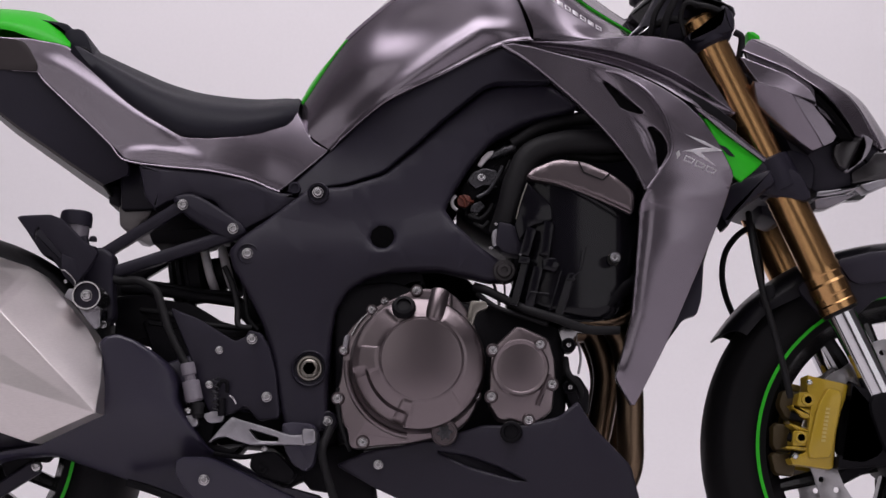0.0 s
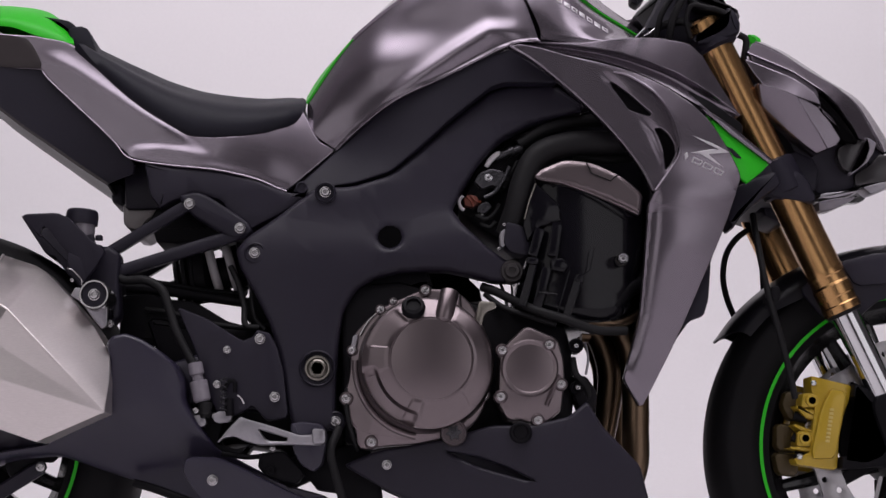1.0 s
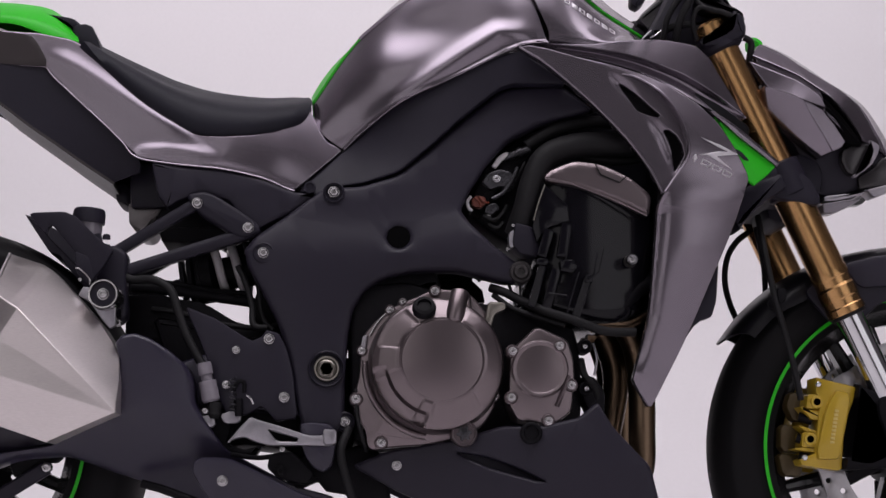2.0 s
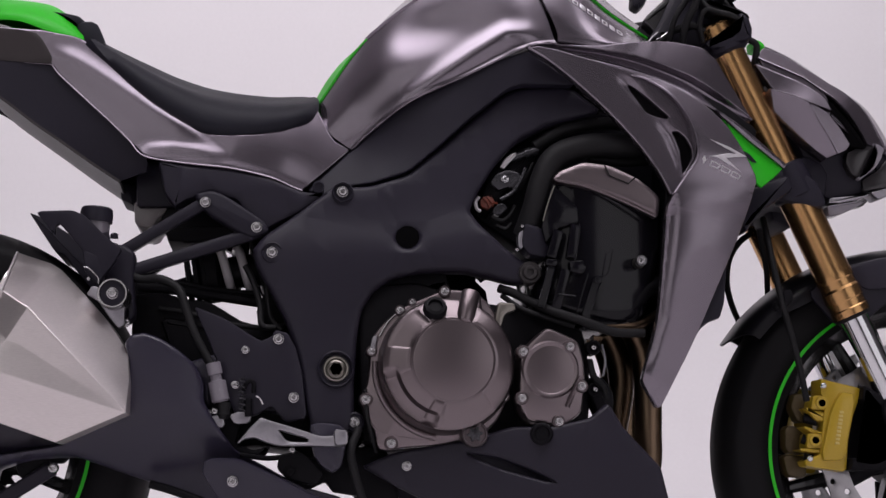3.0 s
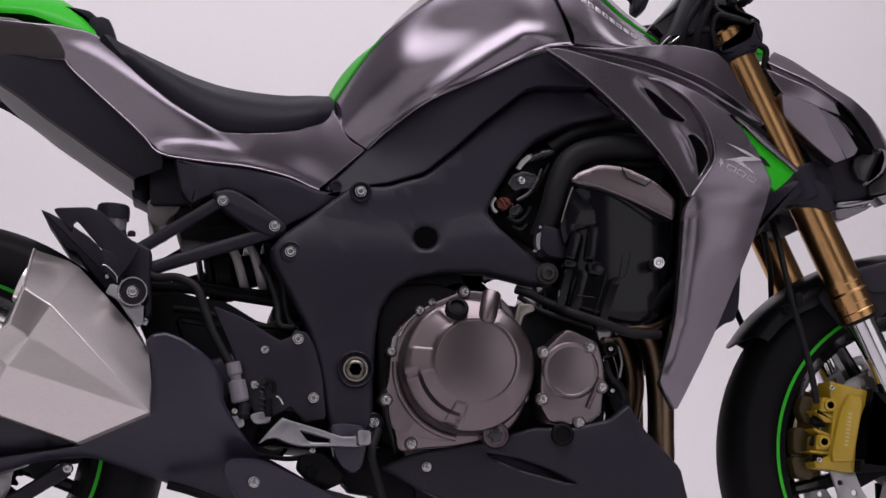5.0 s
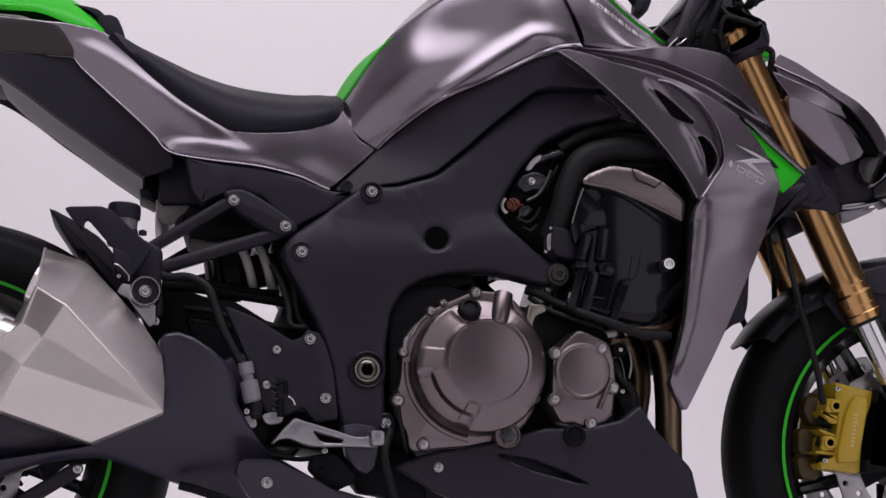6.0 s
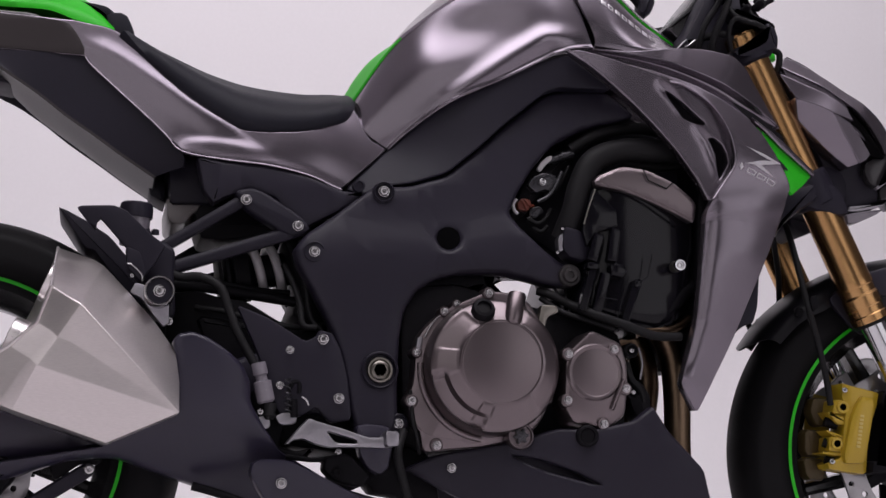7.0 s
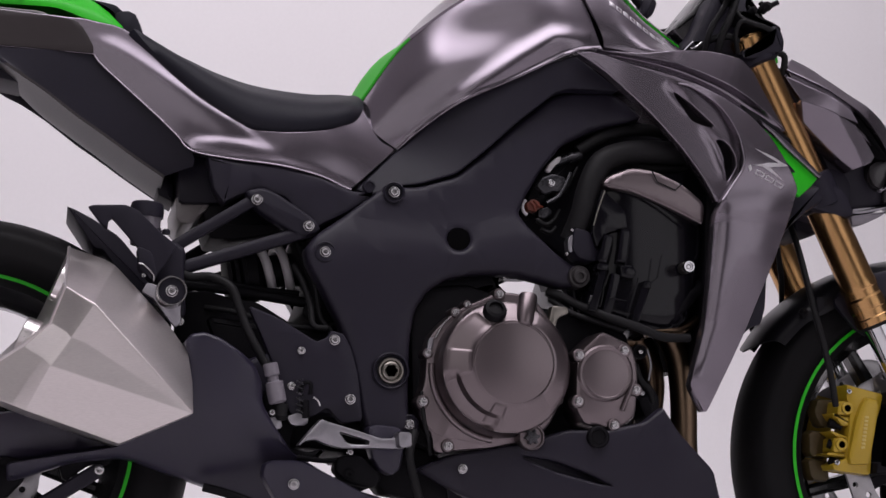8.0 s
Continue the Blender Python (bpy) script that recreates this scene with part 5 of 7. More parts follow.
for at, r in (((0.5742, -0.158, 0.6572), 0.0092), ((0.4764, -0.166, 0.5681), 0.0088)):
    part("bolt_recess", lathe([(0.0155, -0.012), (0.0155, 0.0), (0.0135, 0.0015), (0.012, 0.0), (0.012, -0.004), (0, -0.004)], at, (0, -1, 0), 28), PLASTIC, frame_ob)
    bolt(at, r, frame_ob)
at = (0.5402, -0.150, 0.6652)
part("cover_plug", lathe([(0.0085, -0.01), (0.0085, 0.003), (0.006, 0.0035), (0.0055, 0.001), (0, 0.001)], at, (0, -1, 0), 24), PLASTIC, frame_ob, "black rubber plug")
at = (0.2642, -0.228, 0.5000)
ring = part("hanger_bolt", lathe([(0.0205, -0.07), (0.0205, 0.004), (0.0195, 0.0065), (0.0175, 0.0065), (0.0165, 0.002), (0.0125, 0.002)], at, (0, -1, 0), 40), BOLT, frame_ob, "large silver silencer hanger bolt in a ring")
part("hanger_washer", lathe([(0.0165, -0.002), (0.0165, 0.0025), (0.010, 0.0028)], at, (0, -1, 0), 32), PLASTIC, ring)
bolt((at[0], at[1] - 0.002, at[2]), 0.0092, ring)
part("hanger_tab", plate(rounded([(0.2336, 0.5144), (0.2800, 0.5005), (0.2782, 0.4815), (0.2787, 0.4604), (0.2706, 0.4557), (0.2584, 0.4697), (0.2430, 0.4920), (0.2265, 0.5014)], 0.1, 1), -0.204, -0.196, 0.002), ALLOY, frame_ob, "plain metal hanger tab")
bolt((0.2791, -0.183, 0.4654), 0.006, frame_ob)
# heel plate bracket and brake reservoir
heel = rounded([(0.1543, 0.6153), (0.1602, 0.6178), (0.2024, 0.6188), (0.2192, 0.6122), (0.2504, 0.5817), (0.2721, 0.565), (0.2591, 0.5415), (0.2431, 0.521), (0.2319, 0.5409), (0.2223, 0.5593), (0.1864, 0.6005), (0.1812, 0.5965), (0.1801, 0.5848), (0.1731, 0.5909)], 0.1, 1)
part("heel_plate", plate(heel, -0.200, -0.188, 0.002, warp=lambda x, z: 0.12 * max(0, 0.24 - x)), PLASTIC, frame_ob, "black bent heel plate")
part("clip", tube([(0.2222, -0.203, 0.5389), (0.2283, -0.204, 0.5374), (0.2407, -0.204, 0.5253), (0.2424, -0.203, 0.5162)], 0.0012, 8), BOLT, frame_ob, "thin metal clip")
part("plate_lug", plate(rounded([(0.2195, 0.5632), (0.2393, 0.5559), (0.2477, 0.5251), (0.2405, 0.5157), (0.2219, 0.5339)], 0.12, 1), -0.201, -0.165, 0.003), PLASTIC, frame_ob)
bolt((0.2286, -0.202, 0.523), 0.0042, frame_ob, washer=False)
c = (0.2329, -0.165, 0.6167)
tank_r = part("brake_reservoir", lathe([(0.0185, -0.048), (0.0195, -0.044), (0.0195, -0.008), (0.021, -0.006)], c, (0.06, 0, 1), 28), RESERVOIR, frame_ob, "clear rear brake fluid reservoir with a black cap")
part("reservoir_cap", lathe([(0.0225, -0.010), (0.0228, 0.002), (0.0215, 0.009), (0.019, 0.011), (0, 0.0115)], c, (0.06, 0, 1), 28), PLASTIC, tank_r)
part("reservoir_bracket", plate(rounded([(0.2373, 0.5884), (0.251, 0.5919), (0.2544, 0.5779), (0.2652, 0.5749), (0.264, 0.5632), (0.2502, 0.5652)], 0.1), -0.182, -0.170, 0.002), PLASTIC, tank_r)
bolt((0.2586, -0.172, 0.5878), 0.006, tank_r, PLASTIC, axis=(0, 0, 1))
px_tube("brake_hose", [(0.2367, -0.16, 0.5813), (0.2515, -0.15, 0.5587), (0.2884, -0.15, 0.5318), (0.3219, -0.16, 0.5296), (0.3477, -0.168, 0.5149), (0.3591, -0.172, 0.4873), (0.3722, -0.178, 0.4518), (0.3912, -0.182, 0.4161), (0.3991, -0.184, 0.4037)], 0.0062, HOSE, frame_ob, "black brake hose")
# rear mudguard
blade = rounded([(0.1271, 0.6345), (0.1384, 0.6307), (0.1661, 0.6164), (0.2006, 0.594), (0.2472, 0.5388), (0.2759, 0.4899), (0.2353, 0.5057), (0.1938, 0.5542), (0.1787, 0.5745), (0.1658, 0.5775)], 0.1, 1)
part("rear_mudguard", plate(blade, -0.075, 0.075, 0.003), PLASTIC, moto, "black plastic rear mudguard tip")
# grey box under the seat
box = rounded([(0.2760, 0.6538), (0.3309, 0.6556), (0.3194, 0.6339), (0.3100, 0.6271), (0.3038, 0.6172), (0.2960, 0.6137), (0.2848, 0.6150), (0.2775, 0.6229)], 0.12, 2)
tray = rounded([(0.3133, 0.6478), (0.394, 0.6465), (0.4513, 0.618), (0.3949, 0.6003), (0.3563, 0.5945), (0.3258, 0.5955), (0.3189, 0.6167)], 0.1)
part("seat_tray", plate(tray, -0.075, 0.05, 0.005), CASE, frame_ob, "black tray under the seat")
part("tool_box", plate(box, -0.078, 0.085, 0.004), TOOLBOX, frame_ob, "pale grey plastic box under the seat")
# shock absorber lying flat, with pale coils
c0, c1 = Vector((0.3637, -0.035, 0.5469)), Vector((0.4944, -0.035, 0.5677))
d = (c1 - c0).normalized()
u = Vector((0, 1, 0))
w = d.cross(u)
shock = part("shock_absorber", lathe([(0.018, 0), (0.026, 0.004), (0.036, 0.008), (0.040, 0.012), (0.040, 0.032), (0.030, 0.036), (0.024, 0.04), (0.024, (c1 - c0).length)], c0, d, 32), CASE, moto, "black shock absorber with pale coil spring")
turns = 3.4
pts = [c0 + d * (0.034 + 0.088 * k / 100) + (u * math.cos(turns * 2 * math.pi * k / 100) + w * math.sin(turns * 2 * math.pi * k / 100)) * 0.0345 for k in range(101)]
part("coil_spring", tube([tuple(p) for p in pts], 0.0068, 12, 101), SPRING, shock, "pale grey coil spring")
for k in range(3):
    part("preload_collar", lathe([(0.038, 0), (0.0425, 0.001), (0.0425, 0.006), (0.038, 0.007)], c0 + d * (-0.012 + 0.011 * k), d, 24), CASE, shock)
px_tube("link_rod", [(0.2866, -0.09, 0.5269), (0.3405, -0.09, 0.523), (0.4124, -0.09, 0.5129), (0.4847, -0.09, 0.5028)], 0.0075, CASE, moto, "black suspension link rod")
px_tube("link_rod", [(0.3162, -0.08, 0.5368), (0.3482, -0.08, 0.5325), (0.3963, -0.08, 0.5244), (0.4526, -0.08, 0.5197)], 0.0045, CASE, moto)
px_tube("cable", [(0.3178, -0.11, 0.4937), (0.3573, -0.12, 0.4876), (0.4125, -0.13, 0.4715), (0.4759, -0.12, 0.4672), (0.512, -0.11, 0.48)], 0.004, HOSE, moto)
px_tube("cable", [(0.4388, -0.12, 0.5548), (0.4508, -0.13, 0.5296), (0.4605, -0.14, 0.4966), (0.4637, -0.15, 0.4678), (0.4826, -0.15, 0.4642)], 0.0045, HOSE, moto)
px_tube("cable", [(0.4569, -0.12, 0.5672), (0.4683, -0.13, 0.5259), (0.4751, -0.135, 0.4815), (0.4909, -0.14, 0.4614)], 0.0035, HOSE, moto)
# inner dark masses behind the footrest plate
upper_arm = rounded([(0.2802, 0.5142), (0.321, 0.5182), (0.3528, 0.5091), (0.3845, 0.5064), (0.3998, 0.4986), (0.4335, 0.4783), (0.4567, 0.4722), (0.4894, 0.4743), (0.5009, 0.4535), (0.5253, 0.4217), (0.3982, 0.4161), (0.3188, 0.4469), (0.2797, 0.4424)], 0.06)
part("swingarm_brace", plate(upper_arm, -0.105, -0.05, 0.006), CASE, moto, "black swingarm brace")
mass = rounded([(0.3179, 0.4829), (0.413, 0.4723), (0.4767, 0.4693), (0.525, 0.4539), (0.6057, 0.4227), (0.6067, 0.2948), (0.527, 0.2824), (0.511, 0.2942), (0.4555, 0.3002), (0.4319, 0.2969), (0.3993, 0.3566), (0.3431, 0.4115)], 0.1)
part("linkage_housing", plate(mass, -0.115, 0.10, 0.01), CASE, moto, "dark suspension linkage casting")
mass = rounded([(0.4398, 0.5962), (0.4766, 0.5887), (0.5147, 0.4904), (0.4784, 0.4653), (0.4537, 0.4894), (0.4662, 0.5225)], 0.1)
part("frame_inner", plate(mass, -0.10, 0.06, 0.006), CASE, moto)
bracket = rounded([(0.3922, 0.3761), (0.4215, 0.3718), (0.4392, 0.334), (0.4305, 0.3008), (0.4552, 0.2933), (0.4806, 0.2996), (0.4662, 0.2811), (0.4307, 0.287), (0.401, 0.3191)], 0.12)
part("pedal_bracket", plate(bracket, -0.172, -0.12, 0.005), CASE, moto, "dark pedal bracket")
# footrest plate, pedal and peg
fp = rounded([(0.3698, 0.4904), (0.4116, 0.474), (0.463, 0.4421), (0.4776, 0.4485), (0.4829, 0.4579), (0.5, 0.4535), (0.5111, 0.4334), (0.5208, 0.3978), (0.5277, 0.336), (0.4985, 0.3312), (0.479, 0.3525), (0.46, 0.3408), (0.4333, 0.3353), (0.4166, 0.3673), (0.4067, 0.4057), (0.3907, 0.4441)], 0.1)
foot_plate = part("footrest_plate", plate(fp, -0.186, -0.172, 0.003, warp=lambda x, z: 0.06 * max(0, 0.47 - x)), FRAME, moto, "dark footrest mounting plate")
bolt((0.4422, -0.186, 0.4296), 0.0062, foot_plate, None, "silver plate bolt")
bolt((0.4874, -0.186, 0.4449), 0.0085, foot_plate)
bolt((0.5092, -0.188, 0.3646), 0.0082, foot_plate)
bolt((0.4293, -0.186, 0.3816), 0.0062, foot_plate)
m0 = Vector((0.3988, -0.195, 0.4105))
sw = part("brake_switch", lathe([(0.010, 0), (0.0105, 0.004), (0.0105, 0.016), (0.008, 0.018), (0.008, 0.024), (0.0125, 0.026), (0.0125, 0.052), (0.010, 0.055)], m0, (0.22, 0, -1), 24), RESERVOIR, foot_plate, "silver rear brake cylinder")
part("cylinder_boot", lathe([(0.009, 0), (0.010, 0.004), (0.008, 0.012), (0.009, 0.016), (0.006, 0.022)], m0 + Vector((0.016, 0, -0.054)), (0.0, 0, -1), 20), HOSE, sw)
bolt((0.4023, -0.198, 0.3447), 0.006, foot_plate, washer=False)
part("clevis", plate(rounded([(0.3942, 0.3374), (0.4139, 0.3407), (0.4173, 0.3239), (0.4006, 0.3208)], 0.2), -0.197, -0.185, 0.002), ALLOY, foot_plate)
part("spring_clip", tube([(0.4399, -0.192, 0.3729), (0.4465, -0.194, 0.3851), (0.4542, -0.194, 0.3836), (0.4545, -0.192, 0.37)], 0.003, 8), CASE, foot_plate)
part("spring_clip", tube([(0.4583, -0.194, 0.3661), (0.4637, -0.195, 0.3622), (0.4676, -0.194, 0.3547)], 0.0016, 8), BOLT, foot_plate)
part("push_rod", tube([(0.447, -0.192, 0.3622), (0.4474, -0.192, 0.3378)], 0.006, 12, 0, False), CASE, foot_plate)
part("return_spring", tube([((0.4395, -0.196, 0.391)[0] + 0.004 * math.cos(k * 0.9), -0.196 + 0.004 * math.sin(k * 0.9), (0.4395, -0.196, 0.391)[2] - 0.0011 * k) for k in range(46)], 0.0011, 6, 138), THROTTLE, foot_plate, "thin steel return spring")
part("clevis", plate(rounded([(0.4215, 0.34), (0.4382, 0.3455), (0.452, 0.3402), (0.4506, 0.3288), (0.4294, 0.3271)], 0.2, 1), -0.196, -0.188, 0.002), ALLOY, foot_plate)
bolt((0.4292, -0.19, 0.3377), 0.006, foot_plate, washer=False)
bolt((0.4451, -0.192, 0.337), 0.0045, foot_plate, washer=False)
pedal = rounded([(0.4324, 0.2997), (0.4516, 0.3225), (0.465, 0.3362), (0.4765, 0.3318), (0.5085, 0.3229), (0.5444, 0.311), (0.5612, 0.3112), (0.5688, 0.3181), (0.5818, 0.3166), (0.5819, 0.3029), (0.5736, 0.2961), (0.5354, 0.2973), (0.4914, 0.2971), (0.4716, 0.3022), (0.4579, 0.3082), (0.4458, 0.3066)], 0.12, 1)
slot = rounded([(0.4888, 0.319), (0.5086, 0.3131), (0.5292, 0.3071), (0.5285, 0.3026), (0.5065, 0.3032), (0.4996, 0.3054)], 0.12, 1)
ped = part("brake_pedal", plate(pedal, -0.222, -0.205, 0.003, [slot], lambda x, z: -0.10 * max(0, x - 0.50)), ALLOY, moto, "bare aluminium brake pedal with a slot")
part("pedal_tip", plate(rounded([(0.5632, 0.3192), (0.5818, 0.3180), (0.5822, 0.2988), (0.5645, 0.2972)], 0.14, 1), -0.252, -0.22, 0.003), ALLOY, ped, "worn square pedal pad")
peg = rounded([(0.5305, 0.3271), (0.5451, 0.3302), (0.5743, 0.3274), (0.5829, 0.3136), (0.5800, 0.2907), (0.5756, 0.2708), (0.5642, 0.2617), (0.5473, 0.2707), (0.5364, 0.2889)], 0.16, 2)
part("footrest", plate(peg, -0.203, -0.17, 0.004), ARM, moto, "dark footrest with a worn edge")
part("pedal_arm", plate(rounded([(0.491, 0.2864), (0.5215, 0.2911), (0.5525, 0.2608), (0.5412, 0.2441), (0.5029, 0.253), (0.4874, 0.2681)], 0.15, 2), -0.2, -0.16, 0.005), CASE, moto, "dark pedal pivot arm")
bolt((0.5059, -0.201, 0.2642), 0.009, moto, CASE, "dark pivot bolt")
bolt((0.508, -0.198, 0.2931), 0.006, moto, name="pivot_bolt", washer=False)
px_tube("brake_rod", [(0.4377, -0.19, 0.2861), (0.4758, -0.19, 0.2817), (0.5101, -0.19, 0.2865)], 0.0035, CASE, moto, "", 10)
px_tube("hose", [(0.5982, -0.19, 0.3223), (0.5878, -0.205, 0.291), (0.5934, -0.205, 0.2607), (0.6073, -0.2, 0.2154)], 0.006, HOSE, moto, "black drain hose")
px_tube("hose", [(0.6071, -0.19, 0.3763), (0.61, -0.195, 0.3375), (0.6169, -0.19, 0.3109), (0.6236, -0.17, 0.2924)], 0.003, HOSE, moto)
low = rounded([(0.5035, 0.2575), (0.5348, 0.286), (0.5746, 0.2909), (0.6143, 0.3021), (0.6423, 0.2911), (0.6545, 0.2595), (0.6613, 0.2045), (0.5995, 0.2043), (0.5976, 0.2325), (0.5673, 0.2372), (0.556, 0.2513), (0.5276, 0.2386)], 0.08)
part("lower_mount", plate(low, -0.14, -0.06, 0.006), CASE, moto, "dark lower engine mount and stand bracket")
# pivot: large recessed axle nut on the frame
at = (0.5669, -0.176, 0.4049)
piv = part("pivot_recess", lathe([(0.026, -0.01), (0.026, 0.003), (0.024, 0.005), (0.0225, 0.004), (0.0215, -0.003), (0, -0.003)], at, (0, -1, 0), 40), PLASTIC, frame_ob, "dark recess round the swingarm pivot")
part("pivot_ring", lathe([(0.0182, -0.003), (0.0182, 0.003), (0.0170, 0.005), (0.0148, 0.0055), (0.0134, 0.004), (0.0134, 0.0), (0.0124, 0.0), (0.0124, 0.005), (0.0104, 0.0065), (0.0078, 0.0065)], at, (0, -1, 0), 40), NUT, piv, "dull steel swingarm pivot nut")
part("pivot_socket", lathe([(0.0092, 0.0065), (0.0085, 0.001), (0, 0.001)], at, (0, -1, 0), 6), CASE, piv)
at = (0.593, -0.178, 0.3321)
part("bolt_recess", lathe([(0.014, -0.02), (0.014, 0.0), (0.0115, 0.002), (0.0105, 0.0), (0, 0.0)], at, (0, -1, 0), 28), PLASTIC, frame_ob)
bolt(at, 0.0078, frame_ob)
# heat shield: front cap panel with its own seam and bolt
capp = rounded([(0.3881, 0.261), (0.3907, 0.276), (0.4011, 0.2813), (0.4371, 0.2807), (0.4765, 0.2629), (0.5206, 0.2406), (0.551, 0.2272), (0.5817, 0.1928), (0.4234, 0.2113), (0.4035, 0.2358)], 0.14, 1)
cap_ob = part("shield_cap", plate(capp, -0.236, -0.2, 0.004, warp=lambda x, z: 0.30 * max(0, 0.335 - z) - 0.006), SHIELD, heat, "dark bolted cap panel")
bolt((0.4293, -0.22, 0.2499), 0.0085, cap_ob)
part("shield_tab", tube([(0.3536, -0.2, 0.3654), (0.3552, -0.2, 0.3608), (0.3561, -0.2, 0.3555)], 0.0018, 8), BOLT, heat)
# rear wheel hardware: caliper bracket, torque arm
brk = rounded([(0.1223, 0.2919), (0.1873, 0.2907), (0.1991, 0.283), (0.1901, 0.2752), (0.1686, 0.2766), (0.1477, 0.2626), (0.1435, 0.2533), (0.1327, 0.2564), (0.1275, 0.2733)], 0.14, 1)
part("caliper_bracket", plate(brk, -0.118, -0.095, 0.003), CASE, moto, "dark rear caliper bracket")
arm_ob = part("torque_arm", bar((0.1796, -0.12, 0.2692), (0.075, -0.12, 0.2033), 0.020, 0.014, 0.003), FRAME, moto, "dark rear brake torque arm")
bolt((0.1803, -0.128, 0.269), 0.0105, arm_ob, washer=False)
bolt((0.1452, -0.12, 0.2568), 0.005, arm_ob, washer=False)
part("rear_caliper", plate(rounded([(0.0117, 0.2905), (0.0718, 0.2863), (0.0889, 0.2711), (0.0806, 0.2527), (0.059, 0.2298), (0.0146, 0.2221)], 0.15, 2), -0.135, -0.07, 0.008), CASE, moto, "dark rear brake caliper")

# ---- engine details ----
for q, r in (((0.615, -0.194, 0.4288), .0055), ((0.6076, -0.194, 0.3622), .0068), ((0.6428, -0.194, 0.3025), .0068), ((0.6538, -0.194, 0.4857), .0055), ((0.716, -0.194, 0.5127), .0062), ((0.7995, -0.196, 0.4358), .0060), ((0.7981, -0.198, 0.3677), .0060), ((0.6715, -0.19, 0.4974), .0045)):
    bm = lathe([(r * 1.4, -0.03), (r * 1.4, 0.0), (r * 1.2, 0.002), (r * 0.8, 0.002)], q, (0, -1, 0), 20)
    part("bolt_boss", bm, BRONZE, clutch)
    bolt((q[0], q[1] - 0.002, q[2]), r, clutch)
sp = (0.7552, -0.214, 0.3147)
star = part("oil_filler", lathe([(0.0185, -0.03), (0.0185, 0.004), (0.017, 0.0065), (0.0155, 0.0065), (0.0145, 0.002), (0, 0.002)], sp, (0, -1, 0), 36), BRONZE, clutch, "round oil filler with a star-shaped grip")
out = [(sp[0] + q * math.cos(2 * math.pi * k / 24), sp[2] + q * math.sin(2 * math.pi * k / 24)) for k, q in ((k, 0.0108 if k % 4 < 2 else 0.0075) for k in range(24))]
part("star_grip", plate(out, sp[1] - 0.009, sp[1], 0.0015), THROTTLE, star, "dull grey star grip")
for r, a0, a1, rad in ((0.0975, 176, 262, 0.0048), (0.0915, 184, 262, 0.0022)):
    part("cover_bead", tube([(cc[0] + r * math.cos(radians(a)), -0.196, cc[2] + r * math.sin(radians(a))) for a in np.linspace(a0, a1, 12)], rad, 12, 36), BRONZE, clutch)
q = (0.6992, -0.236, 0.4837)
part("filler_cap", lathe([(0.0165, -0.02), (0.0165, 0.004), (0.0145, 0.008), (0.010, 0.009), (0.009, 0.005), (0, 0.005)], q, (0, -1, 0.5), 12), CASE, clutch, "black ribbed filler cap")
part("cable_boss", lathe([(0.0118, 0.0), (0.0128, 0.002), (0.0128, 0.036), (0.0115, 0.044), (0.006, 0.048)], (0.7495, -0.226, 0.5082), (-0.25, -0.25, -1), 28), BRONZE, clutch, "bronze tubular boss")
part("cable_boss", tube([(0.7603, -0.195, 0.5047), (0.7602, -0.215, 0.485)], 0.006, 16, 0, False), BRONZE, clutch)
part("release_arm", plate(rounded([(0.7906, 0.4985), (0.813, 0.4972), (0.8153, 0.4877), (0.7993, 0.4811), (0.7936, 0.4605), (0.784, 0.4635), (0.7873, 0.4841)], 0.14, 1), -0.200, -0.185, 0.003), NUT, clutch, "grey clutch cable bracket")
part("wire_guide", tube([(0.6556, -0.192, 0.4875), (0.6374, -0.194, 0.4697), (0.6258, -0.194, 0.45)], 0.0015, 8), BOLT, clutch)
part("wire_guide", plate(rounded([(0.616, 0.4495), (0.6238, 0.4512), (0.6208, 0.4308), (0.613, 0.4323)], 0.15), -0.197, -0.185, 0.002), ALLOY, clutch)
part("wire_guide", tube([(0.6072, -0.19, 0.3593), (0.6105, -0.19, 0.3362), (0.6292, -0.19, 0.3179), (0.6643, -0.19, 0.3104), (0.7072, -0.19, 0.3053)], 0.0022, 8), BRONZE, clutch)
for q in ((0.821, -0.226, 0.4271), (0.8853, -0.228, 0.4348), (0.9013, -0.228, 0.3807), (0.8693, -0.228, 0.3318), (0.8186, -0.228, 0.3636)):
    part("bolt_boss", lathe([(0.0092, -0.02), (0.0092, 0.0), (0.008, 0.0015), (0.005, 0.0015)], q, (0, -1, 0), 20), BRONZE, pulse)
    bolt((q[0], q[1] - 0.0015, q[2]), 0.0064, pulse)
part("cover_rib", bar((0.8813, -0.228, 0.3519), (0.8991, -0.228, 0.3938), 0.006, 0.006, 0.002), BRONZE, pulse)
for q in ((0.9285, -0.17, 0.4392), (0.9302, -0.17, 0.3803)):
    part("hose_clip", lathe([(0.0105, -0.03), (0.0105, 0.0), (0.008, 0.001), (0.0055, -0.002), (0, -0.002)], q, (0, -1, 0), 20), CASE, engine)
    bolt(q, 0.0052, engine, washer=False)
part("oil_cooler_hose", tube([(0.924, -0.16, 0.4216), (0.9276, -0.172, 0.3984), (0.9424, -0.17, 0.3812), (0.9492, -0.16, 0.3502)], 0.005, 10), HOSE, engine)
part("cooler_fitting", plate(rounded([(0.9254, 0.3993), (0.9433, 0.3963), (0.9576, 0.3741), (0.9555, 0.3407), (0.936, 0.3421), (0.9234, 0.3706)], 0.15, 2), -0.17, -0.12, 0.005), CASE, engine)
part("wire_loop", tube([(0.9423, -0.16, 0.4443), (0.9457, -0.165, 0.4215), (0.9421, -0.165, 0.3991)], 0.0018, 8), ALLOY, engine)
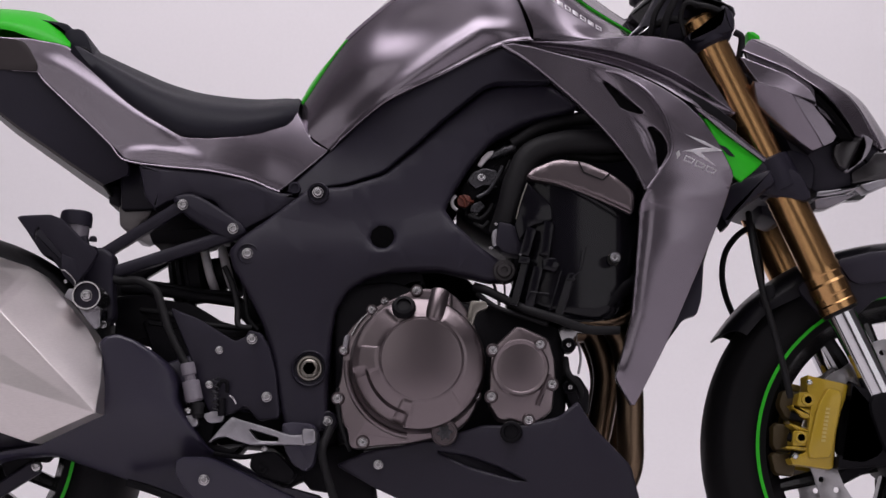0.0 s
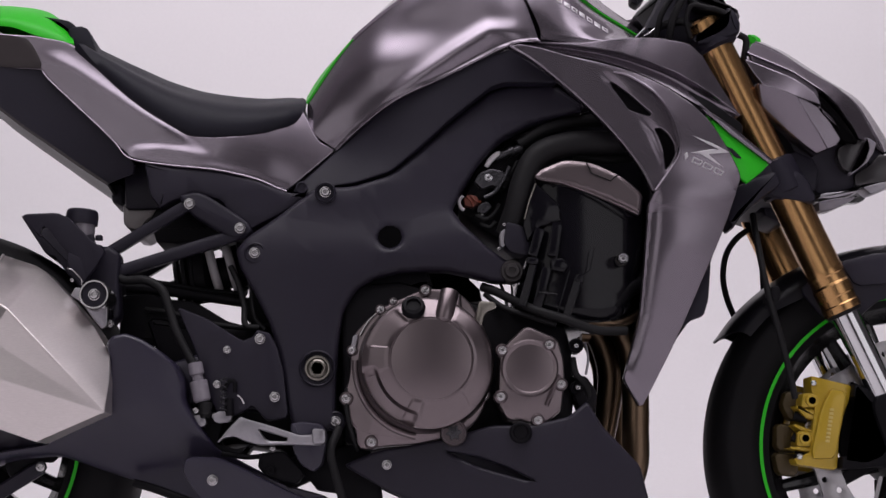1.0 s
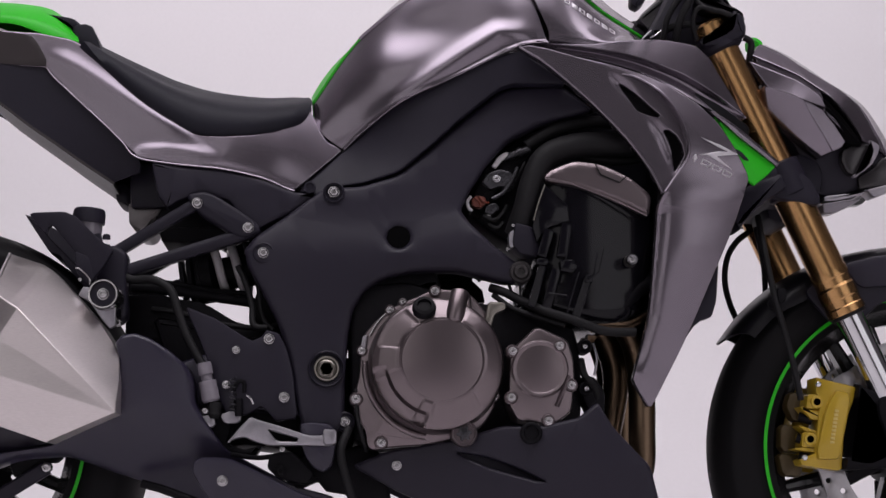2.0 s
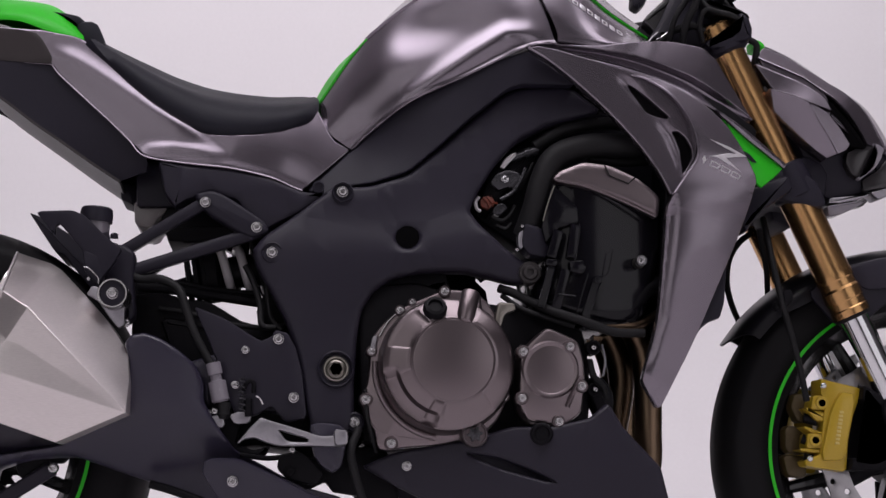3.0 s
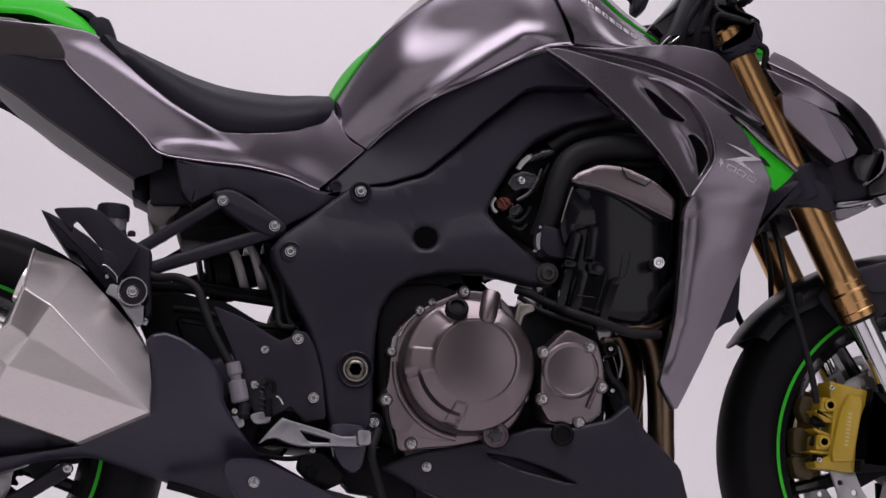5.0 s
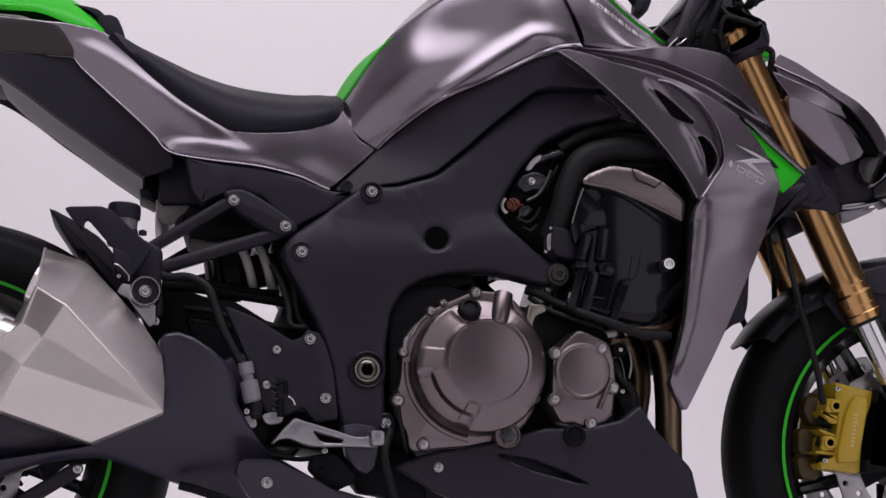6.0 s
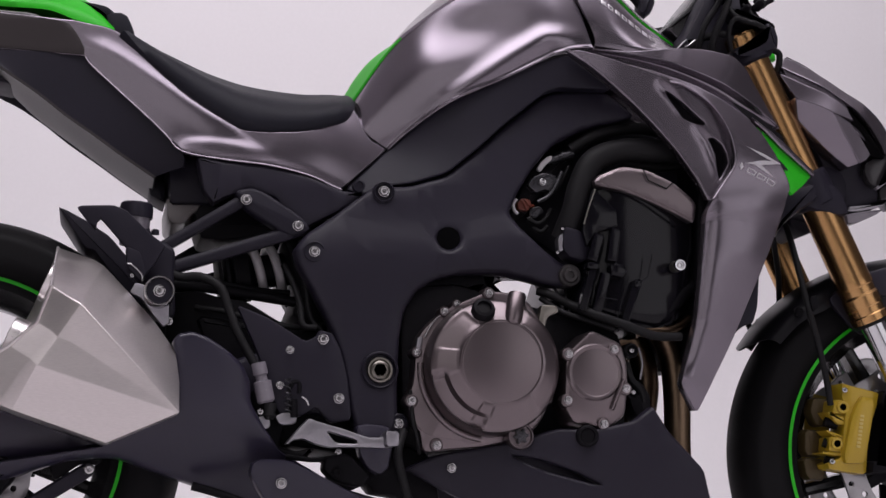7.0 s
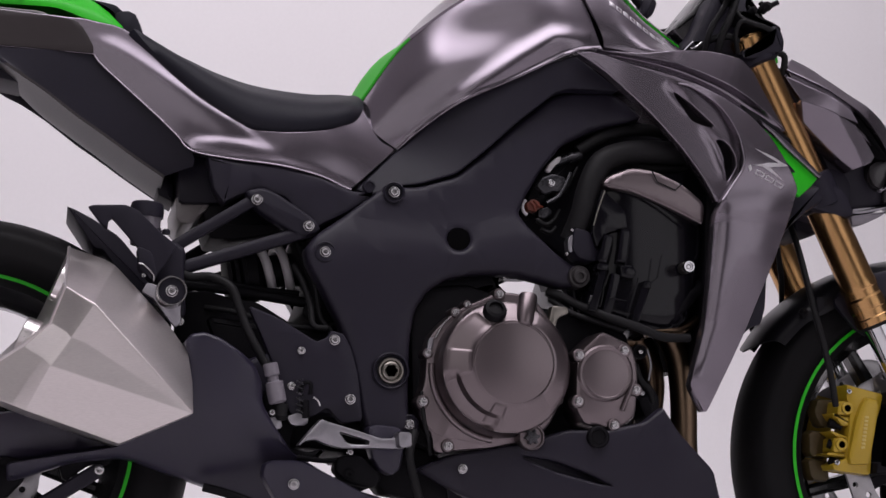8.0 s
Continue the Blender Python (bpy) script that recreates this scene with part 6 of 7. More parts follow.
# upper engine row: plugs and wiring between frame and clutch
top = rounded([(0.6031, 0.5239), (0.6354, 0.5359), (0.6856, 0.5449), (0.7207, 0.5472), (0.7288, 0.5246), (0.7084, 0.5226), (0.6841, 0.5108), (0.6356, 0.4857), (0.6101, 0.4531)], 0.14, 1)
part("starter_cover", plate(top, -0.145, -0.08, 0.008), CASE, engine, "black starter motor cover")
px_tube("wiring", [(0.7974, -0.15, 0.5237), (0.8159, -0.16, 0.5163), (0.8393, -0.165, 0.504), (0.8666, -0.19, 0.488), (0.9136, -0.195, 0.4723), (0.955, -0.19, 0.4592), (0.9981, -0.18, 0.4592)], 0.0065, HOSE, engine, "black wiring harness")
px_tube("wiring", [(0.8014, -0.15, 0.5132), (0.8261, -0.17, 0.4928), (0.8564, -0.18, 0.481), (0.8985, -0.19, 0.4663)], 0.004, HOSE, engine)
px_tube("wiring", [(0.8237, -0.14, 0.5311), (0.8275, -0.15, 0.5177), (0.832, -0.16, 0.4965)], 0.0022, ALLOY, engine)
px_tube("wiring", [(0.84, -0.14, 0.5273), (0.8405, -0.15, 0.5099), (0.8418, -0.16, 0.4942)], 0.0016, ALLOY, engine)
# bits seen in the opening between spar and cylinder cover
px_tube("coolant_hose", [(1.0494, -0.13, 0.7393), (0.9851, -0.15, 0.7334), (0.9244, -0.16, 0.7296), (0.8771, -0.168, 0.7117), (0.8559, -0.17, 0.6738), (0.8461, -0.168, 0.6356), (0.8336, -0.155, 0.5983)], 0.0175, HOSE, engine, "thick black coolant hose", 20)
px_tube("coolant_hose", [(1.0125, -0.11, 0.768), (0.9591, -0.12, 0.7727), (0.8978, -0.13, 0.7602), (0.8516, -0.13, 0.7337)], 0.009, HOSE, engine)
px_tube("coolant_hose", [(1.0347, -0.12, 0.7215), (0.9813, -0.13, 0.7139), (0.9309, -0.13, 0.7183)], 0.008, HOSE, engine)
part("sensor_box", plate(rounded([(0.8295, 0.6137), (0.8532, 0.6077), (0.8669, 0.582), (0.861, 0.564), (0.8366, 0.5684), (0.8261, 0.5811)], 0.14, 2), -0.182, -0.14, 0.004), PLASTIC, engine, "black sensor connector")
part("sensor_plug", plate(rounded([(0.8204, 0.5981), (0.8302, 0.6048), (0.8317, 0.5805), (0.8219, 0.5754)], 0.2), -0.178, -0.16, 0.002), ALLOY, engine, "grey plug")
bolt((0.827, -0.178, 0.6091), 0.0035, engine, washer=False)
bolt((0.8195, -0.178, 0.5751), 0.0035, engine, washer=False)
thr = rounded([(0.7942, 0.7043), (0.8344, 0.7323), (0.8563, 0.738), (0.8612, 0.7229), (0.8258, 0.6801), (0.8048, 0.6612), (0.7873, 0.6358), (0.7691, 0.6437), (0.7774, 0.6663)], 0.14, 1)
part("throttle_body", plate(thr, -0.125, -0.07, 0.006), CASE, engine, "dark throttle body")
bracket = part("injector_bracket", plate(rounded([(0.8011, 0.7021), (0.8073, 0.7135), (0.8177, 0.7221), (0.8250, 0.7234), (0.8239, 0.7173), (0.8145, 0.7087), (0.8072, 0.6992)], 0.14, 1), -0.136, -0.128, 0.0015), SPRING, engine, "pale bent injector bracket")
part("injector", tube([(0.8192, -0.1280, 0.7154), (0.8304, -0.1310, 0.7194), (0.8423, -0.1310, 0.7239)], 0.0058, 16, 0, False), THROTTLE, engine, "grey injector")
part("injector_collar", tube([(0.8382, -0.1310, 0.7217), (0.8444, -0.1310, 0.7245)], 0.0078, 16, 0, False), THROTTLE, engine)
part("injector", tube([(0.8444, -0.1310, 0.7240), (0.8562, -0.1300, 0.7288)], 0.0066, 16, 0, False), THROTTLE, engine)
part("throttle_housing", plate(rounded([(0.7863, 0.6782), (0.7946, 0.6907), (0.8111, 0.6974), (0.8275, 0.6940), (0.8367, 0.6821), (0.8284, 0.6686), (0.8119, 0.6721), (0.7985, 0.6665)], 0.12, 1), -0.140, -0.11, 0.003), THROTTLE, engine, "grey-black throttle housing")
bolt((0.8071, -0.142, 0.6828), 0.0062, engine, CHROME)
part("throttle_lever", tube([(0.8376, -0.1400, 0.6995), (0.8297, -0.1420, 0.6816), (0.8172, -0.1420, 0.6629), (0.8012, -0.1400, 0.6536)], 0.0030, 10), THROTTLE, engine, "bent throttle lever")
part("link_rod", tube([(0.8491, -0.1360, 0.7089), (0.8396, -0.1360, 0.6892), (0.8291, -0.1360, 0.6685)], 0.0022, 8), HOSE, engine)
part("connector", plate(rounded([(0.7715, 0.6529), (0.7808, 0.6593), (0.7910, 0.6567), (0.7940, 0.6477), (0.7847, 0.6403), (0.7735, 0.6429)], 0.16, 1), -0.137, -0.12, 0.002), ORANGE, engine, "orange connector")
for run in ([(0.7760, -0.1390, 0.6559), (0.7818, -0.1400, 0.6499), (0.7853, -0.1380, 0.6413)], [(0.7821, -0.1390, 0.6571), (0.7889, -0.1400, 0.6491), (0.7961, -0.1360, 0.6481)]):
    part("wiring", tube(run, 0.0019, 8), ORANGE, engine, "orange wire")
part("connector_ring", tube([(0.7703, -0.1370, 0.6571), (0.7655, -0.1380, 0.6497), (0.7669, -0.1380, 0.6407), (0.7722, -0.1370, 0.6360)], 0.0026, 10), SPRING, engine, "pale connector ring")
part("connector", plate(rounded([(0.7929, 0.6453), (0.8063, 0.6508), (0.8135, 0.6419), (0.8021, 0.6324), (0.7908, 0.6351)], 0.14, 1), -0.130, -0.11, 0.002), THROTTLE, engine)
for run in ([(0.7892, -0.1280, 0.6300), (0.8041, -0.1300, 0.6241), (0.8160, -0.1300, 0.6326), (0.8238, -0.1280, 0.6463)], [(0.7963, -0.1260, 0.6184), (0.8091, -0.1280, 0.6125), (0.8184, -0.1280, 0.6208)]):
    px_tube("wiring", run, 0.0034, HOSE, engine)
# cylinder cover: moulded fins with slanted flanks, bolt and pipes
def fin(top, low, width, rise=0.0022):
    """An upright moulded fin: a broad flank that faces backwards, and a steep side."""
    top, low = Vector(top), Vector(low)
    d = (low - top).normalized()
    side = Vector((d.z, 0, -d.x)) * (-1 if d.z > 0 else 1)
    side = side if side.x > 0 else -side
    bm = bmesh.new()
    rings = []
    for p, k in ((top, 0.25), (top + d * 0.006, 1.0), (low - d * 0.004, 1.0), (low, 0.4)):
        prof = ((-width / 2, 0.014), (-width / 2, 0.0), (width * 0.32, -rise * k), (width / 2, -rise * k + 0.001), (width / 2 + 0.001, 0.014))
        rings.append([bm.verts.new(p + side * u + Vector((0, v, 0))) for u, v in prof])
    for a, b in zip(rings, rings[1:]):
        for i in range(4):
            bm.faces.new((a[i], a[i + 1], b[i + 1], b[i]))
    bm.faces.new(rings[0])
    bm.faces.new(rings[-1])
    return bm


for top, low, w in (((0.8765, -0.196, 0.6012), (0.8653, -0.196, 0.5629), 0.013), ((0.8668, -0.196, 0.5502), (0.8510, -0.194, 0.4925), 0.0105), ((0.9009, -0.198, 0.6098), (0.8936, -0.198, 0.5627), 0.0135), ((0.8856, -0.198, 0.5452), (0.8706, -0.194, 0.4870), 0.0125), ((0.9312, -0.198, 0.5343), (0.9106, -0.194, 0.4706), 0.011)):
    part("cover_fin", fin(top, low, w), COVER, engine, "upright moulded fin on the cover")
part("cover_clasp", plate(rounded([(0.8587, 0.5607), (0.8745, 0.5592), (0.8729, 0.5496), (0.8563, 0.5511)], 0.12, 1), -0.1995, -0.18, 0.002), COVER, engine)
part("cover_clasp", plate(rounded([(0.8902, 0.5577), (0.9091, 0.5593), (0.9154, 0.5482), (0.9090, 0.5387), (0.8917, 0.5418)], 0.14, 1), -0.2005, -0.18, 0.003), COVER, engine)
part("cover_clasp", plate(rounded([(0.9263, 0.5372), (0.9358, 0.5372), (0.9372, 0.5261), (0.9247, 0.5261)], 0.14, 1), -0.2005, -0.18, 0.002), COVER, engine)
for pts in ([(0.9055, -0.2, 0.6040), (0.8997, -0.2, 0.5625), (0.8917, -0.2, 0.5418)], [(0.8743, -0.199, 0.5109), (0.8994, -0.199, 0.5079)], [(0.9518, -0.2, 0.5739), (0.9453, -0.2, 0.5420), (0.9326, -0.2, 0.5309)], [(0.9170, -0.199, 0.5404), (0.8977, -0.199, 0.4755)]):
    part("cover_rib", tube(pts, 0.0009, 8, 0, False), COVER, engine)
flank = rounded([(0.8685, 0.6682), (0.8772, 0.6617), (0.9041, 0.6361), (0.9055, 0.6120), (0.8769, 0.6054), (0.8594, 0.5813), (0.8531, 0.6053), (0.8564, 0.6278)], 0.1, 1)
part("cover_flank", plate(flank, -0.1915, -0.17, 0.003), COVER, engine, "satin dark flank of the cover")
part("cover_rib", tube([(0.8702, -0.198, 0.6644), (0.8605, -0.196, 0.6368), (0.8548, -0.192, 0.6146)], 0.0011, 8), NUT, engine)
part("cover_rib", tube([(0.8709, -0.1945, 0.6746), (0.9061, -0.196, 0.6671), (0.9465, -0.1965, 0.6525), (0.9829, -0.1965, 0.6371), (1.0148, -0.195, 0.6226)], 0.0017, 10), BRONZE, engine, "rolled lower edge of the cap")
part("cap_seam", tube([(0.9427, -0.194, 0.6960), (0.9495, -0.1955, 0.6804), (0.9763, -0.1955, 0.6696), (0.9866, -0.194, 0.6791)], 0.0011, 8, 0, False), HOSE, engine)
b = (0.9915, -0.2, 0.5585)
part("bolt_boss", lathe([(0.0085, -0.02), (0.0085, -0.002), (0.007, 0.0)], b, (0, -1, 0), 24), NUT, engine)
bolt(b, 0.0066, engine, None, "bright cover bolt")
part("bolt_collar", lathe([(0.0052, 0.003), (0.0060, 0.0062), (0.0076, 0.0062), (0.0082, 0.003), (0.0082, -0.002)], b, (0, -1, 0), 28), CHROME, engine, "bright bolt collar")
part("water_outlet", lathe([(0.017, -0.05), (0.017, 0.0), (0.014, 0.004), (0.012, 0.004), (0.011, 0.0), (0, 0.0)], (0.9774, -0.17, 0.4905), (0, -1, 0), 24), CASE, engine, "dark round water outlet")
px_tube("water_pipe", [(0.9819, -0.165, 0.4943), (1.0042, -0.16, 0.5196), (1.0346, -0.14, 0.539)], 0.012, CASE, engine)
px_tube("water_pipe", [(0.9365, -0.165, 0.4654), (0.9604, -0.168, 0.4711), (0.9952, -0.16, 0.4725), (1.0254, -0.14, 0.4897)], 0.007, HEADER, engine, "rust-brown pipe")
b = (0.8384, -0.172, 0.5436)
part("engine_mount", lathe([(0.0160, -0.03), (0.0160, 0.002), (0.0145, 0.004), (0.0115, 0.004), (0.0110, 0.007), (0.0092, 0.009), (0.0052, 0.009), (0.0048, 0.005), (0, 0.005)], b, (0, -1, 0), 28), UNDERTAIL, frame_ob, "dark engine mount bolt")
bolt((0.6644, -0.19, 0.272), 0.0075, belly, None, "silver belly pan bolt")
b = (0.8456, -0.232, 0.3153)
part("pan_bolt", lathe([(0.0150, -0.01), (0.0150, 0.001), (0.013, 0.003), (0.0105, 0.003), (0.009, 0.0), (0.0, 0.0)], b, (0, -1, 0), 28), CASE, belly, "dark pan bolt")
# radiator between the shrouds, with fins
rad = rounded([(1.0428, 0.7556), (1.1239, 0.7682), (1.1602, 0.6831), (1.1007, 0.4909), (1.0533, 0.425), (1.0243, 0.4246), (1.0311, 0.6215)], 0.06)
radiator = part("radiator", plate(rad, -0.165, 0.165, 0.006), CASE, moto, "black radiator behind the shrouds")
part("radiator_edge", plate(rounded([(1.1185, 0.5612), (1.1139, 0.504), (1.1067, 0.4812), (1.0917, 0.4761), (1.0748, 0.4629), (1.0669, 0.479)], 0.12), -0.185, -0.16, 0.003), PLASTIC, radiator, "black shroud edge")

# shroud vents and marks
skin_y = skin_height
liner = rounded([(0.9709, 0.828), (1.0041, 0.8166), (1.0495, 0.7889), (1.0822, 0.7482), (1.0872, 0.7069), (1.0556, 0.673), (1.0433, 0.6809), (1.0361, 0.7386), (0.9951, 0.7747)], 0.1)
filler = rounded([(1.0921, 0.8124), (1.13, 0.7932), (1.1736, 0.7607), (1.1713, 0.7387), (1.1291, 0.756), (1.0975, 0.7846)], 0.1)
pair("shroud_liner", plate(filler, -0.158, -0.120, 0.003), CASE, shroud, "black liner behind the insert")
pair("vent_liner", plate(liner, -0.180, -0.160, 0.003), CASE, shroud, "black duct behind the vents")

# ---- front: brakes, hoses, clamps, bars ----
body = rounded([(1.2750, 0.4034), (1.2871, 0.4002), (1.3330, 0.3898), (1.3291, 0.3695), (1.3213, 0.3502), (1.3130, 0.3139), (1.3084, 0.2683), (1.2507, 0.2761), (1.2477, 0.2841), (1.2705, 0.2938), (1.2726, 0.3114), (1.2766, 0.3404), (1.2806, 0.3694), (1.2744, 0.3807)], 0.08, 1)
caliper = part("brake_caliper", plate(body, -0.103, -0.052, 0.0015), YELLOW, moto, "gold-yellow radial brake caliper")
for pts in ([(1.2630, 0.3791), (1.2938, 0.3791), (1.2915, 0.3565), (1.2592, 0.3580)], [(1.2512, 0.3613), (1.2608, 0.3572), (1.2883, 0.3549), (1.2863, 0.3404), (1.2669, 0.3419), (1.2606, 0.3492)], [(1.2473, 0.3338), (1.2570, 0.3323), (1.2825, 0.3227), (1.2824, 0.3179), (1.2712, 0.3194), (1.2568, 0.3258)], [(1.2535, 0.3242), (1.2826, 0.3243), (1.2804, 0.3018), (1.2513, 0.3017)], [(1.2400, 0.3001), (1.2530, 0.3025), (1.2787, 0.3002), (1.2785, 0.2938), (1.2560, 0.2961)]):
    part("caliper_finger", plate(rounded(pts, 0.1, 1), -0.100, -0.06, 0.003), YELLOW, caliper)
face = rounded([(1.3031, 0.3842), (1.3200, 0.3810), (1.3228, 0.3689), (1.3145, 0.3320), (1.3043, 0.2848), (1.2730, 0.2839), (1.2710, 0.2967), (1.2782, 0.3255), (1.2845, 0.3511), (1.2939, 0.3721)], 0.12, 2)
part("caliper_face", plate(face, -0.112, -0.10, 0.0035), YELLOW, caliper, "raised outer face of the caliper")
for pts in ([(1.2468, 0.3850), (1.2763, 0.3818), (1.2753, 0.3424), (1.2506, 0.3407), (1.2397, 0.3636)], [(1.2308, 0.3373), (1.2636, 0.3342), (1.2609, 0.2934), (1.2299, 0.2982)], [(1.2265, 0.2949), (1.2641, 0.2917), (1.2617, 0.2592), (1.2323, 0.2624)]):
    part("caliper_body", plate(rounded(pts, 0.16, 1), -0.062, -0.035, 0.006), CALIPER_SHADE, caliper, "inner caliper half with its shade painted brown")
for q in [(1.2755, -0.101, 0.3677), (1.2644, -0.101, 0.3138)]:
    part("caliper_boss", lathe([(0.0095, -0.01), (0.0095, 0.0015), (0.0085, 0.0025), (0.0055, 0.0025), (0.005, 0.0015)], q, (0, -1, 0), 24), YELLOW, caliper)
    # Flat black disc paints the shade of a drilled hole.
    part("caliper_bore", lathe([(0.0052, 0.0018), (0, 0.0018)], q, (0, -1, 0), 20), HOSE, caliper)
for q, r in zip([(1.2780, -0.104, 0.3926), (1.2550, -0.104, 0.2872)], (0.0058, 0.0060)):
    bolt(q, r, caliper, CHROME, "", (-0.3, -1, 0.1), washer=False)
for a, b in (((1.2521, -0.085, 0.3467), (1.2709, -0.088, 0.3417)), ((1.2490, -0.085, 0.3167), (1.2572, -0.088, 0.3134)), ((1.2507, -0.085, 0.2893), (1.2646, -0.088, 0.2861))):
    part("caliper_pin", tube([a, b], 0.0072, 16, 0, False), CASE, caliper, "dark slide pin")
for k in range(9):
    a = Vector((1.3011, -0.112, 0.3543)).lerp(Vector((1.2934, -0.112, 0.3094)), k / 8)
    part("mark_bar", plate([(a.x - 0.0030, a.z - 0.0016), (a.x + 0.0030, a.z - 0.0020), (a.x + 0.0030, a.z + 0.0016), (a.x - 0.0030, a.z + 0.0020)], -0.1128, -0.1118, 0.0002), BRASS, caliper)
far = mirrored(plate(body, -0.103, -0.052, 0.004))
part("brake_caliper", far, YELLOW, moto, "gold-yellow radial brake caliper")
mount = part("caliper_mount", plate(rounded([(1.3331, 0.3938), (1.3570, 0.3826), (1.3872, 0.3624), (1.4441, 0.3263), (1.4418, 0.2622), (1.3778, 0.2732), (1.3100, 0.2683), (1.3139, 0.2891), (1.3459, 0.2844), (1.3688, 0.2940), (1.3763, 0.3261), (1.3563, 0.3583), (1.3308, 0.3712)], 0.12, 1), -0.118, -0.088, 0.006), CASE, moto, "black fork foot with the caliper mount")
part("axle_clamp", lathe([(0.040, -0.02), (0.040, 0.006), (0.036, 0.010), (0.024, 0.010), (0.022, 0.002), (0, 0.002)], (FRONT[0], -0.112, FRONT[2]), (0, -1, 0), 32), PLASTIC, mount, "black axle clamp")
# Black plate across the opening in the mount, painted as its shade.
part("mount_gap_shade", plate(rounded([(1.3261, 0.3713), (1.3392, 0.3730), (1.3633, 0.3583), (1.3835, 0.3258), (1.3760, 0.2933), (1.3529, 0.2852), (1.3188, 0.2899)], 0.12, 1), -0.076, -0.06, 0.003), CASE, mount)
px_tube("brake_hose", [(1.1982, -0.09, 0.6402), (1.1968, -0.118, 0.6036), (1.2018, -0.135, 0.5511), (1.2108, -0.14, 0.505), (1.2245, -0.14, 0.4517), (1.2367, -0.135, 0.4048), (1.2459, -0.125, 0.3695)], 0.0048, HOSE, moto, "black front brake hose")
part("hose_grommet", plate(rounded([(1.2096, 0.5269), (1.2233, 0.5288), (1.2245, 0.5106), (1.2124, 0.5037)], 0.2), -0.146, -0.128, 0.003), CASE, moto, "dark hose clip")
px_tube("brake_hose", [(1.2352, 0.1, 0.6515), (1.2084, 0.09, 0.632), (1.1895, 0.08, 0.6039), (1.1844, 0.08, 0.5685), (1.1907, 0.08, 0.5333), (1.2057, 0.08, 0.4965)], 0.0048, HOSE, moto, "black brake hose")
px_tube("brake_hose", [(1.2213, 0.02, 0.6423), (1.2293, 0.03, 0.6143), (1.2372, 0.04, 0.5809), (1.2414, 0.05, 0.5387), (1.2503, 0.06, 0.4702)], 0.0045, HOSE, moto)
stem = rounded([(1.2326, 0.7108), (1.2818, 0.7228), (1.2994, 0.7036), (1.2804, 0.6747), (1.2574, 0.6626), (1.2631, 0.6406), (1.2476, 0.6341), (1.2236, 0.6441), (1.2189, 0.6732)], 0.12, 1)
part("steering_head", plate(stem, -0.05, 0.05, 0.01), PLASTIC, moto, "black steering head and horn cluster")
lump = rounded([(1.1518, 0.6662), (1.1865, 0.6839), (1.2213, 0.6967), (1.2293, 0.674), (1.1942, 0.6504), (1.1706, 0.6305), (1.1572, 0.6093), (1.1474, 0.6258)], 0.14, 1)
part("inner_duct", plate(lump, -0.15, -0.09, 0.008), PLASTIC, moto, "black inner duct")
# fork clamp sleeve, handlebar, controls
part("clamp_sleeve", lathe([(0.0285, 0), (0.033, 0.003), (0.0335, 0.03), (0.032, 0.05), (0.0285, 0.053)], on_fork(0.668, -0.105), SLANT, 32), PLASTIC, moto, "black clamp round the fork")
part("clamp_sleeve", lathe([(0.0285, 0), (0.034, 0.004), (0.0345, 0.024), (0.0285, 0.030)], on_fork(0.884, -0.105), SLANT, 32), PLASTIC, moto)
up = on_fork(0.93, 0)
bars = part("handlebar", tube([(up.x - 0.17, -0.39, up.z + 0.055), (up.x - 0.10, -0.26, up.z + 0.075), (up.x - 0.03, -0.12, up.z + 0.06), (up.x - 0.02, 0, up.z + 0.055), (up.x - 0.03, 0.12, up.z + 0.06), (up.x - 0.10, 0.26, up.z + 0.075), (up.x - 0.17, 0.39, up.z + 0.055)], 0.0135, 16, 48), CASE, moto, "black wide handlebar")
for s in (-1, 1):
    part("grip", tube([(up.x - 0.172, s * 0.395, up.z + 0.055), (up.x - 0.118, s * 0.285, up.z + 0.073)], 0.0175, 20, 0, False), HOSE, bars, "black rubber grip")
    part("switch_housing", lathe([(0.014, 0), (0.023, 0.003), (0.024, 0.04), (0.016, 0.046)], (up.x - 0.107, s * 0.265, up.z + 0.075), (-0.45, s * 0.9, -0.13), 20), PLASTIC, bars)
    part("lever", tube([(up.x - 0.06, s * 0.24, up.z + 0.06), (up.x - 0.07, s * 0.30, up.z + 0.05), (up.x - 0.12, s * 0.40, up.z + 0.04)], (0.008, 0.005), 12), CASE, bars, "black lever")
    part("bar_riser", lathe([(0.02, 0), (0.022, 0.01), (0.018, 0.05), (0.022, 0.062), (0.018, 0.07)], (up.x - 0.025, s * 0.055, up.z - 0.02), (0, 0, 1), 20), PLASTIC, bars)
cockpit = part("yoke_cover", plate(rounded([(1.0326, 0.9073), (1.0569, 0.9493), (1.0778, 0.9949), (1.1221, 1.0156), (1.1492, 0.9994), (1.1413, 0.9792), (1.1537, 0.9639), (1.1828, 0.9513), (1.1861, 0.9390), (1.1651, 0.9111), (1.1189, 0.8909), (1.0739, 0.9008)], 0.1, 1), -0.10, 0.10, 0.012), PLASTIC, moto, "black instrument bracket and yoke")
dash = rounded([(1.0316, 0.9500), (1.0382, 0.9594), (1.0626, 0.9826), (1.0817, 1.0073), (1.1104, 1.0420), (1.1554, 1.0449), (1.1337, 1.0014), (1.1086, 0.9653), (1.0876, 0.9388), (1.0614, 0.9238), (1.0541, 0.9242)], 0.06, 1)
part("instrument_pod", plate(dash, -0.05, 0.07, 0.006), GLOSS, cockpit, "glossy black instrument housing")
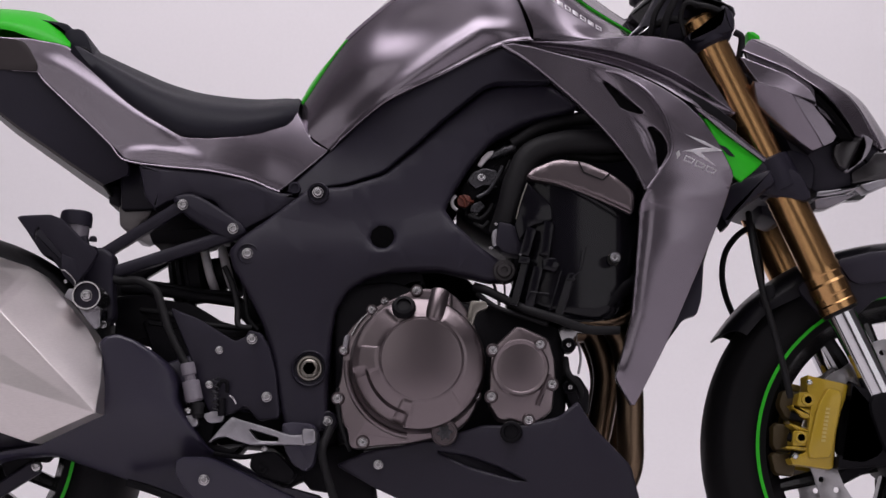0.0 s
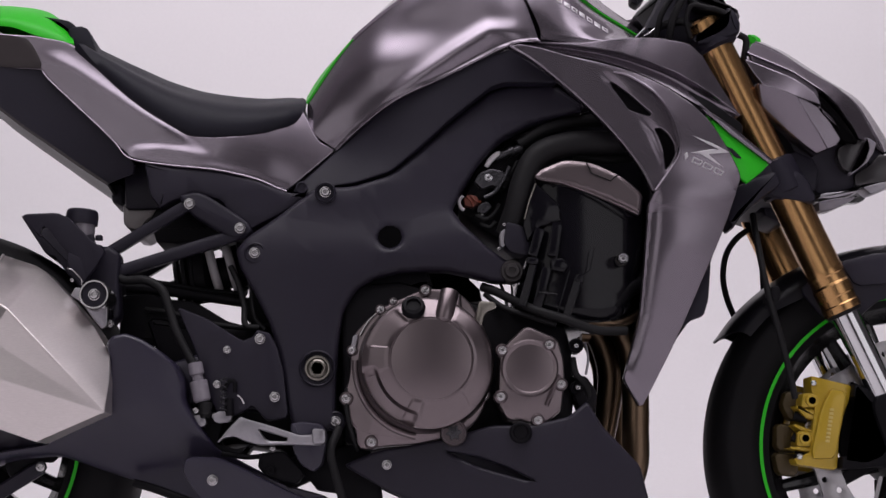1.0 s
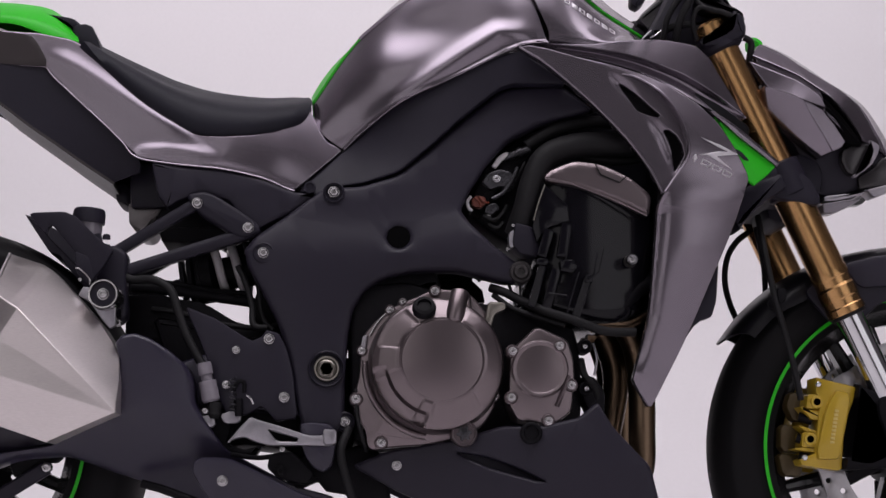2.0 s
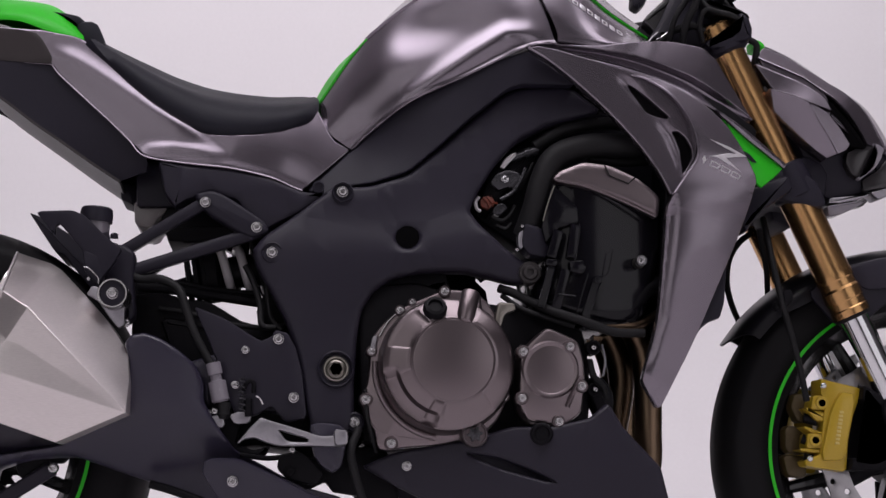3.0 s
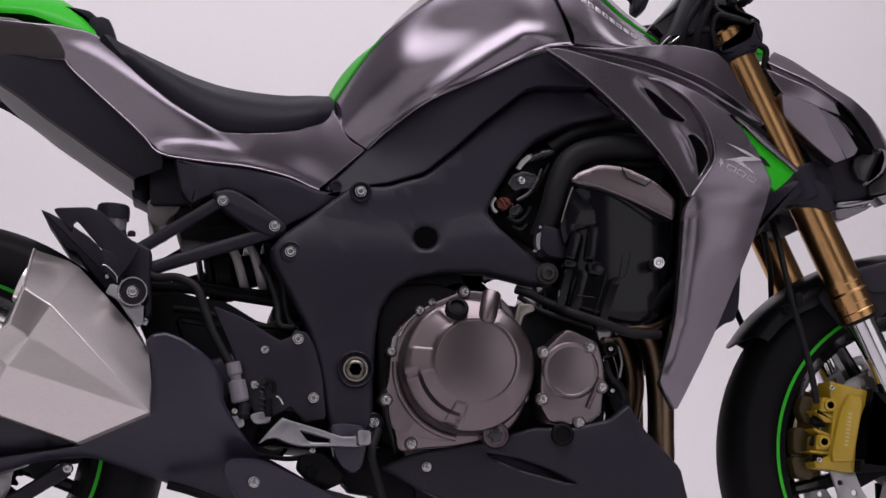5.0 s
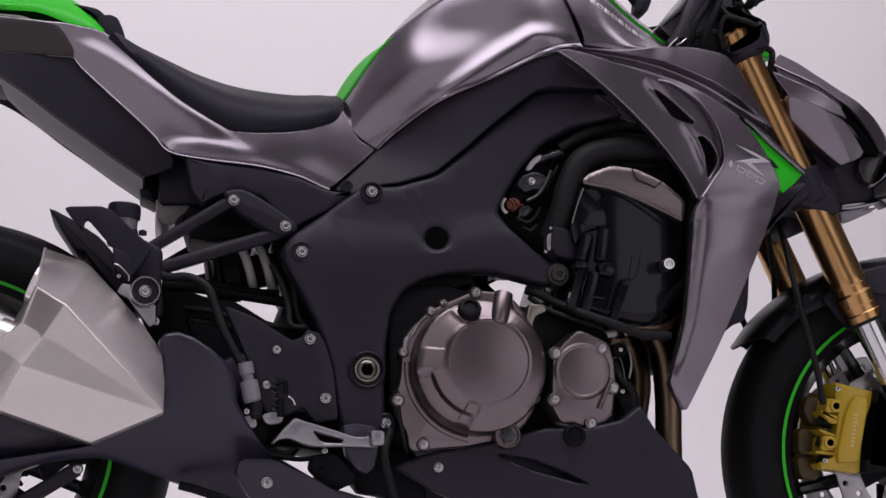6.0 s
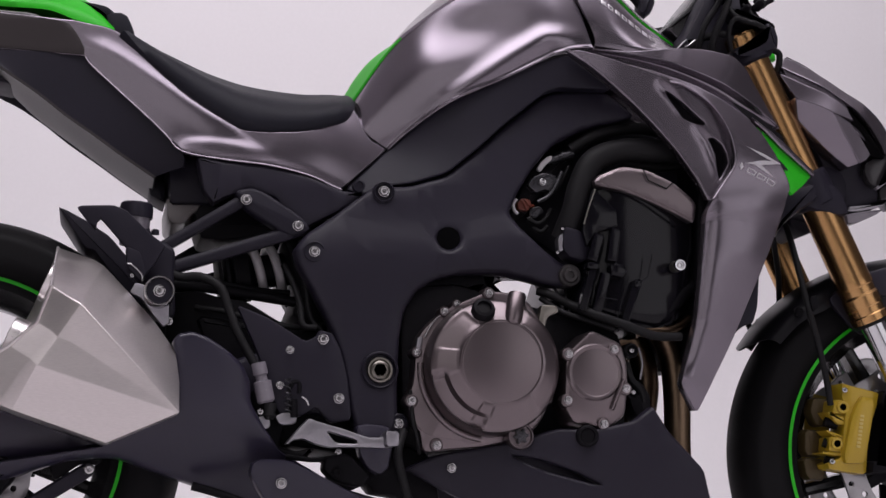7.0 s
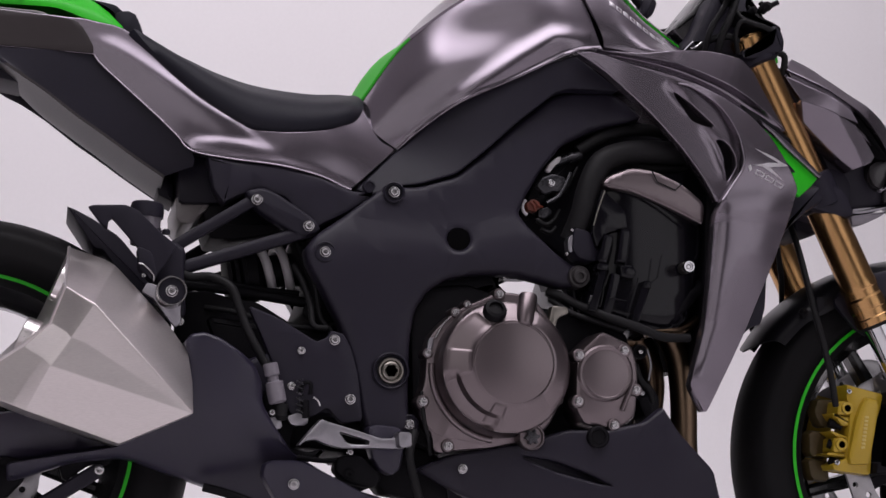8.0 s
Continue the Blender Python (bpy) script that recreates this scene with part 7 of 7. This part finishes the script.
part("pod_edge", tube([(1.0255, -0.112, 0.8994), (1.0319, -0.112, 0.9067), (1.0401, -0.112, 0.9142)], 0.001, 8), ALLOY, cockpit, "thin bright wire")
clamp = rounded([(1.1035, 0.8921), (1.1180, 0.8981), (1.1398, 0.9080), (1.1509, 0.9156), (1.1552, 0.9404), (1.1643, 0.9410), (1.1730, 0.9309), (1.1771, 0.9171), (1.1758, 0.9030), (1.1666, 0.8973), (1.1502, 0.8929), (1.1302, 0.8848), (1.1140, 0.8839)], 0.12, 2)
part("top_clamp", plate(clamp, -0.140, -0.085, 0.008), PLASTIC, cockpit, "black upper fork clamp")
arm = rounded([(1.1056, 0.9631), (1.1198, 0.9570), (1.1451, 0.9532), (1.1648, 0.9455), (1.1755, 0.9356), (1.1680, 0.9298), (1.1446, 0.9373), (1.1194, 0.9393), (1.1070, 0.9474)], 0.12, 2)
part("bar_clamp", plate(arm, -0.135, -0.06, 0.007), CASE, cockpit, "black handlebar clamp arm")
for pts, r in (([(1.1008, -0.12, 0.9875), (1.1034, -0.13, 0.9584), (1.1170, -0.14, 0.9407), (1.1384, -0.14, 0.9367), (1.1583, -0.135, 0.9305)], 0.0042), ([(1.0732, -0.12, 0.8895), (1.0773, -0.135, 0.9206), (1.0885, -0.14, 0.9459), (1.1059, -0.13, 0.9866)], 0.0055), ([(1.0555, -0.115, 0.8933), (1.0615, -0.13, 0.9297), (1.0838, -0.13, 0.9660), (1.0974, -0.12, 0.9961)], 0.0045), ([(1.1036, -0.13, 0.8955), (1.0968, -0.14, 0.9203), (1.1043, -0.145, 0.9403), (1.1257, -0.145, 0.9380)], 0.0036), ([(1.0504, -0.1, 0.9004), (1.0631, -0.12, 0.9151), (1.0881, -0.13, 0.9208), (1.1058, -0.13, 0.9131)], 0.005), ([(1.1337, -0.1, 0.9776), (1.1444, -0.1, 0.9694), (1.1509, -0.11, 0.9546), (1.1599, -0.11, 0.9498)], 0.003), ([(1.1811, -0.1, 0.9094), (1.1919, -0.1, 0.9012), (1.1896, -0.095, 0.8775), (1.1880, -0.08, 0.8616)], 0.005)):
    px_tube("control_cable", pts, r, HOSE, cockpit, "black control cable")
for q, r in (((1.1347, -0.115, 0.9663), 0.006), ((1.1568, -0.115, 0.9747), 0.007), ((1.1432, -0.12, 0.9495), 0.005)):
    part("cable_joint", lathe([(r * 0.7, -0.012), (r, -0.01), (r, 0.004), (r * 0.6, 0.008)], q, (0.4, -1, 0.5), 14), CASE, cockpit)
part("cable_end", tube([(1.1540, -0.1, 0.9860), (1.1647, -0.1, 0.9760), (1.1722, -0.1, 0.9818), (1.1834, -0.1, 0.9878)], 0.004, 10), CASE, cockpit)
mirror = part("mirror_stem", tube([(1.0431, 0.19, 1.0849), (1.0528, 0.19, 1.0698), (1.0644, 0.19, 1.0549), (1.0702, 0.19, 1.0415)], 0.0075, 12), CASE, moto, "black mirror stem")
part("mirror_knuckle", plate(rounded([(1.0607, 1.0664), (1.0807, 1.0735), (1.0884, 1.0603), (1.0801, 1.0401), (1.0700, 1.0317), (1.0582, 1.0388)], 0.14, 2), 0.175, 0.205, 0.006), PLASTIC, mirror)
px_tube("cable", [(1.0414, -0.1, 0.9056), (1.0471, -0.105, 0.908), (1.0559, -0.105, 0.9152)], 0.002, CHROME, moto)
# headlight details
sl = rounded([(1.2826, 0.8210), (1.2991, 0.8127), (1.3201, 0.7900), (1.3425, 0.7590), (1.3503, 0.7439), (1.3287, 0.7454), (1.3095, 0.7688), (1.2934, 0.7873), (1.2854, 0.8007)], 0.1, 1)
# Plate whose black paints the shade inside the slot.
pair("cowl_slot", plate(sl, -0.117, -0.095, 0.002), HOLLOW_SHADE, head, "black plate painted as the shade in the cowl slot")
part("slot_vane", plate(rounded([(1.2953, 0.7957), (1.3099, 0.7823), (1.3226, 0.7639), (1.3097, 0.7756), (1.2984, 0.7873)], 0.12, 1), -0.121, -0.112, 0.001), PAINT, head, "grey vane in the slot")
lens = rounded([(1.3223, 0.7383), (1.3377, 0.7486), (1.3629, 0.7530), (1.3753, 0.7489), (1.3660, 0.7192), (1.3403, 0.6996), (1.3280, 0.7063), (1.3202, 0.7231)], 0.12, 1)
pair("headlight_lens", plate(lens, -0.108, -0.08, 0.006), LENS, head, "smoked headlight lens")
clear = rounded([(1.3616, 0.7537), (1.3707, 0.7504), (1.3780, 0.7445), (1.3733, 0.7293), (1.3645, 0.7157), (1.3534, 0.7072), (1.3389, 0.6961), (1.3349, 0.6995), (1.3501, 0.7088), (1.3596, 0.7190), (1.3661, 0.7376)], 0.12, 1)
pair("lens_edge", plate(clear, -0.114, -0.104, 0.002), RESERVOIR, head, "pale clear edge of the headlight lens")
low_lens = rounded([(1.3475, 0.7006), (1.3713, 0.7143), (1.3853, 0.7314), (1.4053, 0.7290), (1.4214, 0.7080), (1.4040, 0.6892), (1.3704, 0.6865), (1.3494, 0.6821)], 0.12, 1)
pair("lower_lens", plate(low_lens, -0.098, -0.075, 0.004), LENS, head, "smoked lower lamp")
for pts, mat, name in (([(1.2977, 0.6716), (1.3506, 0.6779), (1.3599, 0.6822), (1.3564, 0.6763), (1.3378, 0.6694), (1.3126, 0.6642), (1.2959, 0.6640)], ALLOY, "silver chin strip"), ([(1.2941, 0.6598), (1.3209, 0.6651), (1.3545, 0.6695), (1.3425, 0.6610), (1.3121, 0.6473), (1.2953, 0.6455)], RESERVOIR, "grey chin vane"), ([(1.3599, 0.6814), (1.3852, 0.6883), (1.4225, 0.6988), (1.4222, 0.6920), (1.3814, 0.6748), (1.3713, 0.6713)], ALLOY, "silver chin edge")):
    part("chin_panel", plate(rounded(pts, 0.1, 1), -0.097, -0.06, 0.002), mat, head, name)
part("lamp_bracket", plate(rounded([(1.2548, 0.7320), (1.2649, 0.7338), (1.2880, 0.7238), (1.2959, 0.7070), (1.2907, 0.6732), (1.2701, 0.6815), (1.2583, 0.7067)], 0.12, 1), -0.098, -0.05, 0.004), PLASTIC, head, "black lamp bracket")
part("green_visor", plate(rounded([(1.2266, 0.9518), (1.2374, 0.9510), (1.2462, 0.9447), (1.2478, 0.9337), (1.2281, 0.9371)], 0.1), 0.05, 0.09, 0.003), GREEN, head, "lime green visor edge")
slit = rounded([(1.1383, 0.7208), (1.1508, 0.717), (1.1646, 0.7042), (1.1546, 0.7048)], 0.15)
pair("insert_slit", plate(slit, -0.2055, -0.198, 0.0005, warp=lambda x, z: max(0, (x - 1.12)) * 0.35), PLASTIC, shroud)
# maker's marks drawn as plain bars
nose_y = surface(nose)
for k in range(8):
    a, b = Vector((0.8938, -0.13, 0.9521)), Vector((0.9849, -0.13, 0.9015))
    p, q = a.lerp(b, k / 8), a.lerp(b, (k + 0.78) / 8)
    box = [(p.x, p.z - 0.004), (q.x, q.z - 0.004), (q.x, q.z + 0.004), (p.x, p.z + 0.004)]
    part("mark_bar", drape(box, nose_y, 0.001, 0.002, 0.006, [inset(box, 0.0022)] if k % 2 else ()), MARK, tank)
for box in ([(1.0885, 0.7304), (1.1154, 0.7206), (1.1415, 0.7074), (1.1333, 0.708), (1.1104, 0.718)], [(1.1415, 0.7074), (1.1068, 0.7032), (1.0846, 0.705), (1.1135, 0.7107), (1.1333, 0.7105)], [(1.0969, 0.7046), (1.1101, 0.7041), (1.1319, 0.6852), (1.127, 0.6875)]):
    part("mark_bar", drape(box, skin_y, 0.001, 0.002, 0.008), MARK, shroud)
for k in range(4):
    a = Vector((1.0785, -0.222, 0.7001)).lerp(Vector((1.1242, -0.222, 0.6797)), k / 3)
    w = 0.0016 if k == 0 else 0.0072
    box = [(a.x - w - 0.001, a.z + 0.0030 - 0.0045 * w / 0.007), (a.x + w - 0.003, a.z - 0.0052 - 0.001), (a.x + w + 0.002, a.z - 0.0030 + 0.0045 * 0.6), (a.x - w + 0.003, a.z + 0.0062)]
    part("mark_bar", drape(box, skin_y, 0.001, 0.002, 0.006, [inset(box, 0.0017)] if k else ()), MARK, shroud)
# Added black strip; its colour stands for the cover's dark underside.
px_tube("shield_underside_strip", [(0.3158, -0.165, 0.2467), (0.3479, -0.17, 0.2377), (0.4012, -0.18, 0.2181), (0.4546, -0.18, 0.1963)], 0.006, CASE, heat, "black strip standing for the dark underside of the cover")
